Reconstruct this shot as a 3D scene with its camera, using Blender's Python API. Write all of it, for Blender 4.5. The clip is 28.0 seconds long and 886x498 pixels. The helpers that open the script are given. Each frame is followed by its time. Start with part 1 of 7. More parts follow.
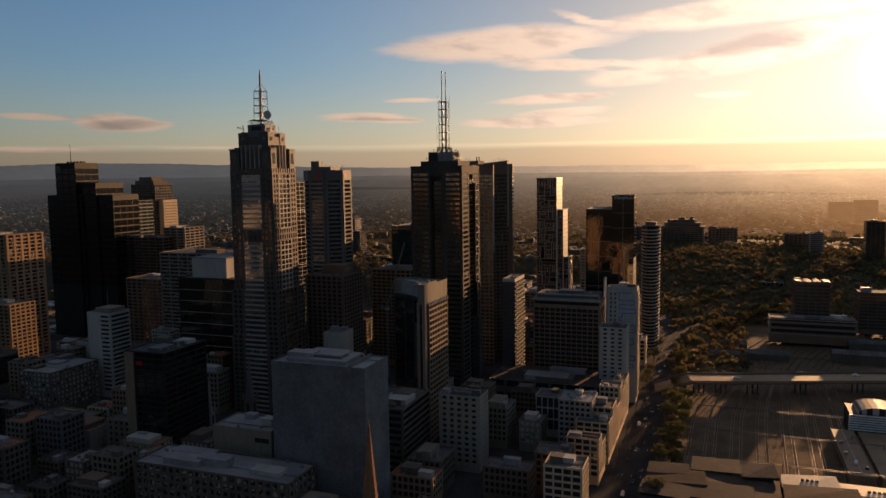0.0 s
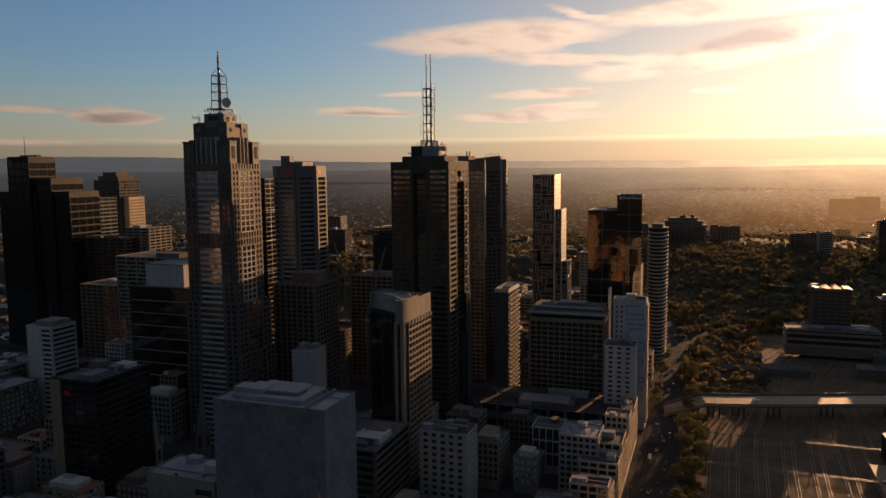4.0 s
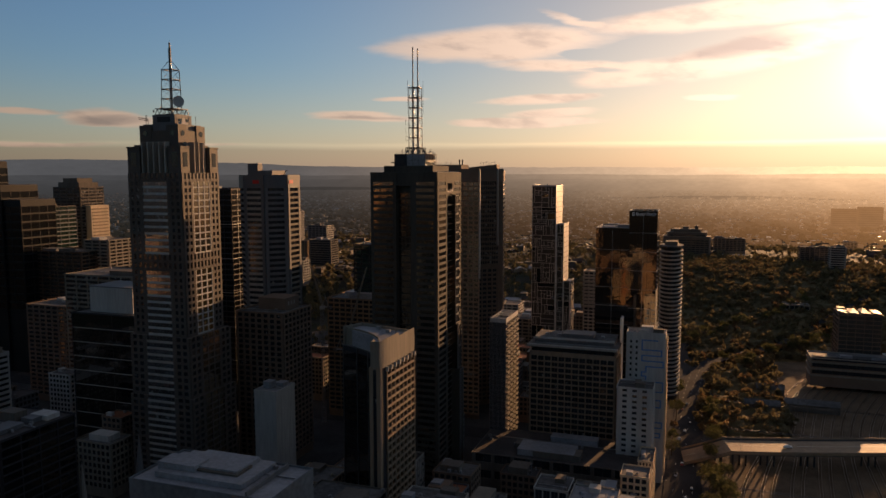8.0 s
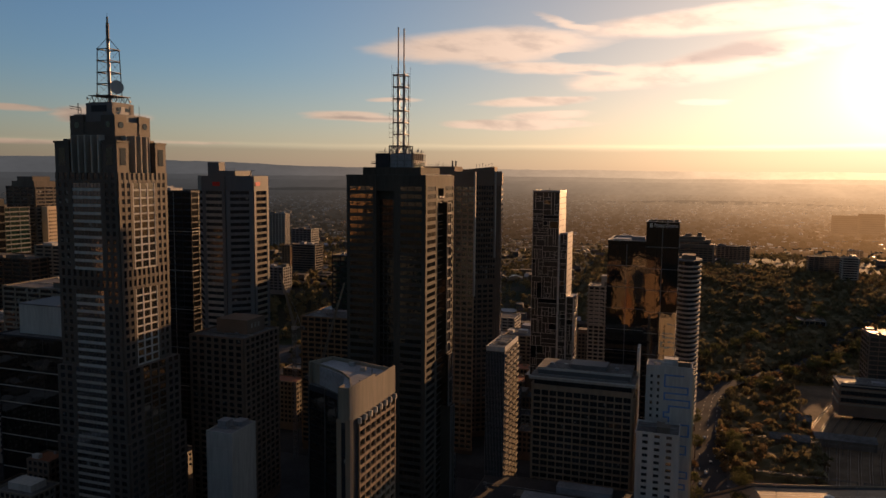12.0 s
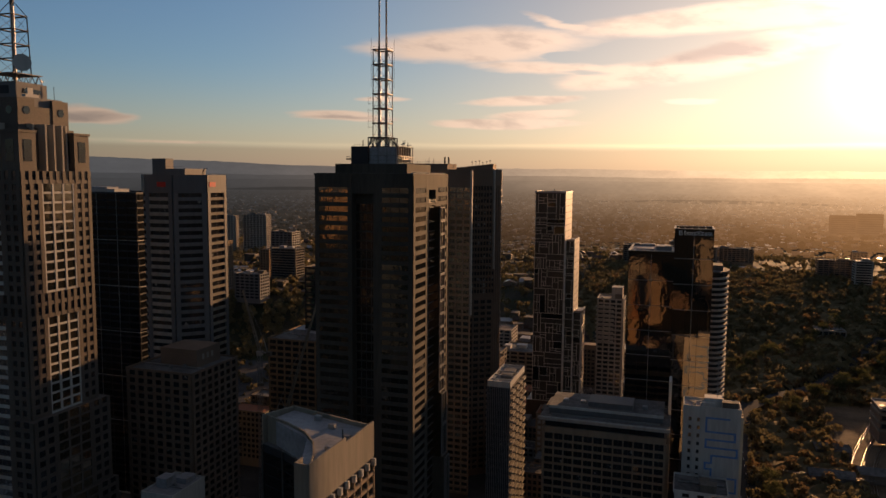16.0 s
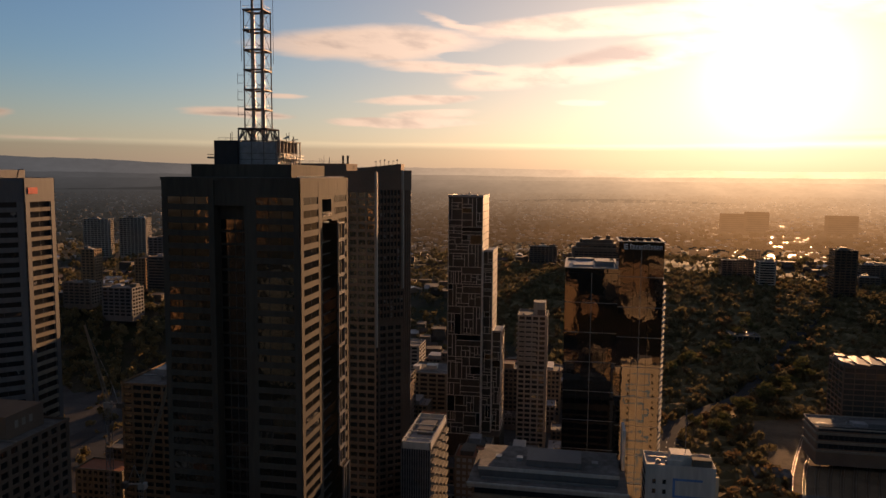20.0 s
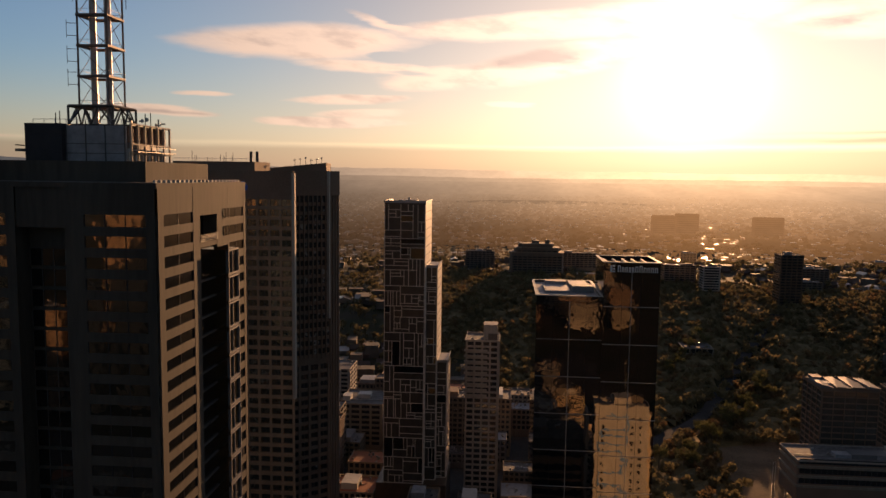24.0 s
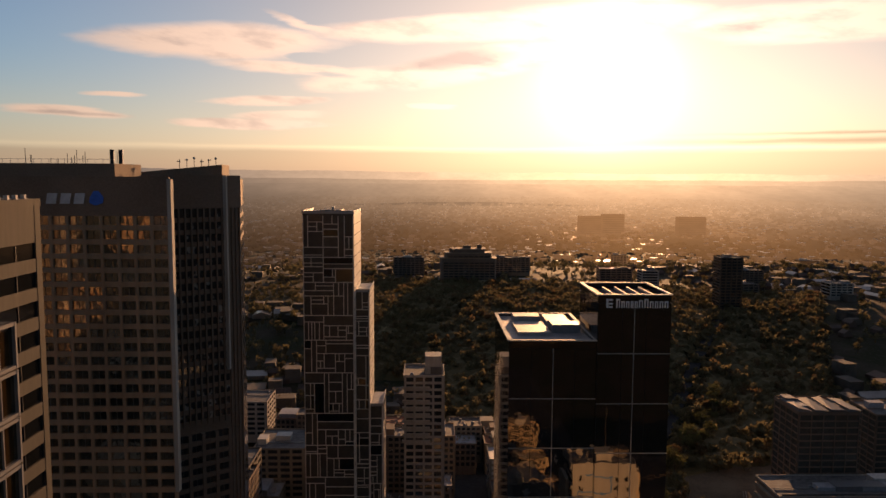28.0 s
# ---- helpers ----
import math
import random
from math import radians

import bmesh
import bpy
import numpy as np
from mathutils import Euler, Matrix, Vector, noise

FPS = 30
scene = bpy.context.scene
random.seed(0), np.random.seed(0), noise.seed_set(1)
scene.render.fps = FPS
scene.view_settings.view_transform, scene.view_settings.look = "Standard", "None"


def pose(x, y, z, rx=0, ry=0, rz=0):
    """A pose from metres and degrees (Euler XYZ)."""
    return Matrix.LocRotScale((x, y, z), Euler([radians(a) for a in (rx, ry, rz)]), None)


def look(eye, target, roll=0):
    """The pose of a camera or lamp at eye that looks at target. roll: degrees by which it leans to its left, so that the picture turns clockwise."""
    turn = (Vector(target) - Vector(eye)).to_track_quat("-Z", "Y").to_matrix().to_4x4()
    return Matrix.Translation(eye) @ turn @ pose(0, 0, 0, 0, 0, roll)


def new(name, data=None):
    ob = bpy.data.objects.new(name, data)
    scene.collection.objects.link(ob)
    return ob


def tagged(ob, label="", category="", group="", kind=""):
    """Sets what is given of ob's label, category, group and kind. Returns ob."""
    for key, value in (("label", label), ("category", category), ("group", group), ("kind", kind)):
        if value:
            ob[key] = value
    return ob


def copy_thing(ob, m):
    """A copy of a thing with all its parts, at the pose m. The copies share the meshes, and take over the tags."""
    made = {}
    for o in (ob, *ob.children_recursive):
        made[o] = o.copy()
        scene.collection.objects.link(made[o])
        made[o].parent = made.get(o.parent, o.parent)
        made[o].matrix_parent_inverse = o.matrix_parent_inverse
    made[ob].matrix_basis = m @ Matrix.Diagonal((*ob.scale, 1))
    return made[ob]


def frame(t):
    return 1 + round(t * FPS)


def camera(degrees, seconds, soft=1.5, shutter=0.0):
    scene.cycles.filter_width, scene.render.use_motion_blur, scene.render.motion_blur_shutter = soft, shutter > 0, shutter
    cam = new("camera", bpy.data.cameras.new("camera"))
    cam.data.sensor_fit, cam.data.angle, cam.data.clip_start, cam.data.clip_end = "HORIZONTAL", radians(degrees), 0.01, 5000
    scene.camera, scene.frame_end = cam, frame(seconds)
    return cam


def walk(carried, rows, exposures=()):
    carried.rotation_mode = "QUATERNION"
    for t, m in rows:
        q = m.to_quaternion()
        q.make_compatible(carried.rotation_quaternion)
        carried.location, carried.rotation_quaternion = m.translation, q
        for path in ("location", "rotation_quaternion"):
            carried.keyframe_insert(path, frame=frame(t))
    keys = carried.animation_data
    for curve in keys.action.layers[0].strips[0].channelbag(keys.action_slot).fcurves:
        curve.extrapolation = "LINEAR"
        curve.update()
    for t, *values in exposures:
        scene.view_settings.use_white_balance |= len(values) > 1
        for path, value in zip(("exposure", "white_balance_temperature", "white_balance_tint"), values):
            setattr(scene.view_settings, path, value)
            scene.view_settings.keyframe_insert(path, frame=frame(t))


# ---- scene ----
cam = camera(61.7, 28.0, 1.5)
METRES, EYE, TILT, LEAN, TURN = 500.0, 182.0, 0.0, 0.0, 20.4
ROWS = [
    (0.0, 0.0, 0.0, 0.0, -0.08, -5.58, 0.79),
    (0.5, 0.0011, 0.0147, 0.0006, -0.13, -5.73, 0.81),
    (1.0, 0.0028, 0.0315, 0.0009, -0.19, -5.85, 0.8),
    (1.5, 0.0045, 0.0482, 0.0015, -0.25, -5.93, 0.78),
    (2.0, 0.0063, 0.0659, 0.0024, -0.31, -6.0, 0.77),
    (2.5, 0.0082, 0.0838, 0.0029, -0.37, -6.04, 0.74),
    (3.0, 0.01, 0.1018, 0.0034, -0.41, -6.04, 0.7),
    (3.5, 0.0117, 0.1201, 0.0034, -0.48, -6.03, 0.67),
    (5.5, 0.0171, 0.1946, 0.0061, -0.72, -5.87, 0.41),
    (6.0, 0.018, 0.2123, 0.0076, -0.77, -5.83, 0.4),
    (6.5, 0.0189, 0.23, 0.0091, -0.82, -5.78, 0.39),
    (7.0, 0.0199, 0.2472, 0.0107, -0.87, -5.7, 0.31),
    (7.5, 0.0212, 0.2644, 0.0116, -0.92, -5.68, 0.23),
    (8.0, 0.0219, 0.2813, 0.0121, -0.98, -5.64, 0.16),
    (8.5, 0.0229, 0.2983, 0.013, -1.02, -5.62, 0.05),
    (9.0, 0.024, 0.3151, 0.0137, -1.07, -5.64, -0.04),
    (9.5, 0.0246, 0.3319, 0.0137, -1.14, -5.64, -0.09),
    (10.0, 0.025, 0.3499, 0.0135, -1.22, -5.64, -0.13),
    (10.5, 0.0257, 0.3671, 0.0139, -1.29, -5.6, -0.19),
    (11.0, 0.0261, 0.3844, 0.0146, -1.37, -5.58, -0.28),
    (11.5, 0.0269, 0.4014, 0.0146, -1.45, -5.54, -0.4),
    (12.0, 0.0273, 0.4183, 0.0146, -1.53, -5.54, -0.48),
    (12.5, 0.0274, 0.436, 0.0143, -1.61, -5.57, -0.54),
    (14.5, 0.026, 0.5066, 0.0126, -2.11, -5.52, -0.52),
    (15.0, 0.0269, 0.5248, 0.0132, -2.19, -5.55, -0.48),
    (15.5, 0.0278, 0.5434, 0.0138, -2.29, -5.56, -0.44),
    (16.0, 0.0286, 0.5621, 0.0143, -2.4, -5.59, -0.44),
    (16.5, 0.0292, 0.5802, 0.0144, -3.1, -5.55, -0.45),
    (17.0, 0.0289, 0.5987, 0.0147, -3.84, -5.56, -0.42),
    (17.5, 0.0288, 0.618, 0.0151, -4.9, -5.57, -0.37),
    (18.0, 0.0291, 0.6359, 0.0153, -5.82, -5.58, -0.31),
    (18.5, 0.0303, 0.6539, 0.0158, -6.87, -5.61, -0.35),
    (19.0, 0.0317, 0.6722, 0.0166, -8.12, -5.61, -0.39),
    (19.5, 0.0333, 0.6906, 0.0173, -9.13, -5.61, -0.44),
    (20.0, 0.0349, 0.7094, 0.0181, -10.18, -5.63, -0.48),
    (20.5, 0.0368, 0.7277, 0.0183, -10.89, -5.64, -0.47),
    (21.0, 0.0395, 0.7466, 0.0187, -11.43, -5.64, -0.55),
    (21.5, 0.0422, 0.7649, 0.0186, -12.29, -5.59, -0.65),
    (23.5, 0.0531, 0.8384, 0.0196, -15.02, -5.59, -0.81),
    (24.0, 0.0559, 0.8563, 0.0197, -15.57, -5.55, -0.75),
    (24.5, 0.0591, 0.8739, 0.0194, -15.95, -5.51, -0.7),
    (25.0, 0.0627, 0.8912, 0.0198, -16.53, -5.48, -0.68),
    (25.5, 0.0661, 0.9085, 0.0205, -17.46, -5.5, -0.6),
    (26.0, 0.0698, 0.9256, 0.0212, -18.16, -5.53, -0.53),
    (26.5, 0.074, 0.9426, 0.021, -19.16, -5.54, -0.48),
    (27.0, 0.0782, 0.9594, 0.0214, -19.79, -5.54, -0.45),
    (27.5, 0.0825, 0.9767, 0.022, -20.65, -5.46, -0.38),
    (28.0, 0.0865, 0.9932, 0.0217, -21.5, -5.37, -0.31),
]
walk(cam, [(t, pose(0, 0, EYE, TILT, LEAN, TURN) @ pose(METRES * x, METRES * y, METRES * z, 90 + pitch, roll, yaw)) for t, x, y, z, yaw, pitch, roll in ROWS],
     [(0.0, 0.35, 7450, 24), (14.0, 0.32, 7500, 24), (28.0, 0.45, 7800, 29)])

# ---------------------------------------------------------------- light
SUN_AZ, SUN_EL = 13.6, 7.2            # degrees east of +y, degrees above the horizon
sun_dir = Vector((math.sin(radians(SUN_AZ)) * math.cos(radians(SUN_EL)), math.cos(radians(SUN_AZ)) * math.cos(radians(SUN_EL)), math.sin(radians(SUN_EL))))
sun = new("sun", bpy.data.lights.new("sun", "SUN"))
sun.data.energy, sun.data.angle, sun.data.color = 4.9, radians(0.6), (1.0, 0.60, 0.29)
sun.matrix_world = look(sun_dir * 1000, (0, 0, 0))

world = bpy.data.worlds.new("sky")
scene.world = world
world.use_nodes = True
WT = world.node_tree
WT.nodes.clear()


class Nodes:
    """Short forms for a node tree."""

    def __init__(self, tree):
        self.tree = tree

    def put(self, kind, **settings):
        n = self.tree.nodes.new(kind)
        for key, value in settings.items():
            n.inputs[key.replace("_", " ")].default_value = value
        return n

    def wire(self, a, b):
        if isinstance(a, (int, float)):
            b.default_value = a
        else:
            self.tree.links.new(a, b)

    def math(self, op, a, b=0.0, c=0.0, clamp=False):
        n = self.tree.nodes.new("ShaderNodeMath")
        n.operation, n.use_clamp = op, clamp
        for v, s in zip((a, b, c), n.inputs):
            self.wire(v, s)
        return n.outputs[0]

    def vec(self, op, a, b=None):
        n = self.tree.nodes.new("ShaderNodeVectorMath")
        n.operation = op
        for v, s in zip((a, b), n.inputs):
            if v is None:
                continue
            if isinstance(v, (tuple, list, Vector)):
                s.default_value = tuple(v)
            else:
                self.tree.links.new(v, s)
        return n.outputs["Value"] if op in ("DOT_PRODUCT", "LENGTH") else n.outputs[0]

    def mix(self, fac, a, b, blend="MIX"):
        n = self.tree.nodes.new("ShaderNodeMix")
        n.data_type, n.blend_type = "RGBA", blend
        self.wire(fac, n.inputs[0])
        for v, s in ((a, n.inputs[6]), (b, n.inputs[7])):
            if isinstance(v, (tuple, list)):
                s.default_value = (*v, 1) if len(v) == 3 else v
            else:
                self.tree.links.new(v, s)
        return n.outputs[2]

    def ramp(self, fac, lo, hi):
        n = self.tree.nodes.new("ShaderNodeMapRange")
        n.interpolation_type = "SMOOTHSTEP"
        self.wire(fac, n.inputs[0])
        self.wire(lo, n.inputs[1])
        self.wire(hi, n.inputs[2])
        return n.outputs[0]

    def noise(self, vector, scale, detail=4.0, rough=0.55):
        n = self.put("ShaderNodeTexNoise", Scale=scale, Detail=detail, Roughness=rough)
        if vector is not None:
            self.tree.links.new(vector, n.inputs["Vector"])
        return n.outputs["Fac"]

    def xyz(self, x, y, z):
        n = self.tree.nodes.new("ShaderNodeCombineXYZ")
        for v, s in zip((x, y, z), n.inputs):
            self.wire(v, s)
        return n.outputs[0]


def sky():
    k = Nodes(WT)
    direction = k.put("ShaderNodeTexCoord").outputs["Generated"]
    part = k.put("ShaderNodeSeparateXYZ")
    WT.links.new(direction, part.inputs[0])
    dx, dy, dz = part.outputs
    az = k.math("MULTIPLY", k.math("ARCTAN2", dx, dy), 57.29578)
    el = k.math("MULTIPLY", k.math("ARCSINE", dz), 57.29578)
    tex = k.put("ShaderNodeTexSky")
    tex.sky_type, tex.sun_disc = "NISHITA", False
    tex.sun_elevation, tex.sun_rotation = radians(SUN_EL), radians(SUN_AZ)
    tex.altitude, tex.air_density, tex.dust_density, tex.ozone_density = 100, 1.0, 0.8, 3.0
    base = k.mix(1.0, tex.outputs[0], (SKY, SKY, SKY), "MULTIPLY")
    away = k.math("MULTIPLY", k.math("ARCCOSINE", k.math("MINIMUM", k.vec("DOT_PRODUCT", direction, sun_dir), 0.99999)), 57.29578)
    # paler and less yellow towards the sun, darker away from it
    grey = k.put("ShaderNodeRGBToBW")
    WT.links.new(base, grey.inputs[0])
    soft = k.math("DIVIDE", grey.outputs[0], k.math("ADD", 1.0, k.math("MULTIPLY", grey.outputs[0], 1.05)))
    cream = k.mix(1.0, k.xyz(soft, soft, soft), (1.06, 0.98, 0.86), "MULTIPLY")
    base = k.mix(k.math("MULTIPLY", k.math("EXPONENT", k.math("DIVIDE", away, -28.0)), 0.95), base, cream)
    dusk = k.math("SUBTRACT", 1.0, k.math("MULTIPLY", k.ramp(away, 75.0, 135.0), 0.5))
    base = k.mix(1.0, base, k.xyz(dusk, dusk, dusk), "MULTIPLY")
    base = k.mix(k.ramp(away, 60.0, 90.0), base, k.mix(1.0, base, (0.93, 1.03, 1.0), "MULTIPLY"))
    base = k.mix(k.ramp(away, 80.0, 115.0), base, k.mix(1.0, base, (0.74, 0.93, 1.06), "MULTIPLY"))
    deep = k.math("MULTIPLY", k.ramp(away, 18.0, 50.0), k.math("MULTIPLY", k.ramp(el, 0.5, 9.0), k.math("SUBTRACT", 1.0, k.ramp(away, 58.0, 85.0))))
    base = k.mix(deep, base, k.mix(1.0, base, (0.64, 0.93, 1.12), "MULTIPLY"))
    # the bright aureole of mist round the low sun
    halo = k.math("MULTIPLY", k.math("EXPONENT", k.math("MULTIPLY", k.math("POWER", k.math("DIVIDE", away, 3.9), 2.0), -1.0)), 1.25)
    halo = k.math("ADD", halo, k.math("MULTIPLY", k.math("EXPONENT", k.math("DIVIDE", away, -12.0)), 0.11))
    base = k.mix(1.0, base, k.mix(1.0, (1.0, 0.85, 0.65), k.xyz(halo, halo, halo), "MULTIPLY"), "ADD")
    # thin mist along the horizon, peach towards the sun
    low = k.math("MULTIPLY", k.math("EXPONENT", k.math("DIVIDE", k.math("ABSOLUTE", el), -2.6)), 0.8)
    facing = k.math("EXPONENT", k.math("DIVIDE", away, -22.0))
    base = k.mix(low, base, k.mix(facing, k.mix(k.ramp(away, 40.0, 80.0), (0.235, 0.232, 0.225), (0.11, 0.118, 0.128)), (0.95, 0.72, 0.45)))
    # wind-drawn clouds: azimuth, elevation, half width, half height, slope, weight
    stretch = k.xyz(k.math("MULTIPLY", az, 0.10), k.math("SUBTRACT", k.math("MULTIPLY", el, 0.62), k.math("MULTIPLY", az, 0.035)), 0.0)
    drift = k.xyz(k.math("MULTIPLY", az, 0.16), k.math("ADD", k.math("MULTIPLY", el, 0.55), k.math("MULTIPLY", az, 0.05)), 3.0)
    warp = k.math("SUBTRACT", k.noise(stretch, 0.9, 4.0, 0.5), 0.5)
    wel = k.math("ADD", el, k.math("MULTIPLY", warp, 1.3))
    waz = k.math("ADD", az, k.math("MULTIPLY", warp, 7.0))

    def mass(a0, e0, sa, se, slope, weight):
        u = k.math("SUBTRACT", waz, a0)
        v = k.math("SUBTRACT", k.math("SUBTRACT", wel, e0), k.math("MULTIPLY", u, slope))
        q = k.math("ADD", k.math("POWER", k.math("ABSOLUTE", k.math("DIVIDE", u, sa)), 2.0), k.math("POWER", k.math("ABSOLUTE", k.math("DIVIDE", v, se)), 2.0))
        return k.math("MULTIPLY", k.math("SUBTRACT", 1.0, q, clamp=True), weight)
    total = None
    for c in CLOUDS:
        d = mass(*c)
        total = d if total is None else k.math("MAXIMUM", total, d)
    for c in GAPS:
        total = k.math("SUBTRACT", total, mass(*c))
    streak = k.math("ADD", k.math("MULTIPLY", k.noise(stretch, 1.6, 6.0, 0.55), 0.55), k.math("MULTIPLY", k.noise(drift, 1.5, 6.0, 0.6), 0.45))
    cover = k.ramp(k.math("SUBTRACT", total, k.math("MULTIPLY", streak, 0.75)), -0.32, 0.42)
    near = k.math("EXPONENT", k.math("DIVIDE", away, -24.0))
    bright = k.math("ADD", 0.22, k.math("MULTIPLY", near, 1.55))
    core = None
    for c in CORES:
        d = mass(*c)
        core = d if core is None else k.math("MAXIMUM", core, d)
    shade = k.math("ADD", k.math("MULTIPLY", k.ramp(k.noise(drift, 1.7, 4.0), 0.45, 0.72), 0.55), core, clamp=True)
    tone = k.mix(shade, (1.0, 0.82, 0.65), (0.52, 0.44, 0.385))
    cloud = k.mix(1.0, tone, k.xyz(bright, bright, bright), "MULTIPLY")
    out = k.mix(k.math("MULTIPLY", cover, 0.88), base, cloud)
    # an unseen cloud sheet overhead, added to brighten roofs, park and ground
    plane = k.vec("MULTIPLY", direction, (1.0, 1.0, 0.0))
    flat = k.vec("DIVIDE", plane, k.xyz(k.math("ADD", k.math("MAXIMUM", dz, 0.0), 0.12), k.math("ADD", k.math("MAXIMUM", dz, 0.0), 0.12), 1.0))
    sheet = k.math("MULTIPLY", k.ramp(el, 15.0, 45.0), k.ramp(k.noise(flat, 1.4, 5.0, 0.55), 0.3, 0.62))
    pale = k.math("ADD", 0.11, k.math("MULTIPLY", near, 0.5))
    out = k.mix(k.math("MULTIPLY", sheet, 0.8), out, k.mix(1.0, (0.84, 0.90, 0.94), k.xyz(pale, pale, pale), "MULTIPLY"))
    # a low bank of far stratus under its bright rim, and dark bars beside the sun
    bank = k.math("MULTIPLY", k.ramp(el, -0.5, 0.8), k.math("SUBTRACT", 1.0, k.ramp(k.math("ADD", el, k.math("MULTIPLY", warp, 0.5)), 1.9, 2.25)))
    out = k.mix(k.math("MULTIPLY", bank, 0.75), out, k.mix(1.0, out, (0.74, 0.72, 0.72), "MULTIPLY"))
    rim = k.math("EXPONENT", k.math("MULTIPLY", k.math("POWER", k.math("DIVIDE", k.math("SUBTRACT", k.math("ADD", el, k.math("MULTIPLY", warp, 0.5)), 2.35), 0.12), 2.0), -1.0))
    out = k.mix(k.math("MULTIPLY", rim, k.math("ADD", 0.12, k.math("MULTIPLY", facing, 0.32))), out, k.mix(1.0, out, (1.7, 1.6, 1.45), "MULTIPLY"))
    for a0, e0, sa, se in BARS:
        u = k.math("DIVIDE", k.math("SUBTRACT", waz, a0), sa)
        v = k.math("DIVIDE", k.math("SUBTRACT", k.math("ADD", el, k.math("MULTIPLY", warp, 0.7)), e0), se)
        q = k.math("ADD", k.math("MULTIPLY", u, u), k.math("MULTIPLY", v, v))
        out = k.mix(k.math("MULTIPLY", k.math("EXPONENT", k.math("MULTIPLY", q, -1.0)), 0.75), out, k.mix(1.0, out, (0.52, 0.47, 0.44), "MULTIPLY"))
    bg = k.put("ShaderNodeBackground", Strength=1.0)
    WT.links.new(out, bg.inputs[0])
    end = k.put("ShaderNodeOutputWorld")
    WT.links.new(bg.outputs[0], end.inputs[0])


SKY = 0.098
BARS = [(29.0, 2.75, 10.0, 0.22), (31.0, 3.3, 8.0, 0.10)]
CLOUDS = [(-15.5, 9.7, 10.0, 1.6, 0.03, 1.1), (-10.0, 8.0, 8.0, 0.8, -0.06, 0.9), (-4.0, 7.5, 7.5, 1.1, 0.05, 1.0), (3.5, 8.6, 9.5, 1.5, 0.17, 1.15), (3.0, 11.2, 15.0, 1.3, 0.05, 1.05), (-9.0, 11.2, 4.0, 0.5, -0.25, 0.7),
          (12.0, 11.6, 10.0, 1.6, 0.02, 1.0), (28.0, 10.6, 12.0, 1.7, -0.04, 1.0), (-25.5, 4.45, 5.0, 0.50, -0.02, 1.1), (-13.0, 4.1, 6.8, 0.48, 0.0, 1.1), (-11.7, 5.75, 4.6, 0.5, 0.02, 1.0), (-11.0, 4.7, 4.0, 0.4, 0.02, 0.9),
          (-22.5, 5.8, 2.4, 0.26, 0.0, 0.8), (0.2, 5.5, 2.8, 0.32, 0.0, 1.0), (-43.0, 4.1, 3.2, 0.65, -0.08, 1.1), (-48.5, 4.4, 4.0, 0.22, 0.0, 0.8), (-50.0, 2.2, 8.0, 0.25, 0.0, 0.7), (-38.0, 2.3, 5.0, 0.2, 0.0, 0.6)]
GAPS = [(-5.2, 9.3, 2.0, 0.55, 0.0, 1.0), (-8.8, 9.0, 2.0, 0.35, 0.0, 0.8), (-7.5, 7.6, 3.0, 0.25, -0.03, 0.6)]
CORES = [(1.5, 9.0, 6.0, 0.95, 0.06, 1.0), (-43.0, 4.0, 2.4, 0.4, 0.0, 0.9), (-25.5, 4.35, 4.0, 0.2, 0.0, 0.6), (22.0, 10.6, 3.0, 0.6, 0.1, 0.7)]
sky()

# ---------------------------------------------------------------- materials
MATS = {}


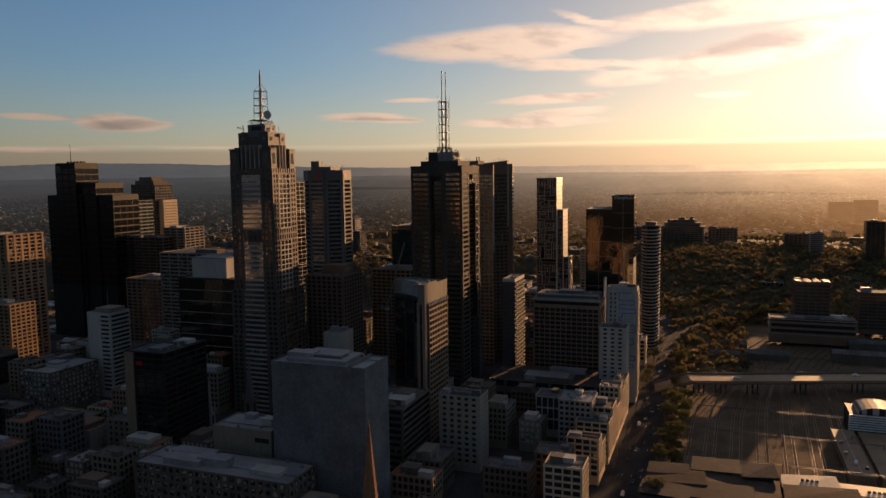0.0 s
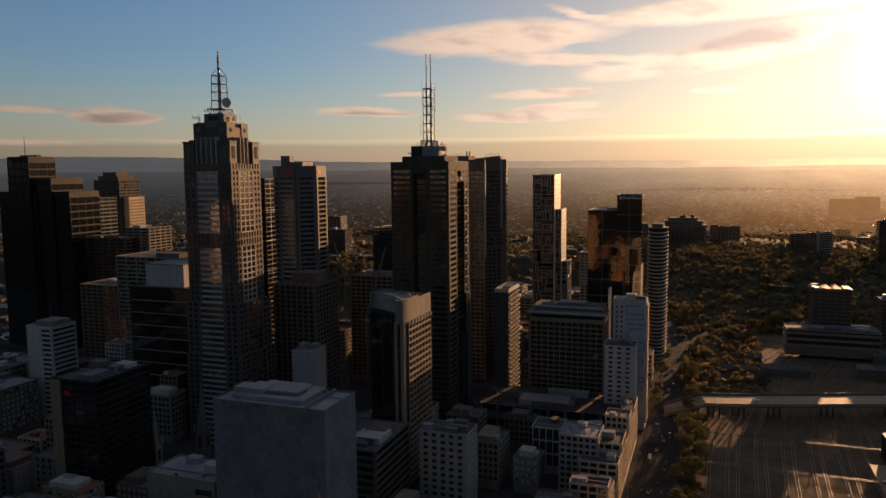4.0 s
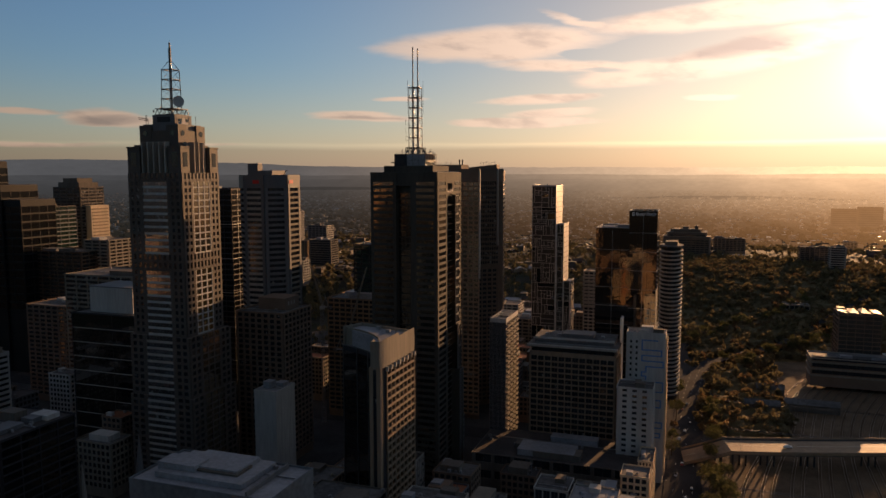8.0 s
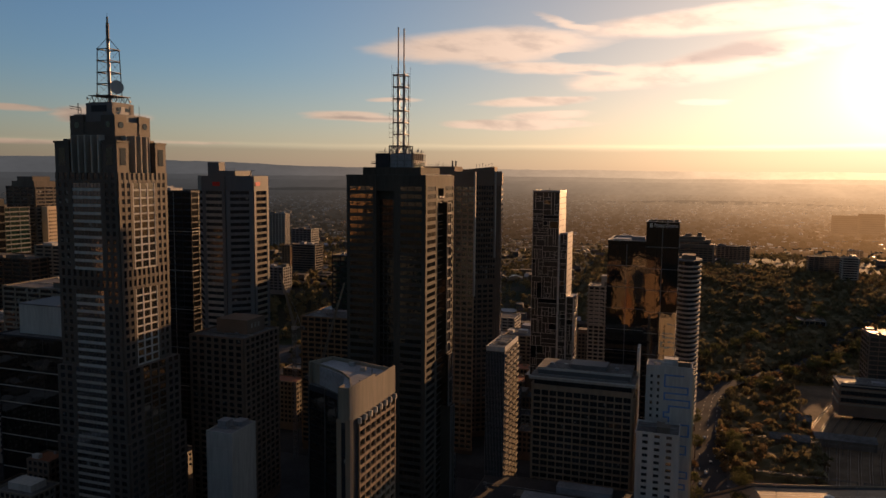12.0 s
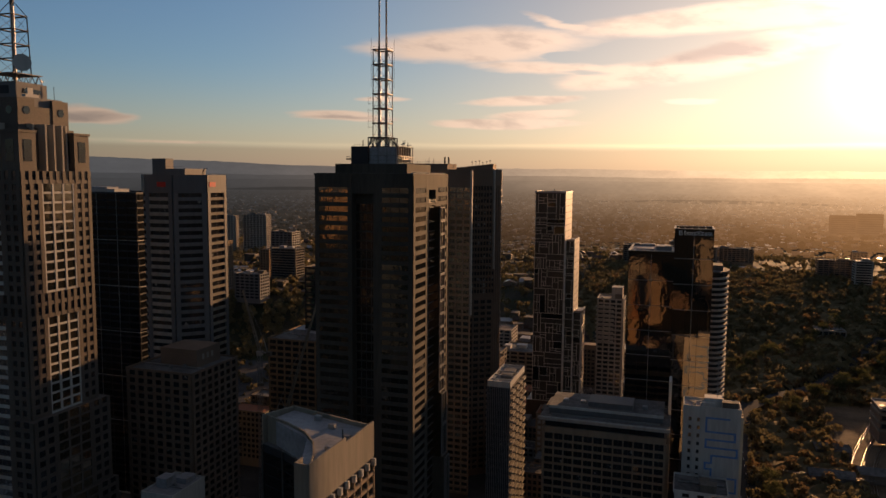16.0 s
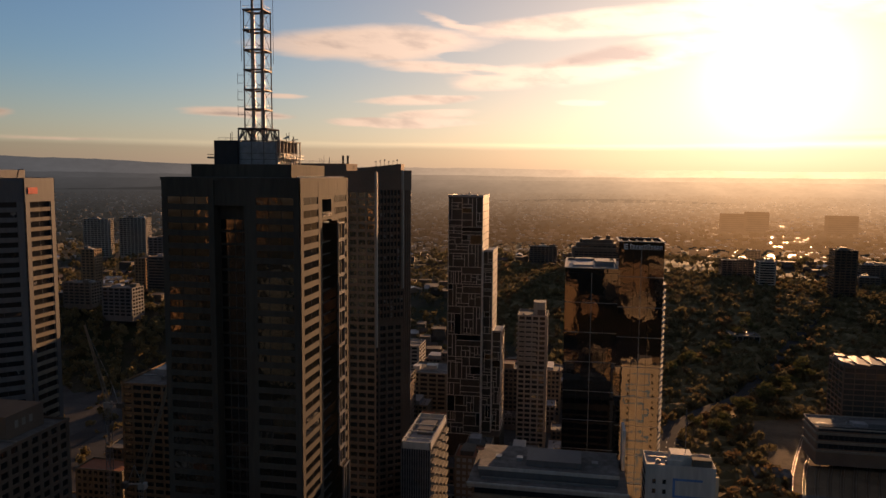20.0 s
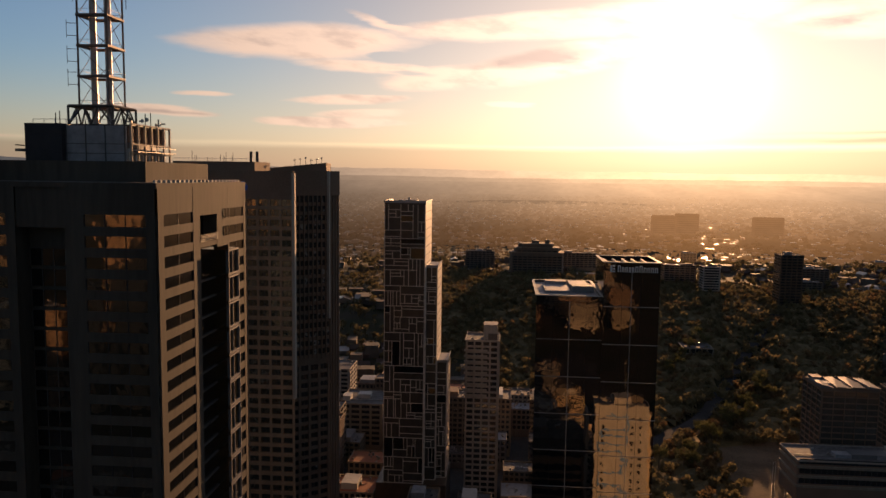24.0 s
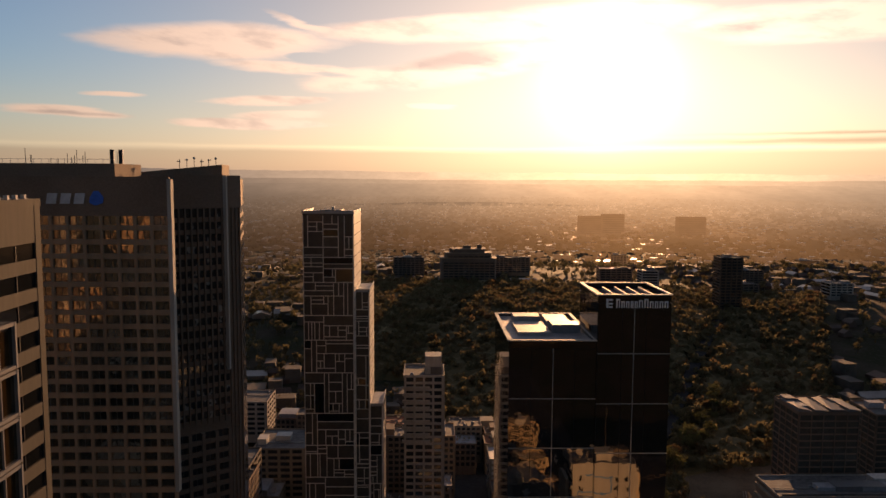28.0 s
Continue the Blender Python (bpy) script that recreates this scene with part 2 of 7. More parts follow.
def mat(name, colour, rough=0.7, metal=0.0, vary=0.25, grain=0.6, large=0.06, bump=0.15, spec=0.2, streak=False, random_tone=0.0, ior=1.5, translucent=0.0):
    """A surface with fine grain, large stains and slight relief; streak draws the stains out downwards; random_tone sets alike pieces apart."""
    if name in MATS:
        return MATS[name]
    m = bpy.data.materials.new(name)
    m.use_nodes = True
    k = Nodes(m.node_tree)
    bsdf = m.node_tree.nodes["Principled BSDF"]
    where = k.put("ShaderNodeNewGeometry").outputs["Position"]
    if streak:
        where = k.vec("MULTIPLY", where, (1.0, 1.0, 0.12))
    fine = k.noise(where, grain, 5.0, 0.6)
    big = k.noise(where, large, 3.0)
    f = k.math("ADD", k.math("MULTIPLY", fine, 0.5), k.math("MULTIPLY", big, 0.5))
    f = k.ramp(f, 0.3, 0.7)
    if random_tone:
        r = k.put("ShaderNodeObjectInfo").outputs["Random"]
        f = k.math("ADD", k.math("MULTIPLY", f, 1 - random_tone), k.math("MULTIPLY", r, random_tone))
    dark = tuple(c * (1 - vary) for c in colour)
    light = tuple(min(0.95, c * (1 + vary)) for c in colour)
    m.node_tree.links.new(k.mix(f, dark, light), bsdf.inputs["Base Color"])
    m.node_tree.links.new(k.math("ADD", k.math("MULTIPLY", fine, 0.2), max(0.02, rough - 0.1)), bsdf.inputs["Roughness"])
    bsdf.inputs["Metallic"].default_value = metal
    bsdf.inputs["Specular IOR Level"].default_value = spec
    bsdf.inputs["IOR"].default_value = ior
    if bump:
        b = k.put("ShaderNodeBump", Strength=bump, Distance=0.1)
        m.node_tree.links.new(fine, b.inputs["Height"])
        m.node_tree.links.new(b.outputs[0], bsdf.inputs["Normal"])
    if translucent:
        bsdf.inputs["Sheen Weight"].default_value = 0.35
        bsdf.inputs["Sheen Roughness"].default_value = 0.5
        bsdf.inputs["Sheen Tint"].default_value = (1.0, 0.78, 0.5, 1.0)
        t = k.put("ShaderNodeBsdfTranslucent")
        m.node_tree.links.new(k.mix(f, tuple(c * 1.4 for c in dark), tuple(c * 1.4 for c in light)), t.inputs[0])
        s = k.put("ShaderNodeMixShader", Fac=translucent)
        m.node_tree.links.new(bsdf.outputs[0], s.inputs[1])
        m.node_tree.links.new(t.outputs[0], s.inputs[2])
        m.node_tree.links.new(s.outputs[0], m.node_tree.nodes["Material Output"].inputs[0])
    MATS[name] = m
    return m


def glass_mat(name, colour, rough=0.06, blind=0.12, blind_colour=(0.32, 0.31, 0.29), wave=0.02, ior=1.8, coat=0.0, tint=(0.6, 0.5, 0.38)):
    """Coated window glass: dark rooms behind, some panes with blinds down, slightly wavy."""
    if name in MATS:
        return MATS[name]
    m = bpy.data.materials.new(name)
    m.use_nodes = True
    k = Nodes(m.node_tree)
    bsdf = m.node_tree.nodes["Principled BSDF"]
    where = k.put("ShaderNodeNewGeometry").outputs["Position"]
    r = k.put("ShaderNodeObjectInfo").outputs["Random"]
    cell = k.noise(k.vec("ADD", k.vec("MULTIPLY", where, (0.31, 0.31, 0.27)), k.xyz(r, k.math("MULTIPLY", r, 7.0), 0.0)), 1.0, 2.0)
    drawn = k.ramp(k.math("ADD", k.math("MULTIPLY", cell, 0.6), k.math("MULTIPLY", r, 0.4)), 0.86 - blind, 0.9 - blind)
    room = k.mix(cell, tuple(c * 0.5 for c in colour), tuple(c * 1.6 for c in colour))
    m.node_tree.links.new(k.mix(k.math("MULTIPLY", drawn, 0.8), room, blind_colour), bsdf.inputs["Base Color"])
    bsdf.inputs["Roughness"].default_value = rough
    bsdf.inputs["IOR"].default_value = ior
    if coat:                                    # a thin metal film on the pane
        film = k.put("ShaderNodeBsdfAnisotropic", Roughness=rough, Color=(*tint, 1))
        both = k.put("ShaderNodeMixShader", Fac=coat)
        m.node_tree.links.new(bsdf.outputs[0], both.inputs[1])
        m.node_tree.links.new(film.outputs[0], both.inputs[2])
        m.node_tree.links.new(both.outputs[0], m.node_tree.nodes["Material Output"].inputs[0])
    if wave:
        b = k.put("ShaderNodeBump", Strength=wave, Distance=1.0)
        m.node_tree.links.new(k.noise(where, 0.22, 2.0), b.inputs["Height"])
        m.node_tree.links.new(b.outputs[0], bsdf.inputs["Normal"])
        if coat:
            m.node_tree.links.new(b.outputs[0], film.inputs["Normal"])
    MATS[name] = m
    return m


CONCRETE = mat("concrete", (0.13, 0.112, 0.094), 0.85, streak=True, vary=0.3)
DIMCONCRETE = mat("brown_grey_concrete", (0.064, 0.056, 0.046), 0.85, streak=True, vary=0.3, grain=0.9)
PALE = mat("pale_concrete", (0.32, 0.295, 0.26), 0.8, streak=True, vary=0.25)
GRANITE = mat("grey_pink_granite", (0.098, 0.080, 0.068), 0.6, grain=1.5, vary=0.25)
TAN = mat("tan_stone", (0.26, 0.19, 0.132), 0.7, streak=True, vary=0.2)
BROWN = mat("brown_brick", (0.175, 0.122, 0.090), 0.85, grain=2.0)
BRONZE = mat("bronze_cladding", (0.10, 0.07, 0.05), 0.45, metal=0.3)
DARK = mat("dark_cladding", (0.03, 0.03, 0.034), 0.6)
BLACKCLAD = mat("black_cladding", (0.012, 0.013, 0.014), 0.5, vary=0.4)
WHITE = mat("white_paint", (0.42, 0.41, 0.385), 0.7, streak=True, vary=0.22)
CREAM = mat("cream_render", (0.22, 0.192, 0.152), 0.85, streak=True)
GREYRIB = mat("grey_ribs", (0.155, 0.155, 0.158), 0.7, streak=True, vary=0.2)
GREYPANEL = mat("grey_panel", (0.125, 0.125, 0.128), 0.6, streak=True, vary=0.15)
ROOF = mat("roof_membrane", (0.11, 0.11, 0.11), 0.8, grain=0.4, large=0.1, vary=0.45)
ROOFPALE = mat("pale_roof_sheet", (0.25, 0.255, 0.27), 0.55, vary=0.3)
ROOFDARK = mat("dark_roof", (0.06, 0.055, 0.055), 0.75, vary=0.4)
RUST = mat("terracotta_tiles", (0.28, 0.11, 0.06), 0.8)
STEEL = mat("galvanised_steel", (0.30, 0.30, 0.30), 0.45, metal=0.7, vary=0.15)
STEELDARK = mat("dark_steel", (0.10, 0.095, 0.09), 0.5, metal=0.5)
ASPHALT = mat("asphalt", (0.045, 0.045, 0.047), 0.95, spec=0.03, grain=0.8, large=0.05, vary=0.35)
PAVING = mat("bluestone_paving", (0.06, 0.06, 0.062), 0.95, spec=0.03, vary=0.3)
LINE = mat("road_paint", (0.6, 0.6, 0.56), 0.7)
BALLAST = mat("railway_ballast", (0.135, 0.098, 0.065), 0.95, spec=0.1, grain=1.2, vary=0.4)
RAIL = mat("worn_rail_steel", (0.34, 0.29, 0.24), 0.42, metal=0.7)
BARK = mat("bark", (0.10, 0.07, 0.05), 0.9)
LEAF = mat("leaves", (0.12, 0.10, 0.052), 0.9, spec=0.03, grain=0.03, large=0.006, vary=0.3, random_tone=0.3, translucent=0.32)
LEAFRED = mat("autumn_leaves", (0.12, 0.078, 0.040), 0.9, spec=0.03, grain=0.03, large=0.006, vary=0.3, random_tone=0.3, translucent=0.32)
LEAFGREEN = mat("dark_green_leaves", (0.070, 0.072, 0.028), 0.85, spec=0.03, grain=0.3, vary=0.35, random_tone=0.3, translucent=0.32)
REDSIGN = mat("red_sign", (0.5, 0.03, 0.02), 0.5)
SIGNWHITE = mat("white_sign_letters", (0.75, 0.75, 0.75), 0.5)
GREYSIGN = mat("pale_grey_sign", (0.42, 0.43, 0.45), 0.6)
BLUESIGN = mat("blue_sign", (0.03, 0.12, 0.45), 0.5)
BLUEPAINT = mat("blue_mural_paint", (0.10, 0.22, 0.45), 0.7)
# sandstone with sunlight put into its colour, for faces meant to read lit
SUNLITSTONE = mat("sunlit_sandstone", (0.56, 0.44, 0.30), 0.8, streak=True, vary=0.2)
BLUEGREY = mat("blue_grey_render", (0.125, 0.14, 0.15), 0.85, vary=0.35, grain=0.5, large=0.08)
MUSTARD = mat("mustard_render", (0.22, 0.19, 0.06), 0.85, streak=True)
COPPER = mat("ochre_stone", (0.25, 0.165, 0.10), 0.8)
# cladding warmed and lightened for sunlight mirrored onto it by nearby glass
WARMLIT = mat("warm_lit_concrete", (0.30, 0.195, 0.125), 0.8, streak=True)
FRAMETAN = mat("brushed_tan_metal", (0.60, 0.55, 0.48), 0.45, metal=0.1, vary=0.15)
GLASSUMBER = glass_mat("umber_glass", (0.06, 0.055, 0.047), 0.1, blind=0.08, blind_colour=(0.07, 0.06, 0.05), ior=1.5)
GLASSROOM = glass_mat("clear_window_glass", (0.03, 0.03, 0.026), 0.05, blind=0.2, blind_colour=(0.24, 0.2, 0.15), wave=0.07, ior=1.6, coat=0.48, tint=(0.8, 0.66, 0.48))
GLASSCOAT = glass_mat("gold_coated_glass", (0.02, 0.018, 0.014), 0.04, blind=0.0, wave=0.06, ior=1.6, coat=0.36)
MASTSTEEL = mat("dull_mast_steel", (0.34, 0.33, 0.32), 0.5, metal=0.5, vary=0.2)
MASTPAINT = mat("weathered_mast_paint", (0.17, 0.12, 0.10), 0.6, vary=0.3)
GLASS = glass_mat("window_glass", (0.018, 0.02, 0.024), ior=1.6)
GLASSLIT = glass_mat("pale_blind_glass", (0.03, 0.032, 0.035), blind=0.42, blind_colour=(0.5, 0.49, 0.46))
GLASSBLACK = glass_mat("black_mirror_glass", (0.008, 0.008, 0.009), 0.03, blind=-0.2, wave=0.03, ior=1.6, coat=0.18)
GLASSDIM = glass_mat("smoked_glass", (0.008, 0.009, 0.010), 0.08, blind=-0.2, ior=1.4)
GLASSSKY = glass_mat("pale_coated_glass", (0.03, 0.034, 0.04), 0.05, blind=0.15, wave=0.05, ior=1.6, coat=0.26, tint=(0.72, 0.76, 0.82))
GLASSGREEN = glass_mat("green_glass", (0.012, 0.035, 0.028), 0.05, blind=0.05)
GLASSBROWN = glass_mat("bronze_glass", (0.03, 0.018, 0.008), 0.06, blind=0.05, ior=2.0)
GLASSBLUE = glass_mat("blue_grey_glass", (0.02, 0.03, 0.045), 0.06, blind=0.1)


# ---------------------------------------------------------------- building kit
class Geo:
    """A growing mesh of plain pieces."""

    def __init__(self):
        self.v, self.f = [], []

    def box(self, x0, y0, z0, x1, y1, z1):
        n = len(self.v)
        self.v += [(x0, y0, z0), (x1, y0, z0), (x1, y1, z0), (x0, y1, z0), (x0, y0, z1), (x1, y0, z1), (x1, y1, z1), (x0, y1, z1)]
        self.f += [(n, n + 3, n + 2, n + 1), (n + 4, n + 5, n + 6, n + 7), (n, n + 1, n + 5, n + 4), (n + 1, n + 2, n + 6, n + 5), (n + 2, n + 3, n + 7, n + 6), (n + 3, n, n + 4, n + 7)]
        return self

    def prism(self, poly, z0, z1, top=None):
        """An upright prism over a polygon that runs anticlockwise; top: the upper outline, if it differs."""
        n, c = len(self.v), len(poly)
        z1 = z1 if isinstance(z1, (list, tuple)) else [z1] * c
        self.v += [(x, y, z0) for x, y in poly] + [(x, y, z) for (x, y), z in zip(top or poly, z1)]
        self.f += [tuple(n + i for i in reversed(range(c))), tuple(n + c + i for i in range(c))]
        self.f += [(n + i, n + (i + 1) % c, n + c + (i + 1) % c, n + c + i) for i in range(c)]
        return self

    def beam(self, p, q, r, sides=4, r2=None):
        p, q = Vector(p), Vector(q)
        d = (q - p).normalized()
        a = d.orthogonal().normalized()
        b = d.cross(a)
        n, r2 = len(self.v), r if r2 is None else r2
        for e, s in ((p, r), (q, r2)):
            for i in range(sides):
                w = 2 * math.pi * (i + 0.5) / sides
                self.v.append(tuple(e + a * (s * math.cos(w)) + b * (s * math.sin(w))))
        self.f += [(n + i, n + (i + 1) % sides, n + sides + (i + 1) % sides, n + sides + i) for i in range(sides)]
        self.f += [tuple(n + i for i in reversed(range(sides))), tuple(n + sides + i for i in range(sides))]
        return self

    def cyl(self, x, y, z0, z1, r, sides=12, r2=None):
        return self.beam((x, y, z0), (x, y, z1), r, sides, r2)

    def quad(self, *points):
        n = len(self.v)
        self.v += [tuple(p) for p in points]
        self.f.append(tuple(range(n, n + len(points))))
        return self

    def ball(self, c, r, rings=4, sides=7, squash=1.0, jitter=0.0, rng=random):
        n = len(self.v)
        for i in range(rings + 1):
            a = math.pi * i / rings - math.pi / 2
            for j in range(sides):
                w = 2 * math.pi * (j + 0.5 * (i % 2)) / sides
                k = r * (1 + jitter * (rng.random() - 0.5))
                self.v.append((c[0] + k * math.cos(a) * math.cos(w), c[1] + k * math.cos(a) * math.sin(w), c[2] + k * squash * math.sin(a)))
        for i in range(rings):
            for j in range(sides):
                self.f.append((n + i * sides + j, n + i * sides + (j + 1) % sides, n + (i + 1) * sides + (j + 1) % sides, n + (i + 1) * sides + j))
        return self

    def mesh(self, name, material):
        me = bpy.data.meshes.new(name)
        me.from_pydata(self.v, [], self.f)
        me.materials.append(material)
        me.update()
        return me


def thing(name, x, y, z=0.0, label="", category="", group="", kind="", turn=0.0):
    ob = new(name)
    ob.location, ob.rotation_euler = (x, y, z), (0, 0, radians(turn))
    ob.empty_display_size = 2
    return tagged(ob, label, category, group, kind)


def part(name, geo, material, parent, label="", m=None, kind=""):
    ob = new(name, geo if isinstance(geo, bpy.types.Mesh) else geo.mesh(name, material))
    ob.parent = parent
    if m is not None:
        ob.matrix_basis = m
    return tagged(ob, label, kind=kind)


SHARED = {}


def shared_box(key, x0, y0, z0, x1, y1, z1, material):
    k = (key, round(x1 - x0, 3), round(y1 - y0, 3), round(z1 - z0, 3), material.name)
    if k not in SHARED:
        SHARED[k] = Geo().box(x0, y0, z0, x1, y1, z1).mesh(key, material)
    return SHARED[k]


def window_mesh(w, h, material, frame_material, mullions=1, key="window"):
    """A pane behind a thin frame with upright mullions; it stands on its sill line, faces -y."""
    k = (key, round(w, 2), round(h, 2), material.name, frame_material.name, mullions)
    if k not in SHARED:
        g = Geo()
        g.box(0, -0.10, 0, w, 0, h)
        n = len(g.f)
        for i in range(mullions + 2):
            x = (w - 0.12) * i / (mullions + 1)
            g.box(x, -0.2, 0, x + 0.12, -0.1, h)
        me = g.mesh(key, material)
        me.materials.append(frame_material)
        for p in me.polygons[n:]:
            p.material_index = 1
        SHARED[k] = me
    return SHARED[k]


def face_matrix(x0, y0, x1, y1, side):
    return {"s": pose(x0, y0, 0), "e": pose(x1, y0, 0, 0, 0, 90), "n": pose(x1, y1, 0, 0, 0, 180), "w": pose(x0, y1, 0, 0, 0, -90)}[side]


def facade(parent, m, width, z0, z1, floor, bays, pier, sill, wall, frame_material, glass, depth=0.45, singly=True, mullions=1, spandrel=None, u0=0.0, head=0.0, edge=None, into=None):
    """Cladding before a wall: a spandrel a floor, upright piers, and a window in every bay. m: the face's own axes, outwards -y."""
    floors = max(1, int(round((z1 - z0) / floor)))
    h = (z1 - z0) / floors
    edge = pier if edge is None else edge
    step = (width - 2 * edge + pier) / bays
    gap = step - pier
    spandrel = spandrel or wall
    rest, grid = Geo(), Geo()
    for i in range(floors):
        z = z0 + i * h
        if sill > 0 and not singly:
            grid.box(u0, -depth, z, u0 + width, 0, z + sill)
        elif sill > 0:
            part("spandrel", shared_box("spandrel", 0, -depth, 0, width, 0, sill, spandrel), None, parent, m=m @ pose(u0, 0, z))
        if gap <= 0.3:
            continue
        wh = h - sill - head
        for j in range(bays):
            x = u0 + edge + j * step
            if singly:
                part("window", window_mesh(gap, wh, glass, frame_material, mullions), None, parent, m=m @ pose(x, 0, z + sill))
            else:
                rest.box(x, -0.12, z + sill, x + gap, 0, z + sill + wh)
    if head > 0:
        part("lintel", Geo().box(u0, -depth, z1 - head, u0 + width, 0, z1), spandrel, parent, m=m)
    if pier > 0:
        for j in range(bays + 1):
            x = u0 + (0 if j == 0 else edge - pier + j * step)
            w = edge if j in (0, bays) else pier
            if not singly:
                grid.box(x, -depth - 0.12, z0, x + w, 0, z1)
                continue
            part("pier", shared_box("pier", 0, -depth - 0.12, 0, w, 0, z1 - z0, wall), None, parent, m=m @ pose(x, 0, z0))
    if into is not None:
        for g, target in zip((grid, rest), into):
            k = len(target.v)
            target.v += [tuple(m @ Vector(v)) for v in g.v]
            target.f += [tuple(i + k for i in q) for q in g.f]
        return h
    if grid.v:
        part("cladding", grid, wall, parent, m=m, kind="stuff")
    if rest.v:
        part("glazing", rest, glass, parent, m=m, kind="stuff")
    return h


def roof_kit(parent, x0, y0, x1, y1, z, roof, wall, seed, parapet=1.1, plant=2, pale=None):
    """Roof deck, parapet walls, plant rooms, ducts and fans."""
    rng = random.Random(seed)
    part("roof", Geo().box(x0 + 0.3, y0 + 0.3, z, x1 - 0.3, y1 - 0.3, z + 0.25), roof, parent)
    t = 0.35
    g = Geo()
    outer, inner = [(x0, y0), (x1, y0), (x1, y1), (x0, y1)], [(x0 + t, y0 + t), (x1 - t, y0 + t), (x1 - t, y1 - t), (x0 + t, y1 - t)]
    g.v = [(x, y, zz) for ring in (outer, inner) for zz in (z, z + parapet) for x, y in ring]
    for i in range(4):
        j = (i + 1) % 4
        g.f += [(i, j, 4 + j, 4 + i), (4 + i, 4 + j, 12 + j, 12 + i), (12 + i, 12 + j, 8 + j, 8 + i)]
    part("parapet", g, wall, parent)
    w, d = x1 - x0, y1 - y0
    for i in range(plant):
        a, b = w * rng.uniform(0.16, 0.36), d * rng.uniform(0.16, 0.36)
        x, y = x0 + 1 + rng.random() * (w - a - 2), y0 + 1 + rng.random() * (d - b - 2)
        h = rng.uniform(1.8, 4.2)
        g = Geo().box(x, y, z + 0.25, x + a, y + b, z + h)
        g.box(x - 0.15, y - 0.15, z + h, x + a + 0.15, y + b + 0.15, z + h + 0.2)
        part("plant_room", g, pale or rng.choice((ROOFPALE, GREYPANEL, CONCRETE, WHITE)), parent)
    for i in range(plant):
        x, y = x0 + 1.5 + rng.random() * (w - 3.5), y0 + 1.5 + rng.random() * (d - 3.5)
        g = Geo().box(x, y, z + 0.25, x + 1.6, y + 1.2, z + 1.5).cyl(x + 0.8, y + 0.6, z + 1.5, z + 1.8, 0.45, 8)
        part("air_conditioner", g, STEEL, parent)
    if w > 8 and plant > 1:
        g = Geo()
        y = y0 + d * rng.uniform(0.3, 0.7)
        g.box(x0 + 1.5, y, z + 0.45, x1 - 1.5, y + 0.5, z + 0.85)
        for i in range(4):
            x = x0 + 2 + i * (w - 5) / 3
            g.box(x, y + 0.1, z + 0.25, x + 0.2, y + 0.4, z + 0.45)
        part("duct", g, STEEL, parent)


def building(name, x0, y0, x1, y1, z, label, category, wall, glass, floor=3.6, bays=(6, 6), pier=0.8, sill=1.3, roof=None, seed=1, singly=True, sides="se", z0=0.0,
             mullions=1, spandrel=None, depth=0.45, plant=2, parapet=1.1, ground=4.5, edge=None, frame_material=None, group=""):
    """A building with clad faces towards the walk, plainer ones behind, and a furnished roof."""
    cx, cy = (x0 + x1) / 2, (y0 + y1) / 2
    ob = thing(name, cx, cy, z0, label, category, group)
    a, b = (x1 - x0) / 2, (y1 - y0) / 2
    h = z - z0
    part("wall", Geo().box(-a, -b, 0, a, b, h), DARK if glass in (GLASSBLACK,) else wall, ob)
    back, clad = Geo(), Geo()
    for side in "sewn":
        w = 2 * a if side in "sn" else 2 * b
        n = bays[0] if side in "sn" else bays[1]
        m = face_matrix(-a, -b, a, b, side)
        if side in sides:
            facade(ob, m, w, min(ground, h * 0.3), h, floor, n, pier, sill, wall, frame_material or STEELDARK, glass, depth, singly, mullions, spandrel, edge=edge, into=None if singly else (clad, back))
        else:
            rear(ob, m, w, ground, h, floor, sill, glass, back)
    part("rear_glazing" if singly else "glazing", back, glass, ob, kind="stuff")
    if clad.v:
        part("cladding", clad, spandrel or wall, ob, kind="stuff")
    roof_kit(ob, -a - depth, -b - depth, a + depth, b + depth, h, roof or ROOF, wall, seed, parapet, plant)
    return ob


def rear(parent, m, width, z0, z1, floor, sill, glass, into=None):
    """Ribbon windows of a face that turns away; into: a mesh that gathers several faces."""
    g = Geo()
    n = max(1, int((z1 - z0) / floor))
    for i in range(n):
        z = z0 + i * (z1 - z0) / n + sill
        g.box(1.0, -0.08, z, width - 1.0, 0, z + (z1 - z0) / n - sill)
    if into is None:
        part("rear_glazing", g, glass, parent, m=m, kind="stuff")
        return
    k = len(into.v)
    into.v += [tuple(m @ Vector(v)) for v in g.v]
    into.f += [tuple(i + k for i in q) for q in g.f]


# ---------------------------------------------------------------- ground and distance
CENTRE = (-66.0, 250.0)


def sheet(d):
    """Radius and height of the land at the true distance d: past 2.3 km it is drawn in, on the same line of sight."""
    if d <= 2300:
        return d, 0.0
    r = 2300 + 2000 * (1 - 2300 / d)
    return r, 187 * (1 - r / d)


def ease(t):
    t = max(0.0, min(1.0, t))
    return t * t * (3 - 2 * t)


def rise(x, y):
    """Height of the low hills beyond the park and beyond the old quarter west of it."""
    east = 34 * ease((y - 1000) / 430) * (1 - ease((y - 1780) / 400)) * ease((x + 520) / 260) * (1 - ease((x - 620) / 500))
    west = 40 * ease((y - 900) / 220) * (1 - ease((y - 1750) / 400)) * (1 - ease((x + 560) / 180)) * ease((x + 1500) / 400)
    return east + west


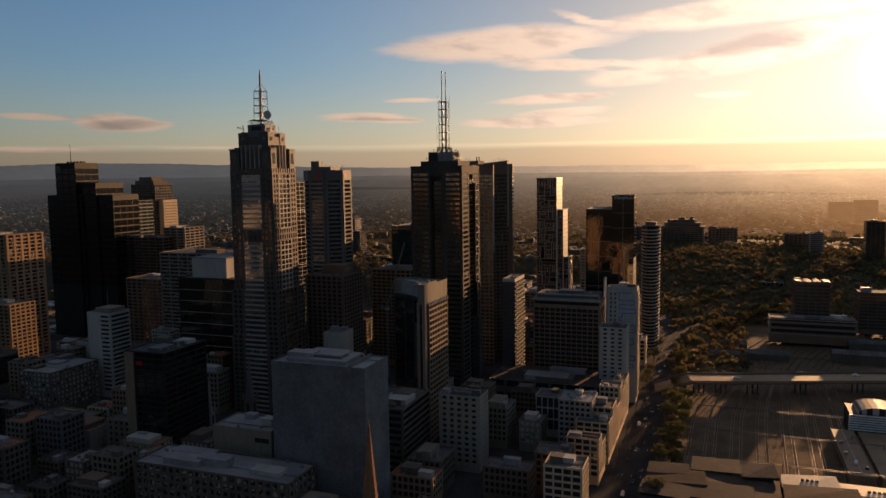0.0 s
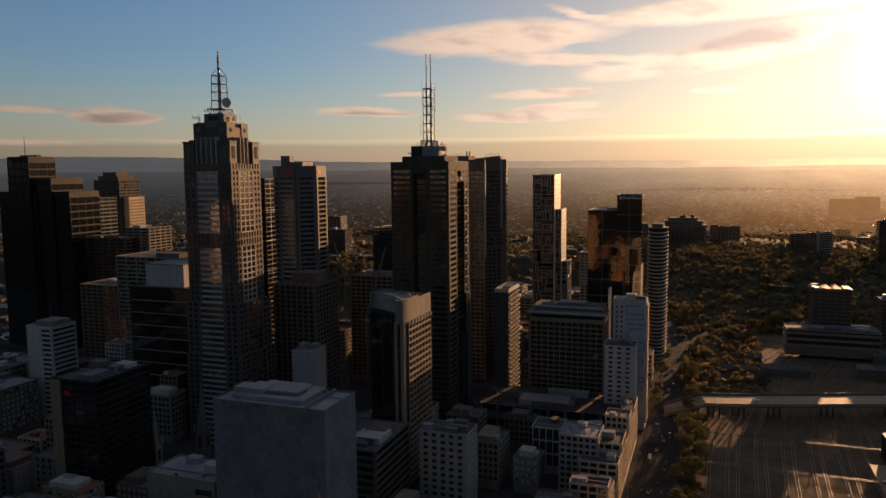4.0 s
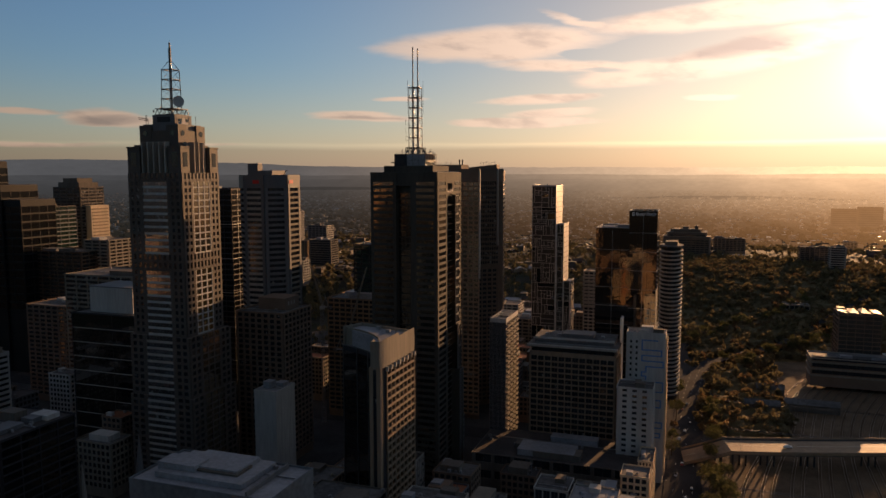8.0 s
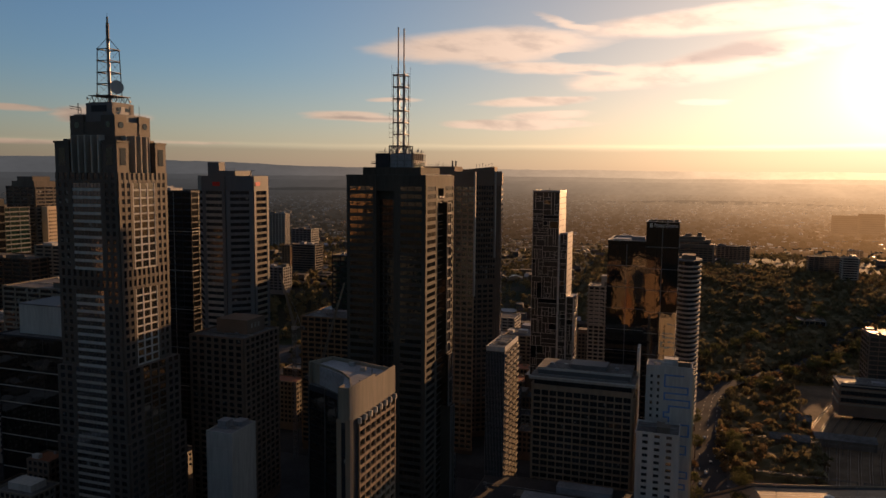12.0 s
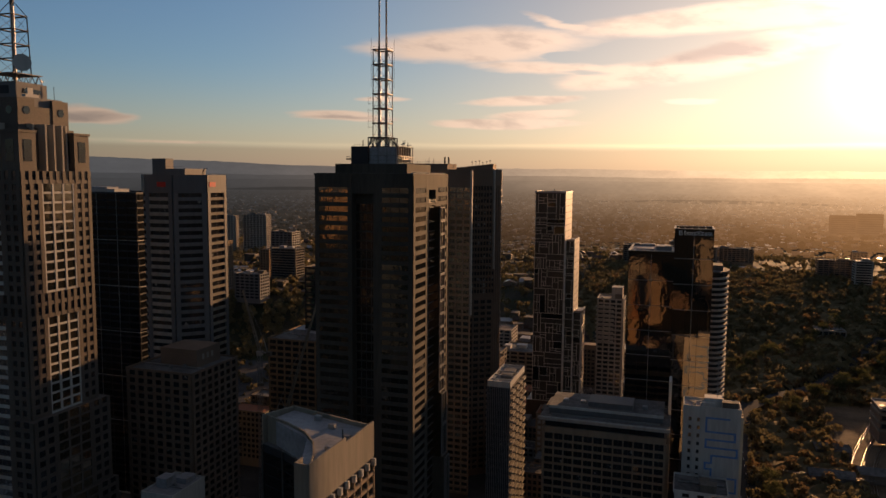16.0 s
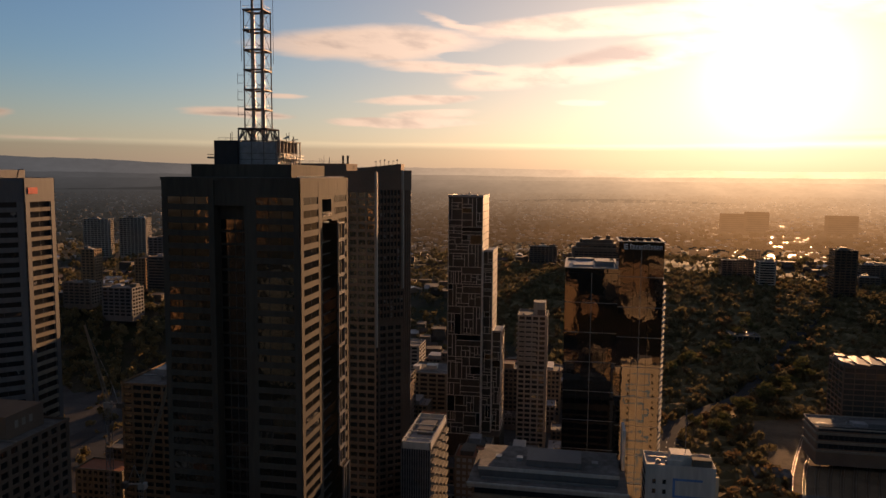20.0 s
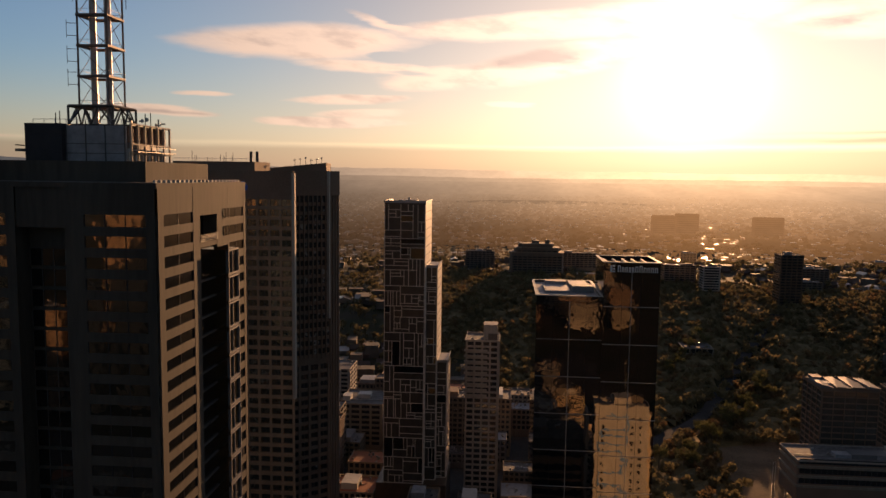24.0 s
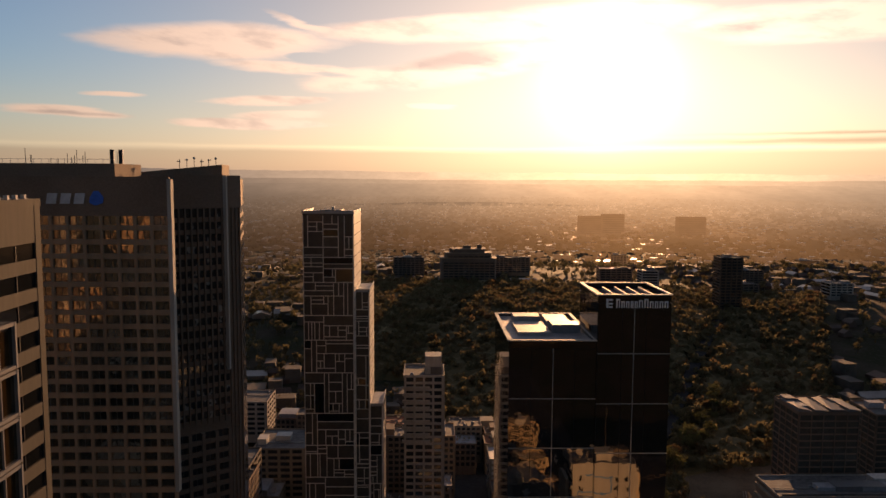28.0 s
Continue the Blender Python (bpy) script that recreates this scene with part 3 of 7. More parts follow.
def ground_material():
    m = bpy.data.materials.new("city_ground")
    m.use_nodes = True
    k = Nodes(m.node_tree)
    bsdf = m.node_tree.nodes["Principled BSDF"]
    p = k.put("ShaderNodeNewGeometry").outputs["Position"]
    a = k.noise(p, 0.02, 6.0)
    b = k.noise(p, 0.25, 4.0)
    earth = k.mix(k.ramp(a, 0.4, 0.6), (0.022, 0.026, 0.010), (0.045, 0.038, 0.026))
    m.node_tree.links.new(k.mix(k.ramp(b, 0.5, 0.75), earth, (0.06, 0.052, 0.045)), bsdf.inputs["Base Color"])
    bsdf.inputs["Roughness"].default_value = 0.9
    bsdf.inputs["Specular IOR Level"].default_value = 0.1
    return m


def far_material(name="haze_glow_distance", low=(0.03, 0.028, 0.016), high=(0.05, 0.042, 0.028), own=1.0, start=1700.0):
    """Far land and hills with morning haze painted as emission: brown at first, then cream, brighter towards the sun.
    """
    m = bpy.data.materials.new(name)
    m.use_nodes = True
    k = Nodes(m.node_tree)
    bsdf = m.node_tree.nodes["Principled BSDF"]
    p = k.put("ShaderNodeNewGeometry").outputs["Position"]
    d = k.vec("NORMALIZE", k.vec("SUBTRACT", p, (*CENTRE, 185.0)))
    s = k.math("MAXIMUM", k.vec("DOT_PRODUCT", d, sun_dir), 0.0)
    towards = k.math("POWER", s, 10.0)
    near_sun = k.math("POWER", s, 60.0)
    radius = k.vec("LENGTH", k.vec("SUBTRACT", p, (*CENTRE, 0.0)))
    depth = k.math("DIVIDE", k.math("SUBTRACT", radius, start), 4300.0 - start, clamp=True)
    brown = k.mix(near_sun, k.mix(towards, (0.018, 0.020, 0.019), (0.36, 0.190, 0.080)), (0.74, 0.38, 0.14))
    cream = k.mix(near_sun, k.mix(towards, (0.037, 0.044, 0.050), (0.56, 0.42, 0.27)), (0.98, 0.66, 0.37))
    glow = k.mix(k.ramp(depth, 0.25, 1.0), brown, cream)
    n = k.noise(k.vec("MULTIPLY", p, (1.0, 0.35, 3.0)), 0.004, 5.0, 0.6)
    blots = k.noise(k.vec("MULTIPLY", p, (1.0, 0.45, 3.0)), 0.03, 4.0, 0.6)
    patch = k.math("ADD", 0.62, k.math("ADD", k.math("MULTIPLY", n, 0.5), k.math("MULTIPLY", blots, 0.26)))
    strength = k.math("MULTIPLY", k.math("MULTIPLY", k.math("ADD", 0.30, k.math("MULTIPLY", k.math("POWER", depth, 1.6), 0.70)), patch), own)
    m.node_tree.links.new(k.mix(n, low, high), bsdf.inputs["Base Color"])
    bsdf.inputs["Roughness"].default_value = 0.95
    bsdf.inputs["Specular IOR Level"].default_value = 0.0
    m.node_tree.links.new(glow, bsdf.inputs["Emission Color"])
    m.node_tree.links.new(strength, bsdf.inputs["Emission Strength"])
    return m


def ground():
    rings = [0, 120, 240, 360, 500, 640, 760, 860, 960, 1060, 1160, 1280, 1400, 1520, 1640, 1760, 1880, 2000, 2150, 2300]
    far = [2300, 2600, 3000, 3600, 4500, 6000, 8500, 13000, 22000, 45000]
    seg = 96
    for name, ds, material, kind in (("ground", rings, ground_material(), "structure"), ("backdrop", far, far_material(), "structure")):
        g = Geo()
        for d in ds:
            r, z = sheet(d)
            for i in range(seg):
                w = 2 * math.pi * i / seg
                x, y = CENTRE[0] + r * math.sin(w), CENTRE[1] + r * math.cos(w)
                g.v.append((x, y, z - 4.0 * (1 if name == "ground" else r / d) + (rise(x, y) if name == "ground" else 0.0)))
        for j in range(len(ds) - 1):
            for i in range(seg):
                a, b = j * seg + i, j * seg + (i + 1) % seg
                g.f.append((a, a + seg, b + seg, b) if ds[j] else (a, a + seg, b + seg))
        ob = new(name, g.mesh(name, material))
        tagged(ob, "dark city ground reaching to the suburbs" if name == "ground" else "far land with painted haze glow, fading to the horizon", "ground" if name == "ground" else "distance", kind=kind)
    # long low ranges of hills, their haze put into emission, the farther the paler
    for r, top, rough, own, seed, lift, at, wide in ((3560, 58, 9, 0.78, 21, 36, 2, 11), (3860, 104, 9, 0.70, 5, 26, -26, 15), (4180, 156, 9, 0.64, 3, 0, 0, 1), (4340, 194, 9, 1.06, 9, 0, 0, 1), (4500, 236, 16, 1.5, 14, 48, -47, 15)):
        g = Geo()
        n = 720
        for i in range(n + 1):
            w = 2 * math.pi * i / n
            az = (math.degrees(w) + 180) % 360 - 180
            swell = lift * math.exp(-((az - at) / wide) ** 2)
            h = top + swell + rough * (noise.noise((math.sin(w) * 3.1 + seed, math.cos(w) * 3.1, 0.3)) + 0.6 * noise.noise((math.sin(w) * 11, math.cos(w) * 11, seed)) + 0.22 * noise.noise((math.sin(w) * 90, math.cos(w) * 90, seed)))
            for z, q in ((0, r - 90), (h, r), (0, r + 90)):
                g.v.append((CENTRE[0] + q * math.sin(w), CENTRE[1] + q * math.cos(w), z))
        for i in range(n):
            for k in (0, 1):
                a = i * 3 + k
                g.f.append((a, a + 3, a + 4, a + 1))
        tagged(new("backdrop", g.mesh("hills", far_material("haze_glow_hills", own=own))), "low blue-grey hills on the horizon", "hills", kind="structure")


ground()


# ---------------------------------------------------------------- towers
def lattice(parent, name, x, y, z0, z1, w0, w1, steps, leg, material):
    """A square lattice mast: four legs, rings and cross braces, each a part."""
    def corner(t, i):
        w = (w0 + (w1 - w0) * t) / 2
        return (x + w * (1, 1, -1, -1)[i], y + w * (1, -1, -1, 1)[i], z0 + (z1 - z0) * t)
    for i in range(4):
        part("leg", Geo().beam(corner(0, i), corner(1, i), leg, 6), material, parent)
    for s in range(steps):
        g = Geo()
        for i in range(4):
            bars = Geo() if name == "mast" else g
            bars.beam(corner(s / steps, i), corner((s + 1) / steps, (i + 1) % 4), leg * 0.35)
            if name == "mast":
                part("brace", bars, material, parent)
        if g.v:
            part("lacing", g, material, parent, kind="stuff")
        g = Geo()
        for i in range(4):
            g.beam(corner((s + 1) / steps, i), corner((s + 1) / steps, (i + 1) % 4), leg * 0.9)
        part("ring", g, material, parent)


def dish(parent, x, y, z, r, az):
    g = Geo()
    d = Vector((math.sin(radians(az)), math.cos(radians(az)), 0))
    p = Vector((x, y, z))
    for k in range(4):
        a, b = k / 4, (k + 1) / 4
        g.beam(p + d * (r * 0.35 * a * a), p + d * (r * 0.35 * b * b), max(0.05, r * a), 12, r * b)
    g.beam(p, p - d * 0.8, 0.15)
    part("dish", g, STEEL, parent)


def granite_tower():
    """Tall stepped granite tower with a lattice mast."""
    ob = thing("skyscraper", -331.5, 494, 0, "tall stepped grey granite skyscraper with lattice mast", "skyscraper")
    # base, shaft and crown as centred boxes: half sizes a, b, and heights
    def tier(a, b, z0, z1, cx=0.0, cy=0.0, wings=9.0, floor=3.75, belt=False):
        part("wall", Geo().box(cx - a, cy - b, z0, cx + a, cy + b, z1), GRANITE, ob)
        for side in "se":
            m = pose(cx, cy, 0) @ face_matrix(-a, -b, a, b, side)
            w = 2 * a if side == "s" else 2 * b
            if belt:
                facade(ob, m, w, z0, z1, floor, 10, 1.5, 1.55, GRANITE, STEELDARK, GLASS, 0.3, False, 0, edge=1.7)
                continue
            for u in (0.0, w - wings):
                facade(ob, m, wings, z0, z1, floor, 2, 1.5, 1.55, GRANITE, STEELDARK, GLASS, 0.3, False, 0, u0=u, edge=1.7)
            pale = WHITE if z0 > 90 else GRANITE
            if side == "s":
                facade(ob, m, w - 2 * wings, z0, z1, floor, 1, 0.9, 1.35, GRANITE, STEELDARK, GLASSSKY, 0.3, True, 7, spandrel=WHITE if z0 > 90 else PALE, u0=wings)
            else:                               # white uprights and thin white sills
                facade(ob, m, w - 2 * wings, z0, z1, floor, 3, 0.95, 0.85, pale, STEELDARK, GLASSROOM, 0.25, False, 0, spandrel=pale, u0=wings, edge=0.6)
        for side in "nw":
            rear(ob, pose(cx, cy, 0) @ face_matrix(-a, -b, a, b, side), 2 * a if side == "n" else 2 * b, z0, z1, 3.75, 1.9, GLASS)
    tier(21.5, 20.5, 0, 62, 1.0, 1.0, 11.0)
    tier(20.5, 19.0, 62, 97, 0.6, 0.6, 10.5)
    tier(18.3, 16.6, 97, 134.5)
    tier(18.3, 16.6, 134.5, 144, belt=True, floor=4.75)
    tier(18.3, 16.6, 144, 185.2)
    tier(18.3, 16.6, 185.2, 190, belt=True, floor=4.8)
    part("wall", Geo().box(-16.6, -13, 190, 14.5, 13, 206), GRANITE, ob)
    for x in (-18.3, 9.8):                      # corner turrets of the crown
        for y in (-16.6, 9.1):
            g = Geo().box(x, y, 190, x + 8.5, y + 7.5, 204)
            part("turret", g, GRANITE, ob)
            part("turret_window", Geo().box(x + 2.4, y - 0.12, 193.5, x + 6.1, y + 0.05, 201.5), GLASS, ob)
            part("turret_window", Geo().box(x + 8.45, y + 2.0, 193.5, x + 8.62, y + 5.5, 201.5), GLASS, ob)
            part("cornice", Geo().box(x - 0.4, y - 0.4, 204, x + 8.9, y + 7.9, 204.9), GRANITE, ob)
    for i in range(5):
        x = -8.2 + i * 3.9
        part("fin", Geo().box(x, -17.0, 190, x + 0.8, -13, 207.5), PALE, ob)
        part("fin", Geo().box(13, -8.2 + i * 3.9, 190, 17.9 if i in (1, 2, 3) else 16, -7.4 + i * 3.9, 207.5), PALE, ob)
    part("crown", Geo().box(-13, -11.5, 206, 13, 11.5, 214), GRANITE, ob)
    for x, y in ((-13, -11.5), (5.5, -11.5), (5.5, 4.5), (-13, 4.5)):
        part("crown_corner", Geo().box(x - 0.3, y - 0.3, 206, x + 7.8, y + 7.3, 217), GRANITE, ob)
        part("porthole", Geo().beam((x + 3.8, y - 0.45, 212.5), (x + 3.8, y, 212.5), 1.5, 16), GLASS, ob)
        part("porthole", Geo().beam((x + 7.95, y + 3.6, 212.5), (x + 7.4, y + 3.6, 212.5), 1.5, 16), GLASS, ob)
    part("crown", Geo().box(-12.0, -10.5, 214, 12.0, 10.5, 217.6), GREYPANEL, ob)
    part("crown", Geo().box(-7.8, -7.2, 217.6, 7.8, 7.2, 223.2), GREYPANEL, ob)
    part("crown_window", Geo().box(-4.5, -7.4, 219, 4.5, -7.2, 222), DARK, ob)
    part("crown_window", Geo().box(7.8, -4.0, 219.5, 8.0, 4.0, 221), GLASS, ob)
    for z, w in ((223.2, 6.6), (226.6, 6.6)):
        part("platform", Geo().box(-w, -w, z, w, w, z + 0.35), STEELDARK, ob)
    for i in range(4):                          # truss round the foot of the mast
        t = pose(0, 0, 0, 0, 0, 90 * i)
        for k in range(4):
            part("truss_bar", Geo().beam((-6.4 + k * 3.2, -6.4, 223.4), (-4.8 + k * 3.2, -6.4, 226.7), 0.16), STEELDARK, ob, m=t)
            part("truss_bar", Geo().beam((-4.8 + k * 3.2, -6.4, 226.7), (-3.2 + k * 3.2, -6.4, 223.4), 0.16), STEELDARK, ob, m=t)
    lattice(ob, "mast", 0, 0, 227, 249, 7.8, 6.8, 4, 0.26, STEELDARK)
    part("mast_pole", Geo().cyl(0, 0, 223, 253, 0.8, 10), MASTSTEEL, ob)
    part("mast_top", Geo().cyl(0, 0, 253, 261.5, 0.8, 8).cyl(0, 0, 261.5, 264.5, 0.5, 8).cyl(0, 0, 264.5, 266, 0.12, 6), STEELDARK, ob)
    for i in range(5):
        z = 227 + i * 5.5
        w = 4.2 - 0.12 * i
        part("platform", Geo().box(-w, -w, z, w, -w + 1.0, z + 0.25).box(-w, w - 1.0, z, w, w, z + 0.25).box(-w, -w + 1, z, -w + 1.0, w - 1, z + 0.25).box(w - 1.0, -w + 1, z, w, w - 1, z + 0.25), STEELDARK, ob)
    for i in range(4):
        sx, sy = (1, 1, -1, -1)[i], (1, -1, -1, 1)[i]
        part("mast_cap", Geo().beam((sx * 3.5, sy * 3.5, 249), (0, 0, 255), 0.18), STEELDARK, ob)
    dish(ob, 7.2, -3.5, 230.6, 3.3, 120)
    part("dish_stand", Geo().cyl(7.0, -3.4, 226.9, 230.6, 0.25, 6), STEELDARK, ob)
    for x, y, z in ((-7.5, -6, 225.5), (-6.4, 6, 225.0), (7.5, 5.5, 224.6), (-7.4, 0, 228.0)):
        dish(ob, x, y, z, 0.9, 250)
    part("maintenance_crane", Geo().beam((-12, -6, 217.6), (-12, -6, 221), 0.2).beam((-12, -6, 221), (-17, -8, 222), 0.2).beam((-12, -6, 220), (-17, -8, 221), 0.15), STEELDARK, ob)
    part("roof_unit", Geo().box(9.2, -6, 217.6, 11.2, 0, 218.8).box(9.8, -4.5, 218.8, 10.6, -2.0, 221.2), WHITE, ob)
    for x, y in ((-11, -9), (-9.5, -10), (10.5, -9.5), (9.0, 9.5)):
        part("aerial", Geo().cyl(x, y, 217, 223, 0.12, 6), STEELDARK, ob)
    return ob


def banded_tower():
    """Concrete tower with ribbon windows, a glazed notch and a twin lattice mast."""
    ob = thing("skyscraper", -201.2, 555.0, 0, "grey concrete office tower with ribbon windows and mast", "skyscraper")
    a, b, H = 18.5, 21.5, 189.2
    W = 22.8                                    # half width on the west side
    # the body leaves a notch in the middle of the south face and one in the east face
    part("wall", Geo().prism([(-W, -b), (-6.8, -b), (-6.8, -b + 3.5), (2.3, -b + 3.5), (2.3, -b), (a, -b), (a, -3.9), (a - 3, -3.9), (a - 3, 10.6), (a, 10.6), (a, b), (-W, b)], 0, H), DIMCONCRETE, ob)
    south = face_matrix(-a, -b, a, b, "s")
    east = face_matrix(-a, -b, a, b, "e")
    floor = 3.72
    for i in range(49):
        z = 4.0 + i * floor
        for u, w in ((-2.7, 12.7), (24.2, 11.2)):
            part("window", window_mesh(w, 2.05, GLASSCOAT, DARK, 2), None, ob, m=south @ pose(u, -0.02, z))
        if z < H - 12:
            part("window", window_mesh(9.0, 3.0, GLASSBLACK, STEELDARK, 3), None, ob, m=south @ pose(11.75, 3.5, z))
        for u, w in ((2.2, 12.2), (32.9, 8.8)):
            part("window", window_mesh(w, 2.05, GLASSDIM, DARK, 1), None, ob, m=east @ pose(u, -0.02, z))
    g = Geo()
    for i in range(49):
        z = 4.0 + i * floor
        for u, w, m in ((0.0, 37.0, face_matrix(-a, -b, a, b, "n")), (0.0, 43.0, face_matrix(-W, -b, a, b, "w"))):
            mm = m
            p = [mm @ Vector((x, -0.1, zz)) for x, zz in ((2, z), (w - 2, z), (w - 2, z + 1.75), (2, z + 1.75))]
            g.quad(*p)
    part("rear_glazing", g, GLASS, ob, kind="stuff")
    part("lintel", Geo().box(-6.8, -b, H - 7, 2.3, -b + 3.5, H), DIMCONCRETE, ob)
    # the ribbons are cut back: proud spandrels on both faces
    for i in range(50):
        z = 4.0 + i * floor - (floor - 2.05)
        h = floor - 2.05 if i < 49 else H - z
        for u, w in ((-4.3, 16.0), (20.8, 16.2)):
            part("spandrel", shared_box("spandrel", 0, -0.32, 0, w, 0.05, h, DIMCONCRETE), None, ob, m=south @ pose(u, 0, z))
        for u, w in ((0.0, 17.6), (32.1, 10.9)):
            part("spandrel", shared_box("spandrel", 0, -0.32, 0, w, 0.05, h, DIMCONCRETE), None, ob, m=east @ pose(u, 0, z))
    for u, w in ((-4.3, 1.6), (10.0, 1.7), (20.8, 3.4), (35.4, 1.6)):
        part("pier", Geo().box(u, -0.36, 0, u + w, 0.05, H), DIMCONCRETE, ob, m=south)
    for u, w in ((0.0, 2.2), (14.4, 3.2), (32.1, 0.8), (41.7, 1.3)):
        part("pier", Geo().box(u, -0.36, 0, u + w, 0.05, H), DIMCONCRETE, ob, m=east)
    # portal frame and the glazed bay below it, which steps forward in boxes
    part("lintel", Geo().box(17.6, -0.34, H - 5.5, 32.1, 3, H), DIMCONCRETE, ob, m=east)
    part("portal_side", Geo().box(26.2, -0.34, 176.8, 32.1, 3, H - 5.5), DIMCONCRETE, ob, m=east)
    for i in (47, 48):
        part("window", window_mesh(3.3, 2.05, GLASSDIM, DARK, 1), None, ob, m=east @ pose(29.6, -0.3, 4.0 + i * floor))
    part("portal_floor", Geo().box(17.6, -0.3, 177.4, 26.2, 3, 178.4), DIMCONCRETE, ob, m=east)
    part("portal_glass", Geo().box(17.7, 2.6, 178.4, 26.2, 2.95, H - 5.5), GLASSBLACK, ob, m=east)
    for i in range(5):
        part("portal_rail", Geo().box(17.7, -0.5, 178.6 + i * 0.3, 26.2, -0.42, 178.66 + i * 0.3), STEEL, ob, m=east)
    part("bay_glass", Geo().box(17.7, 0.4, 3, 26.0, 2.9, 177.4), GLASSBLACK, ob, m=east)
    for i in range(46):
        part("transom", shared_box("transom", 0, -0.1, 0, 8.3, 0.35, 0.3, STEELDARK), None, ob, m=east @ pose(17.7, 0, 3 + i * floor))
    tiers = [(176.5 - 5.6 * (i + 1), 176.3 - 5.6 * i, 2.4) for i in range(14)] + [(84.3 - 14 * i, 97.9 - 14 * i, 3.8) for i in range(2)] + [(0, 70, 5.2)]
    for i, (z0, z1, out) in enumerate(tiers):
        part("bay", Geo().box(26.0, -out, z0, 32.0, 2.9, z1), GLASSBROWN if i < 16 else DIMCONCRETE, ob, m=east)
        g = Geo()
        for u in (25.9, 31.7):
            g.box(u, -out - 0.4, z0, u + 0.35, -out + 0.2, z1)
        g.box(28.6, -out - 0.25, z0, 28.8, -out + 0.2, z1)
        for z in (z0, z1 - 0.4):
            g.box(25.9, -out - 0.36, z, 32.05, -out + 0.2, z + 0.4)
        part("bay_frame", g, GREYRIB, ob, m=east)
    for i in range(22):                         # pegs of the maintenance rail on the roof edge
        part("rail_peg", shared_box("rail_peg", 0, 0, 0, 0.5, 0.5, 0.55, WHITE), None, ob, m=pose(a - 0.9, -b + 1 + i * 1.9, H + 0.9))
    # crown
    part("parapet", Geo().box(-W - 0.3, -b - 0.35, H, a + 0.35, b + 0.3, H + 0.9), DIMCONCRETE, ob)
    part("roof", Geo().box(-W + 0.6, -b + 0.6, H + 0.9, a - 0.6, b - 0.6, H + 1.0), ROOF, ob)
    part("penthouse", Geo().box(-16.9, -15.5, H + 0.9, 13.9, 12.5, H + 4.7), DIMCONCRETE, ob)
    part("plant_room", Geo().box(-12.8, -9.3, H + 4.7, -5.5, 8.6, H + 11.8), DARK, ob)
    part("plant_room", Geo().box(-5.5, -8.0, H + 4.7, 4.2, 8.6, H + 11.5), ROOFPALE, ob)
    part("panel_wall", Geo().box(4.2, -8.0, H + 4.7, 6.4, -7.5, H + 11.5), ROOFPALE, ob)
    for i in range(4):
        part("panel_joint", Geo().box(-5.4 + i * 3.85, -8.12, H + 4.7, -5.25 + i * 3.85, -8.0, H + 11.5), STEELDARK, ob)
    for z in (8.0, 6.2):
        part("panel_joint", Geo().box(-5.3, -8.1, H + z, 6.3, -8.0, H + z + 0.12), STEELDARK, ob)
    part("side_platform", Geo().box(-15.4, -8.5, H + 6.5, -12.8, -2, H + 7.0).box(-15.4, -8.5, H + 7.6, -15.2, -2, H + 7.8), STEELDARK, ob)
    for i in range(7):                          # open frame round the tanks and pumps
        y = -7.6 + i * 2.7
        part("screen_post", Geo().box(7.0, y, H + 4.7, 7.35, y + 0.35, H + 12.0), PALE, ob)
    for i in range(6):
        part("tank", Geo().cyl(5.9, -6.0 + i * 2.7, H + 8.4, H + 11.6, 0.9, 14), MASTPAINT, ob)
        part("pump", Geo().cyl(6.0, -6.5 + i * 2.7, H + 4.8, H + 7.2, 0.5, 10).cyl(6.0, -5.3 + i * 2.7, H + 4.8, H + 7.0, 0.4, 8), STEEL, ob)
    for z in (6.2, 8.0, 11.8):
        part("screen_rail", Geo().box(6.95, -7.6, H + z, 7.4, 8.9, H + z + 0.22), PALE, ob)
        part("screen_rail", Geo().box(4.2, 8.6, H + z, 7.4, 8.85, H + z + 0.22), PALE, ob)
    part("catwalk", Geo().box(7.4, -7.6, H + 6.6, 8.5, 8.9, H + 6.75).box(8.42, -7.6, H + 7.6, 8.5, 8.9, H + 7.7), STEELDARK, ob)
    part("plant_roof", Geo().box(4.2, -7.5, H + 11.6, 7.2, 8.8, H + 11.75), STEELDARK, ob)
    g = Geo()
    for i in range(9):
        g.cyl(-12 + i * 2.2, -7.8, H + 11.5, H + 12.7, 0.06, 5)
    g.box(-12, -7.85, H + 12.6, 5.6, -7.75, H + 12.7)
    part("railing", g, STEEL, ob)
    # truss ring and twin lattice mast
    mx, my = -3.8, 2.5
    for i in range(4):
        sx, sy = (1, 1, -1, -1)[i], (1, -1, -1, 1)[i]
        p, q = Vector((mx + sx * 4.6, my + sy * 4.6, H + 12.0)), Vector((mx - sy * 4.6, my + sx * 4.6, H + 12.0))
        up = Vector((0, 0, 3.7))
        part("mast_foot", Geo().beam((p.x, p.y, H + 11.4), tuple(p + up), 0.26), STEELDARK, ob)
        for a0, b0, rad in ((p, Vector((mx + sx * 3.1, my + sy * 3.1, H + 15.7)), 0.16), (p + up, q + up, 0.28), (p, q, 0.2), (p, p * 0.67 + q * 0.33 + up, 0.2), (p * 0.67 + q * 0.33 + up, (p + q) / 2, 0.2), ((p + q) / 2, p * 0.33 + q * 0.67 + up, 0.2), (p * 0.33 + q * 0.67 + up, q, 0.2)):
            part("mast_foot", Geo().beam(a0, b0, rad), STEELDARK, ob)
    lattice(ob, "mast", mx, my, H + 15.7, H + 51.4, 6.2, 6.0, 6, 0.2, MASTPAINT)
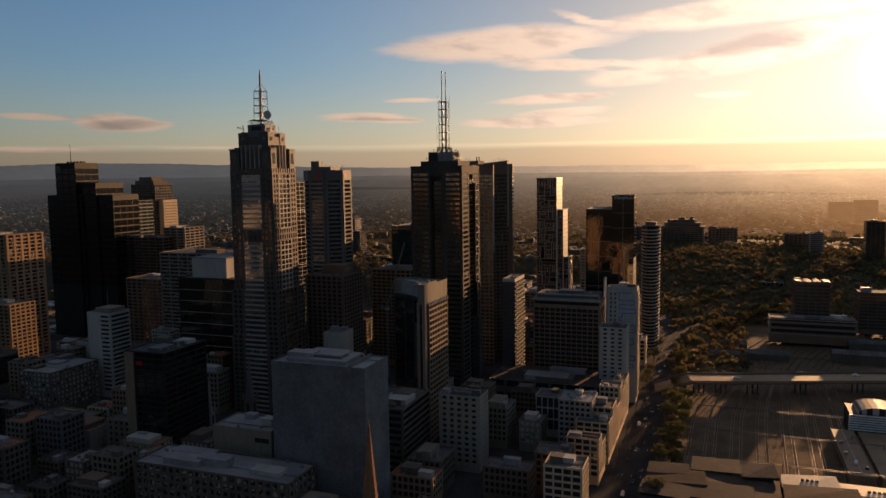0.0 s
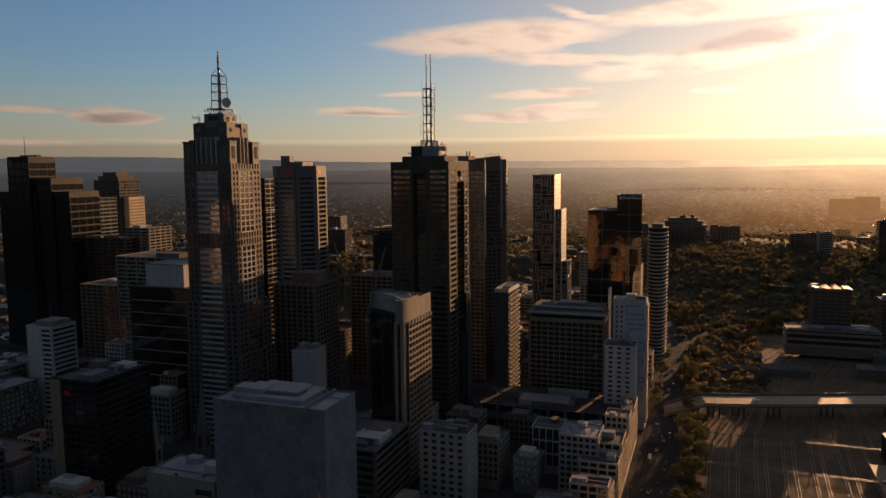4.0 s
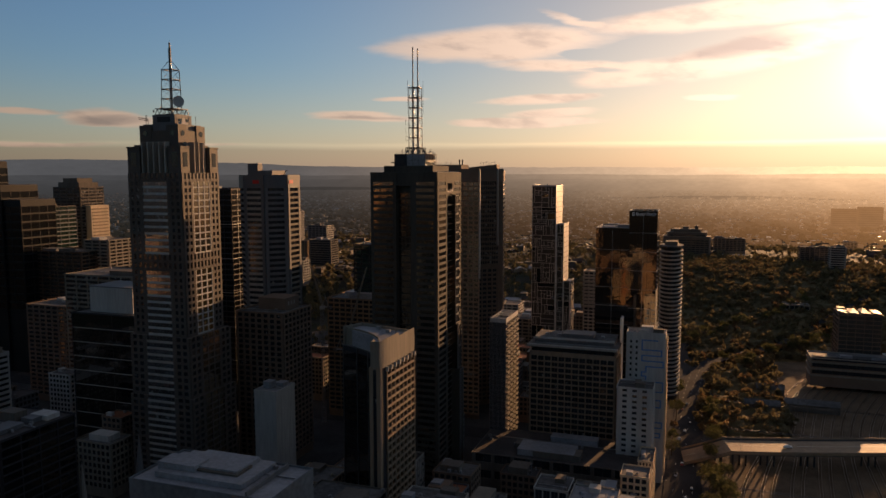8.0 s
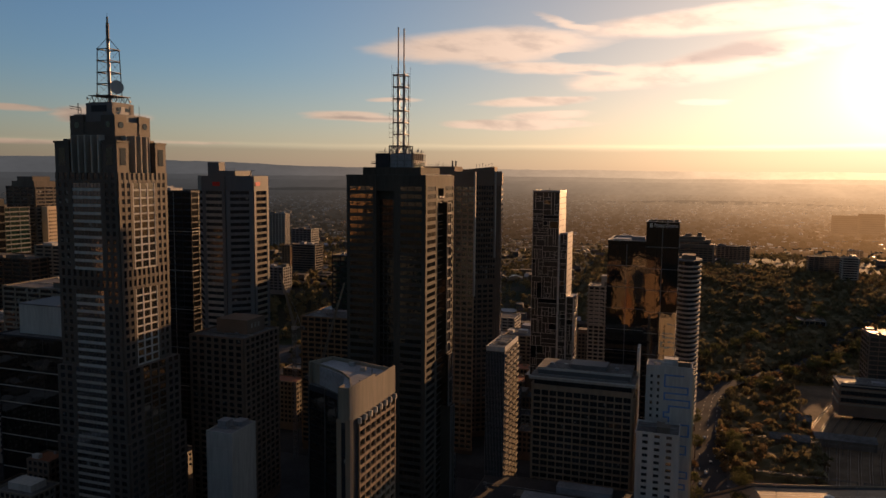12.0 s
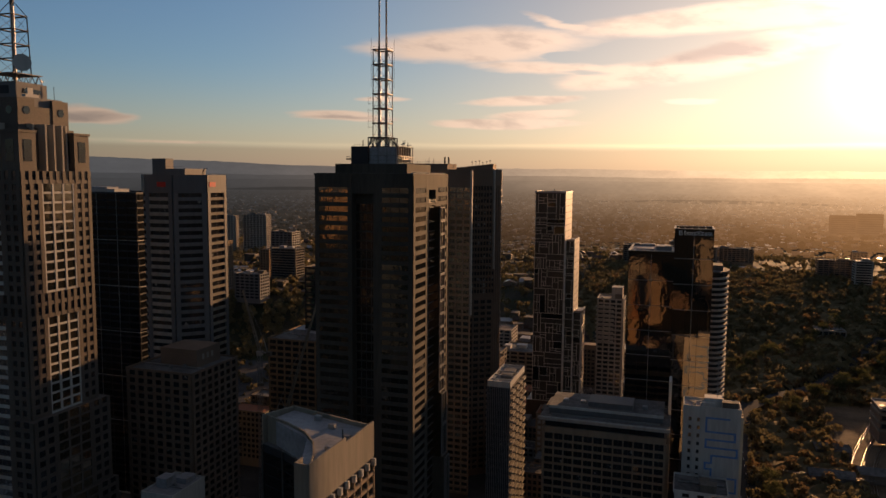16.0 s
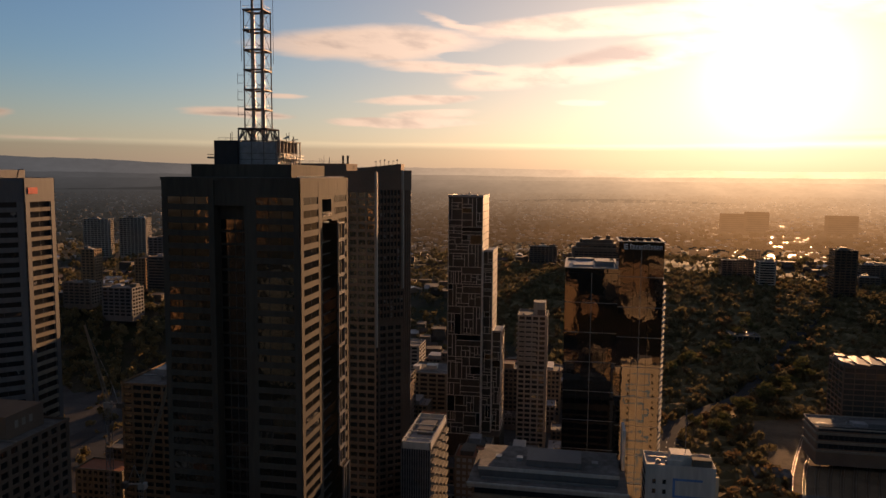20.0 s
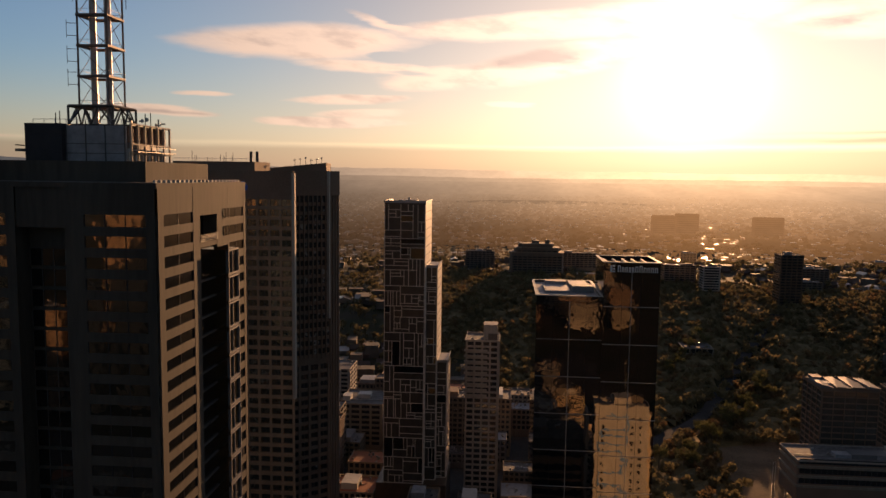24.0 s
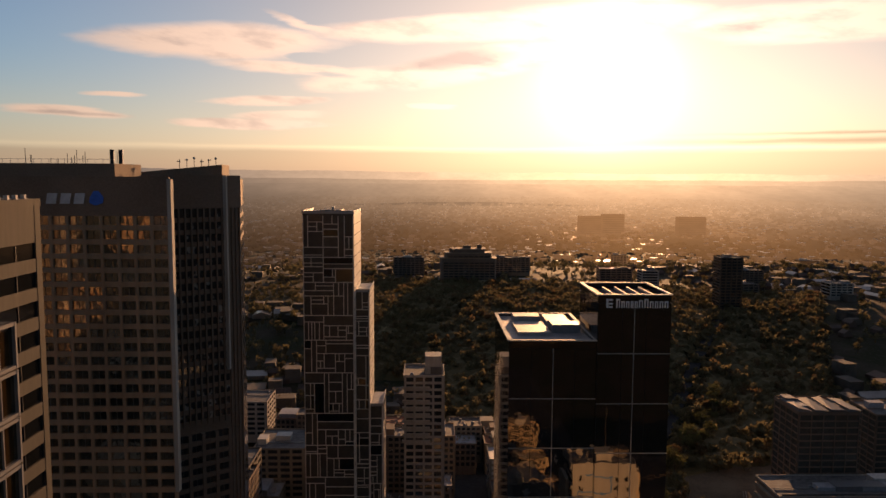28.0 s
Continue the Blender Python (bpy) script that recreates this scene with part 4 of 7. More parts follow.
    for i in range(7):
        z, w = H + 15.7 + i * 5.95, 3.3
        part("platform", Geo().box(mx - w, my - w, z - 0.2, mx + w, my - w + 1.2, z + 0.25).box(mx - w, my + w - 1.2, z - 0.2, mx + w, my + w, z + 0.25).box(mx - w, my - w + 1.2, z - 0.2, mx - w + 1.0, my + w - 1.2, z + 0.25).box(mx + w - 1.0, my - w + 1.2, z - 0.2, mx + w, my + w - 1.2, z + 0.25), MASTPAINT, ob)
        part("platform_rail", Geo().box(mx - w, my - w, z + 1.15, mx + w, my - w + 0.06, z + 1.21).box(mx - w, my + w - 0.06, z + 1.15, mx + w, my + w, z + 1.21).box(mx + w - 0.06, my - w + 0.06, z + 1.15, mx + w, my + w - 0.06, z + 1.21).box(mx - w, my - w + 0.06, z + 1.15, mx - w + 0.06, my + w - 0.06, z + 1.21), STEELDARK, ob)
    for sx, sy in ((-1, -1), (1, -1), (1, 1), (-1, 1)):
        part("whip_aerial", Geo().cyl(mx + sx * 3.6, my + sy * 3.6, H + 36, H + 56, 0.07, 5), STEELDARK, ob)
    for z in (20.0, 24.5, 29.5):                # small frame aerials held out on the west side
        part("side_aerial", Geo().beam((mx - 3.1, my - 3.1, H + z), (mx - 5.0, my - 3.6, H + z), 0.06).beam((mx - 5.0, my - 3.6, H + z - 0.4), (mx - 5.0, my - 3.6, H + z + 3.0), 0.06).beam((mx - 3.1, my - 3.1, H + z + 2.4), (mx - 5.0, my - 3.6, H + z + 2.4), 0.06), STEELDARK, ob)
    for x in (-1.55, 1.55):
        part("mast_pole", Geo().cyl(mx + x, my, H + 11.5, H + 51.4, 0.65, 10), MASTSTEEL, ob)
        part("antenna", Geo().cyl(mx + x, my, H + 51.4, H + (75.6 if x < 0 else 74.6), 0.34, 8), MASTPAINT, ob)
    rng = random.Random(5)
    for i in range(16):
        x, y = rng.uniform(-12, 6.5), rng.uniform(-7, 8)
        part("aerial", Geo().cyl(x, y, H + 11.5, H + 12.2 + rng.uniform(1.0, 2.8), 0.09, 5), STEELDARK, ob)
    for i in range(5):
        dish(ob, 6.6, -6 + i * 3.1 + 1.0 * (i % 2), H + 12.4 + 0.4 * (i % 3), 0.4, 70 + i * 47)
    return ob


def brick_tower():
    """Twin brown office towers, deep square windows in one, fine fins on the other."""
    ob = thing("skyscraper", -222, 700, 0, "brown concrete twin tower with deep square windows", "skyscraper")
    H, floor = 192.5, 3.7
    first = [(-38, -27), (23, -27), (11, 2), (-38, 2)]
    second = [(-10, -10), (25.6, 15.7), (28.6, 20.6), (20.5, 58), (-16, 58)]
    part("wall", Geo().prism(first, 0, H), BROWN, ob)
    part("wall", Geo().prism(second, 0, H), BROWN, ob)

    def side(p, q):
        p, q = Vector(p), Vector(q)
        return (q - p).length, pose(p.x, p.y, 0, 0, 0, math.degrees(math.atan2(q.y - p.y, q.x - p.x)))
    w, m = side(first[0], first[1])
    n = 14
    h = facade(ob, m, w, 3, H - 9.5, floor, n, 0.75, 1.35, WARMLIT, STEELDARK, GLASSROOM, 0.8, False, 0)
    step = (w - 0.75) / n
    for i in range(17):                         # the upper storeys' windows one by one
        for j in range(n):
            part("window", window_mesh(step - 0.75, h - 1.35, GLASSROOM, STEELDARK, 1), None, ob, m=m @ pose(0.75 + j * step, -0.13, H - 9.5 - (i + 1) * h + 1.35))
    part("fascia", Geo().box(0, -0.9, H - 9.5, w, 0.1, H + 0.6), BROWN, ob, m=m)
    w, m = side(second[0], second[1])
    for i in range(23):
        part("fin", shared_box("fin", 0, -0.9, 0, 0.5, 0.05, 68, BROWN), None, ob, m=m @ pose(i * w / 23, 0, H - 77))
    for i in range(18):
        part("spandrel", shared_box("spandrel", 0, -0.45, 0, w, 0.05, 1.5, BROWN), None, ob, m=m @ pose(0, 0, H - 77 + i * 3.75))
    part("glazing", Geo().box(0, -0.2, H - 77, w, 0.0, H - 9), GLASS, ob, m=m)
    facade(ob, m, w, 3, H - 80, floor, 10, 1.1, 1.5, BROWN, STEELDARK, GLASS, 0.8, True, 1)
    part("fascia", Geo().box(0, -0.95, H - 9, w, 0.1, H + 1.2), BROWN, ob, m=m)
    w2, m2 = side(second[1], second[2])
    for i in range(4):
        part("fin", shared_box("fin", 0, -0.5, 0, 0.45, 0.05, H - 12, BROWN), None, ob, m=m2 @ pose(0.3 + i * (w2 - 1.0) / 3, 0, 3))
    part("fascia", Geo().box(0, -0.6, H - 9, w2, 0.1, H + 1.2), BROWN, ob, m=m2)
    for p, q in ((first[1], first[2]), (first[3], first[0]), (second[2], second[3]), (second[3], second[4])):
        ww, mm = side(p, q)
        rear(ob, mm, ww, 3, H - 9, floor, 1.6, GLASS)
    # pale strips added to draw the corners' sunlit edges
    part("edge_strip", Geo().box(22.7, -28.6, 110, 23.7, -26.6, H), PALE, ob)
    part("edge_strip", Geo().box(25.2, 13.9, 132, 26.2, 15.7, H + 1.2), PALE, ob)
    part("roof", Geo().prism([(x * 0.98, y * 0.98) for x, y in first], H, H + 0.3), ROOFDARK, ob)
    part("roof", Geo().prism([(x * 0.98, y * 0.98 + 0.5) for x, y in second], H, H + 0.3), ROOFDARK, ob)
    part("plant_room", Geo().box(-24, -22, H, 7, -4, H + 4.0), BROWN, ob)
    part("plant_room", Geo().prism([(-6, 2), (24, 18), (22, 34), (-6, 34)], H, [H + 1, H + 4.6, H + 4.6, H + 1]), BROWN, ob)
    for x, y, h in ((2.2, -12, 8), (4.6, -12, 8)):
        part("flue", Geo().cyl(x, y, H, H + h, 0.55, 10), DARK, ob)
    rng = random.Random(8)
    for i in range(12):
        x, y = rng.uniform(-22, 6), rng.uniform(-21, -5)
        part("aerial", Geo().cyl(x, y, H + 4.2, H + 5.5 + rng.random() * 2.6, 0.08, 5), STEELDARK, ob)
    for i in range(6):
        dish(ob, 10 + i * 2.2, 20 + i * 0.4, H + 5.6 + 0.5 * (i % 3), 0.42, 60 + i * 53)
        part("aerial", Geo().cyl(10 + i * 2.2, 20 + i * 0.4, H + 3, H + 6.3, 0.1, 5), STEELDARK, ob)
    g = Geo()
    for x in range(-24, 8, 2):
        g.cyl(x, -22, H + 4.0, H + 5.1, 0.05, 4)
    g.box(-24, -22.05, H + 5.05, 7, -21.95, H + 5.15)
    part("railing", g, STEEL, ob)
    # sign, drawn as plain shapes
    for i in range(3):
        part("sign_letter", Geo().prism([(0, 0), (2.5, 0), (3.0, 2.7), (0.5, 2.7)], 0, 0.25), GREYSIGN, ob, m=pose(-8.2 + i * 3.5, -27.92, H - 6.4, 90))
    part("sign_emblem", Geo().prism([(0, 0.3), (1.6, -0.3), (3.4, 0.3), (3.6, 1.8), (2.4, 3.4), (1.2, 3.4), (0.2, 1.8)], 0, 0.25), BLUESIGN, ob, m=pose(2.8, -27.92, H - 6.5, 90))
    return ob


def octagon_tower():
    """Eight-sided tower with white ribs and slit windows."""
    ob = thing("skyscraper", -330, 592, 0, "eight-sided grey tower with white balcony slits", "skyscraper")
    H, r, c = 188.0, 19.0, 11.1
    poly = [(-r, -r + c), (-r + c, -r), (r - c, -r), (r, -r + c), (r, r - c), (r - c, r), (-r + c, r), (-r, r - c)]
    part("wall", Geo().prism(poly, 0, H), GREYPANEL, ob)
    for i in range(8):
        p, q = Vector(poly[i]), Vector(poly[(i + 1) % 8])
        w = (q - p).length
        m = pose(p.x, p.y, 0, 0, 0, math.degrees(math.atan2(q.y - p.y, q.x - p.x)))
        if i in (1, 2, 3):
            # each face's cladding tone is picked to match how light falls on it
            facade(ob, m, w, 4, H - 8, 3.75, 1, 2.2, 1.45 if i == 3 else 1.75, GREYPANEL if i != 2 else GREYRIB, STEELDARK, GLASS, 0.8, True, 5 if w > 20 else 1, spandrel=PALE if i == 1 else GREYRIB if i == 2 else CREAM)
        else:
            rear(ob, m, w, 4, H - 8, 3.75, 1.8, GLASS)
        part("fascia", Geo().box(0, -0.8, H - 8, w, 0.1, H + 1), GREYPANEL, ob, m=m)
        if i in (1, 3):
            part("sign", Geo().box(w - 8.5 if i == 1 else 1.5, -1.0, H - 5, w - 3.5 if i == 1 else 6.5, -0.8, H - 2.6), REDSIGN, ob, m=m)
    part("roof", Geo().prism([(x * 0.97, y * 0.97) for x, y in poly], H, H + 0.3), ROOF, ob)
    part("plant_room", Geo().box(-1.5, -13, H, 10.5, 4, H + 4.0), GREYPANEL, ob)
    part("roof_rail", Geo().box(-1.5, -13.05, H + 5.0, 10.5, -13.0, H + 5.06).box(4.4, -13.05, H + 4.0, 4.5, -13.0, H + 5.0).box(10.4, -13.05, H + 4.0, 10.5, -13.0, H + 5.0), STEELDARK, ob)
    part("lift_house", Geo().box(-9.5, -12, H, -1.5, -6, H + 9), GREYPANEL, ob)
    part("crane_arm", Geo().beam((17, -8, H + 1), (21, -12, H + 4), 0.25).beam((21, -12, H + 4), (24, -13, H + 4.2), 0.2), STEEL, ob)
    return ob


def slim_tower():
    """Slim stepped tower in a woven glass and metal skin."""
    ob = thing("apartment_tower", -176, 812, 0, "slim stepped tower with irregular glass and metal grid", "apartment tower")
    rng = random.Random(12)
    for name, x0, x1, y0, y1, z1 in (("tall", -10.2, 11.4, -15, 17, 178), ("middle", 11.4, 17.5, -9, 17, 143.5), ("low", 13.0, 23.0, -5, 17, 91), ("podium", -14, 24, -16, 18, 26)):
        part("wall", Geo().box(x0, y0, 0, x1, y1, z1), GLASSUMBER if name != "podium" else BRONZE, ob)
        if name == "podium":
            continue
        for side in "se":
            w = (x1 - x0) if side == "s" else (y1 - y0)
            m = face_matrix(x0, y0, x1, y1, side)
            if side == "e" and name != "low":   # plain metal panels on the east side
                part("cladding", Geo().box(0, -0.2, 26, w, 0.02, z1), FRAMETAN, ob, m=m)
                z = 26.0
                while z < z1 - 2:
                    part("panel_joint", Geo().box(0, -0.26, z, w, -0.2, z + 0.3), STEELDARK, ob, m=m)
                    z += 4.6
                continue
            # a frame of unequal panels: each band of storeys is cut upright and across by turns
            z = 26.0
            while z < z1 - 1:
                h = min(rng.choice((10.8, 14.4, 18.0)), z1 - z)
                g = Geo()
                cells = []

                def cut(u, v, du, dv, upright):
                    if du < 3.0 or dv < 3.0 or (du * dv < 60 and rng.random() < 0.4):
                        return cells.append((u, v, du, dv))
                    f = rng.choice((0.25, 0.4, 0.5, 0.6, 0.75))
                    if upright:
                        g.box(u + du * f - 0.15, -0.26, v, u + du * f + 0.15, 0.02, v + dv)
                        cut(u, v, du * f, dv, rng.random() < 0.35)
                        cut(u + du * f, v, du * (1 - f), dv, rng.random() < 0.35)
                    else:
                        g.box(u, -0.24, v + dv * f - 0.15, u + du, 0.02, v + dv * f + 0.15)
                        cut(u, v, du, dv * f, rng.random() < 0.7)
                        cut(u, v + dv * f, du, dv * (1 - f), rng.random() < 0.7)
                g.box(0, -0.28, z, w, 0.02, z + 0.3).box(0, -0.3, z + 0.3, 0.3, 0.02, z + h).box(w - 0.3, -0.3, z + 0.3, w, 0.02, z + h)
                cut(0.0, z, w, h, w > h)
                part("panel_frame", g, FRAMETAN, ob, m=m)
                for u, v, du, dv in cells:
                    if rng.random() < 0.15:
                        part("glass_panel", Geo().box(u + 0.1, -0.1, v + 0.1, u + du - 0.1, 0.0, v + dv - 0.1), rng.choice((GLASSDIM, GLASSUMBER, GLASSBROWN, GLASSDIM)), ob, m=m)
                z += h
        part("roof_rim", Geo().box(x0 - 0.3, y0 - 0.3, z1, x1 + 0.3, y0, z1 + 1.3).box(x1, y0, z1, x1 + 0.3, y1, z1 + 1.3).box(x0 - 0.3, y0, z1, x0, y1, z1 + 1.3), STEEL, ob)
        part("roof", Geo().box(x0, y0, z1, x1, y1, z1 + 0.2), ROOFPALE, ob)
    part("plant_room", Geo().box(-4, -6, 178.2, 5, 8, 179.2), GREYPANEL, ob)
    part("lift_vent", Geo().cyl(1, -2, 179.2, 180.6, 0.5, 8), STEEL, ob)
    return ob


def mirror_tower():
    """Two joined black mirror-glass slabs of unlike height."""
    ob = thing("office_tower", -90, 686, 0, "black mirror-glass office tower with two roof levels", "office tower")
    for x0, x1, y0, y1, z1 in ((-21.3, 1.6, -15.5, 24, 151), (1.6, 20.6, -16.0, 6.5, 163.2)):
        part("wall", Geo().box(x0, y0, 0, x1, y1, z1 - 2), DARK, ob)
        for side in "sewn":
            w = (x1 - x0) if side in "sn" else (y1 - y0)
            m = face_matrix(x0, y0, x1, y1, side)
            n = max(2, round(w / 5.7))
            for k in range(11):
                z = z1 - 2 - (k + 1) * 13.4
                if z < 0:
                    break
                for j in range(n):
                    if side in "sw" or k < 4:
                        part("glass_panel", shared_box("glass_panel", 0, -0.14, 0, w / n - 0.1, 0.0, 13.25, GLASSBLACK), None, ob, m=m @ pose(0.05 + j * w / n, 0, z))
            if side in "se":
                for k in range(1, 11):
                    part("joint_bar", shared_box("joint_bar", 0, -0.24, 0, w, -0.14, 0.22, STEEL), None, ob, m=m @ pose(0, 0, z1 - 2.15 - k * 13.4))
                for j in range(1, max(2, round(w / 11.4))):
                    part("joint_bar", Geo().box(j * w / max(2, round(w / 11.4)) - 0.1, -0.25, 2, j * w / max(2, round(w / 11.4)) + 0.1, -0.14, z1 - 2), STEEL, ob, m=m)
            part("parapet", Geo().box(0, -0.14, z1 - 2, w, 0.4, z1), GLASSBLACK, ob, m=m)
            part("coping", Geo().box(-0.2, -0.5, z1, w + 0.2, 0.5, z1 + 0.25), WHITE, ob, m=m)
        part("roof", Geo().box(x0 + 0.5, y0 + 0.5, z1 - 2, x1 - 0.5, y1 - 0.5, z1 - (0.7 if z1 < 155 else 1.6)), ROOFPALE if z1 < 155 else ROOFDARK, ob)
    for x, y, a, b, h in ((-18, -6, 9, 16, 1.4), (-8, -2, 8, 7, 2.6), (-8, 8, 7, 12, 1.8), (-17, 13, 8, 7, 2.2)):
        part("plant_room", Geo().box(x, y, 150.3, x + a, y + b, 149.8 + h), ROOFPALE, ob)
        part("roof_rail", Geo().box(x, y, 149.8 + h, x + a, y + 0.15, 150.0 + h).box(x, y + 0.15, 149.8 + h, x + 0.15, y + b, 150.0 + h), WHITE, ob)
    for i in range(5):
        part("roof_beam", Geo().box(3 + i * 3.4, -15, 162.3, 3.5 + i * 3.4, 1, 162.9), WHITE, ob)
    # the fascia sign, drawn as plain bars
    part("sign_emblem", Geo().box(3.6, -16.55, 159.9, 4.1, -16.16, 162.2).box(4.3, -16.55, 159.9, 5.2, -16.16, 160.3).box(4.3, -16.55, 160.8, 5.2, -16.16, 161.2).box(4.3, -16.55, 161.8, 5.2, -16.16, 162.2), SIGNWHITE, ob)
    x = 6.2
    for w, h in ((1.1, 2.3), (1.0, 1.7), (1.0, 1.7), (0.8, 1.7), (0.9, 1.7), (1.2, 2.0), (1.2, 2.3), (1.1, 1.7), (1.0, 1.7), (1.1, 1.7), (1.1, 1.7)):
        g = Geo().box(x, -16.55, 159.9, x + 0.24, -16.16, 159.9 + h).box(x + 0.24, -16.55, 159.9 + h - 0.3, x + w * 0.8, -16.16, 159.9 + h).box(x + w * 0.8 - 0.2, -16.55, 159.9, x + w * 0.8, -16.16, 159.6 + h)
        part("sign_letter", g, SIGNWHITE, ob)
        x += w + 0.22
    return ob


granite_tower()
banded_tower()
brick_tower()
octagon_tower()
slim_tower()
mirror_tower()


# ---------------------------------------------------------------- other large buildings
def curved_block():
    """Office block with a hollow-curved front and a pale roof wall."""
    ob = thing("office_block", -192, 464, 0, "dark office block with curved front and pale roof screen", "office block")
    a, b = Vector((-23, 14)), Vector((11, -22))
    curve = [tuple(a + (b - a) * t + Vector((5.5, 5.0)) * math.sin(math.pi * t)) for t in (0, 0.2, 0.4, 0.6, 0.8, 1.0)]
    poly = curve + [(11.5, -26), (15.4, -26), (15.9, 16), (-18, 26)]

    def side(p, q):
        p, q = Vector(p), Vector(q)
        return (q - p).length, pose(p.x, p.y, 0, 0, 0, math.degrees(math.atan2(q.y - p.y, q.x - p.x)))
    part("wall", Geo().prism(poly, 0, 100), DARK, ob)
    for i in range(5):
        w, m = side(curve[i], curve[i + 1])
        for k in range(25):
            part("window", shared_box("window", 0, -0.15, 0, round(w, 1) - 0.3, 0, 3.45, GLASSBLACK), None, ob, m=m @ pose(0.15, 0, 4 + k * 3.75))
        part("mullion", Geo().box(-0.3, -0.5, 0, 0.3, 0.2, 100), STEELDARK, ob, m=m)
    part("corner_pier", Geo().box(10.6, -26.4, 0, 12.4, -24, 101), TAN, ob)
    part("corner_pier", Geo().box(14.2, -26.4, 0, 16.0, -23.6, 101), TAN, ob)
    for k in range(25):
        part("window", shared_box("window", 0, -0.15, 0, 1.7, 0, 3.45, GLASS), None, ob, m=pose(12.5, -26, 4 + k * 3.75))
    w, m = side((15.4, -26), (15.9, 16))
    facade(ob, m, w - 8, 6, 98, 3.7, 7, 0.55, 1.1, TAN, STEELDARK, GLASSROOM, 0.6, True, 0, u0=7.5)
    for i in range(8):
        part("pier_cap", shared_box("pier_cap", 0, -1.3, 0, 1.0, 0.1, 2.2, WHITE), None, ob, m=m @ pose(7.3 + i * 4.75, 0, 97.5))
    # roof screens, higher than the glass; the curved one stands back
    for i in range(5):
        w, mm = side(curve[i], curve[i + 1])
        part("roof_screen", Geo().box(0, 1.6, 100, w + 0.3, 2.1, 109.5), CREAM, ob, m=mm)
        if i in (2, 3):
            part("screen_opening", Geo().box(1.0, 1.5, 103.5, w - 1.4, 1.62, 107), GLASS, ob, m=mm)
    for p, q, z in (((11.5, -26), (15.4, -26), 113), ((15.4, -26), (15.8, -4), 113), ((15.8, -4), (15.9, 16), 111.5), ((15.9, 16), (-18, 26), 110), ((-18, 26), (-23, 14), 110), ((11.5, -22), (11.5, -26), 113)):
        w, mm = side(p, q)
        part("roof_screen", Geo().box(0, -0.3, 100, w, 0.3, z), CREAM, ob, m=mm)
    part("roof", Geo().prism([(11.8, -25.6), (15.1, -25.6), (15.6, 15.6), (-17.5, 25.4), (-20, 15), (0, 2)], 100, 108.6), ROOFPALE, ob)
    part("terrace", Geo().prism(poly, 100, 100.4), ROOF, ob)
    for x, y in ((10, -6), (11, 4), (2, 12), (-6, 18)):
        part("roof_unit", Geo().box(x, y, 108.6, x + 2.2, y + 1.6, 110.2), STEEL, ob)
    part("flue", Geo().cyl(12, 2, 108.6, 113, 0.2, 6), STEELDARK, ob)
    return ob


def grid_block():
    """Long mid-rise block with deep square bays and a flat eaves slab."""
    ob = thing("office_block", -115.2, 612, 0, "dark grid-front office block with broad roof slab", "office block")
    a, b, H = 27.2, 15.0, 76.0
    part("wall", Geo().box(-a, -b, 0, a, b, H), TAN, ob)
    facade(ob, face_matrix(-a, -b, a, b, "s"), 2 * a, 8, H - 3, 3.6, 12, 0.5, 0.9, TAN, STEELDARK, GLASS, 1.1, True, 1, edge=1.0)
    facade(ob, face_matrix(-a, -b, a, b, "e"), 2 * b, 8, H - 3, 3.6, 6, 0.5, 0.9, TAN, STEELDARK, GLASS, 1.1, False, 1, edge=1.0)
    for side in "nw":
        rear(ob, face_matrix(-a, -b, a, b, side), 2 * a if side == "n" else 2 * b, 8, H - 3, 3.6, 1.2, GLASS)
    part("clerestory", Geo().box(-a + 1, -b + 1, H, a - 1, b - 1, H + 3), GLASS, ob)
    part("eaves_slab", Geo().box(-a - 1.4, -b - 1.6, H + 3, a + 1.2, b + 1.4, H + 4.4), ROOF, ob)
    part("eaves_edge", Geo().box(-a - 1.6, -b - 1.8, H + 3.2, a + 1.4, -b - 1.6, H + 4.4), PALE, ob)
    part("roof", Geo().box(-a + 2, -b + 6, H + 4.4, a - 2, b - 1, H + 7.4), GREYPANEL, ob)
    part("roof_edge", Geo().box(-a + 1.6, -b + 5.6, H + 7.4, a - 1.6, b - 0.6, H + 7.9), ROOF, ob)
    part("roof_edge", Geo().box(-a - 1.6, -b - 1.8, H + 4.4, a + 1.4, -b - 1.5, H + 5.0), WHITE, ob)
    part("roof_pipe", Geo().box(-a + 3, -b + 3.4, H + 4.4, a - 3, -b + 4.2, H + 5.1), STEEL, ob)
    part("roof_edge", Geo().box(-a + 1.6, -b + 5.4, H + 7.0, a - 1.6, -b + 5.6, H + 8.3), WHITE, ob)
    part("plant_room", Geo().box(-8, -5, H + 7.9, 12, 8, H + 10.2), GREYPANEL, ob)
    for x in (-20, -12, 2, 16):
        part("vent", Geo().box(x, -1, H + 7.9, x + 2.2, 2, H + 9), STEEL, ob)
    part("stair_fin", Geo().box(a, 6, 0, a + 1.2, b + 1, 96), WHITE, ob)
    return ob


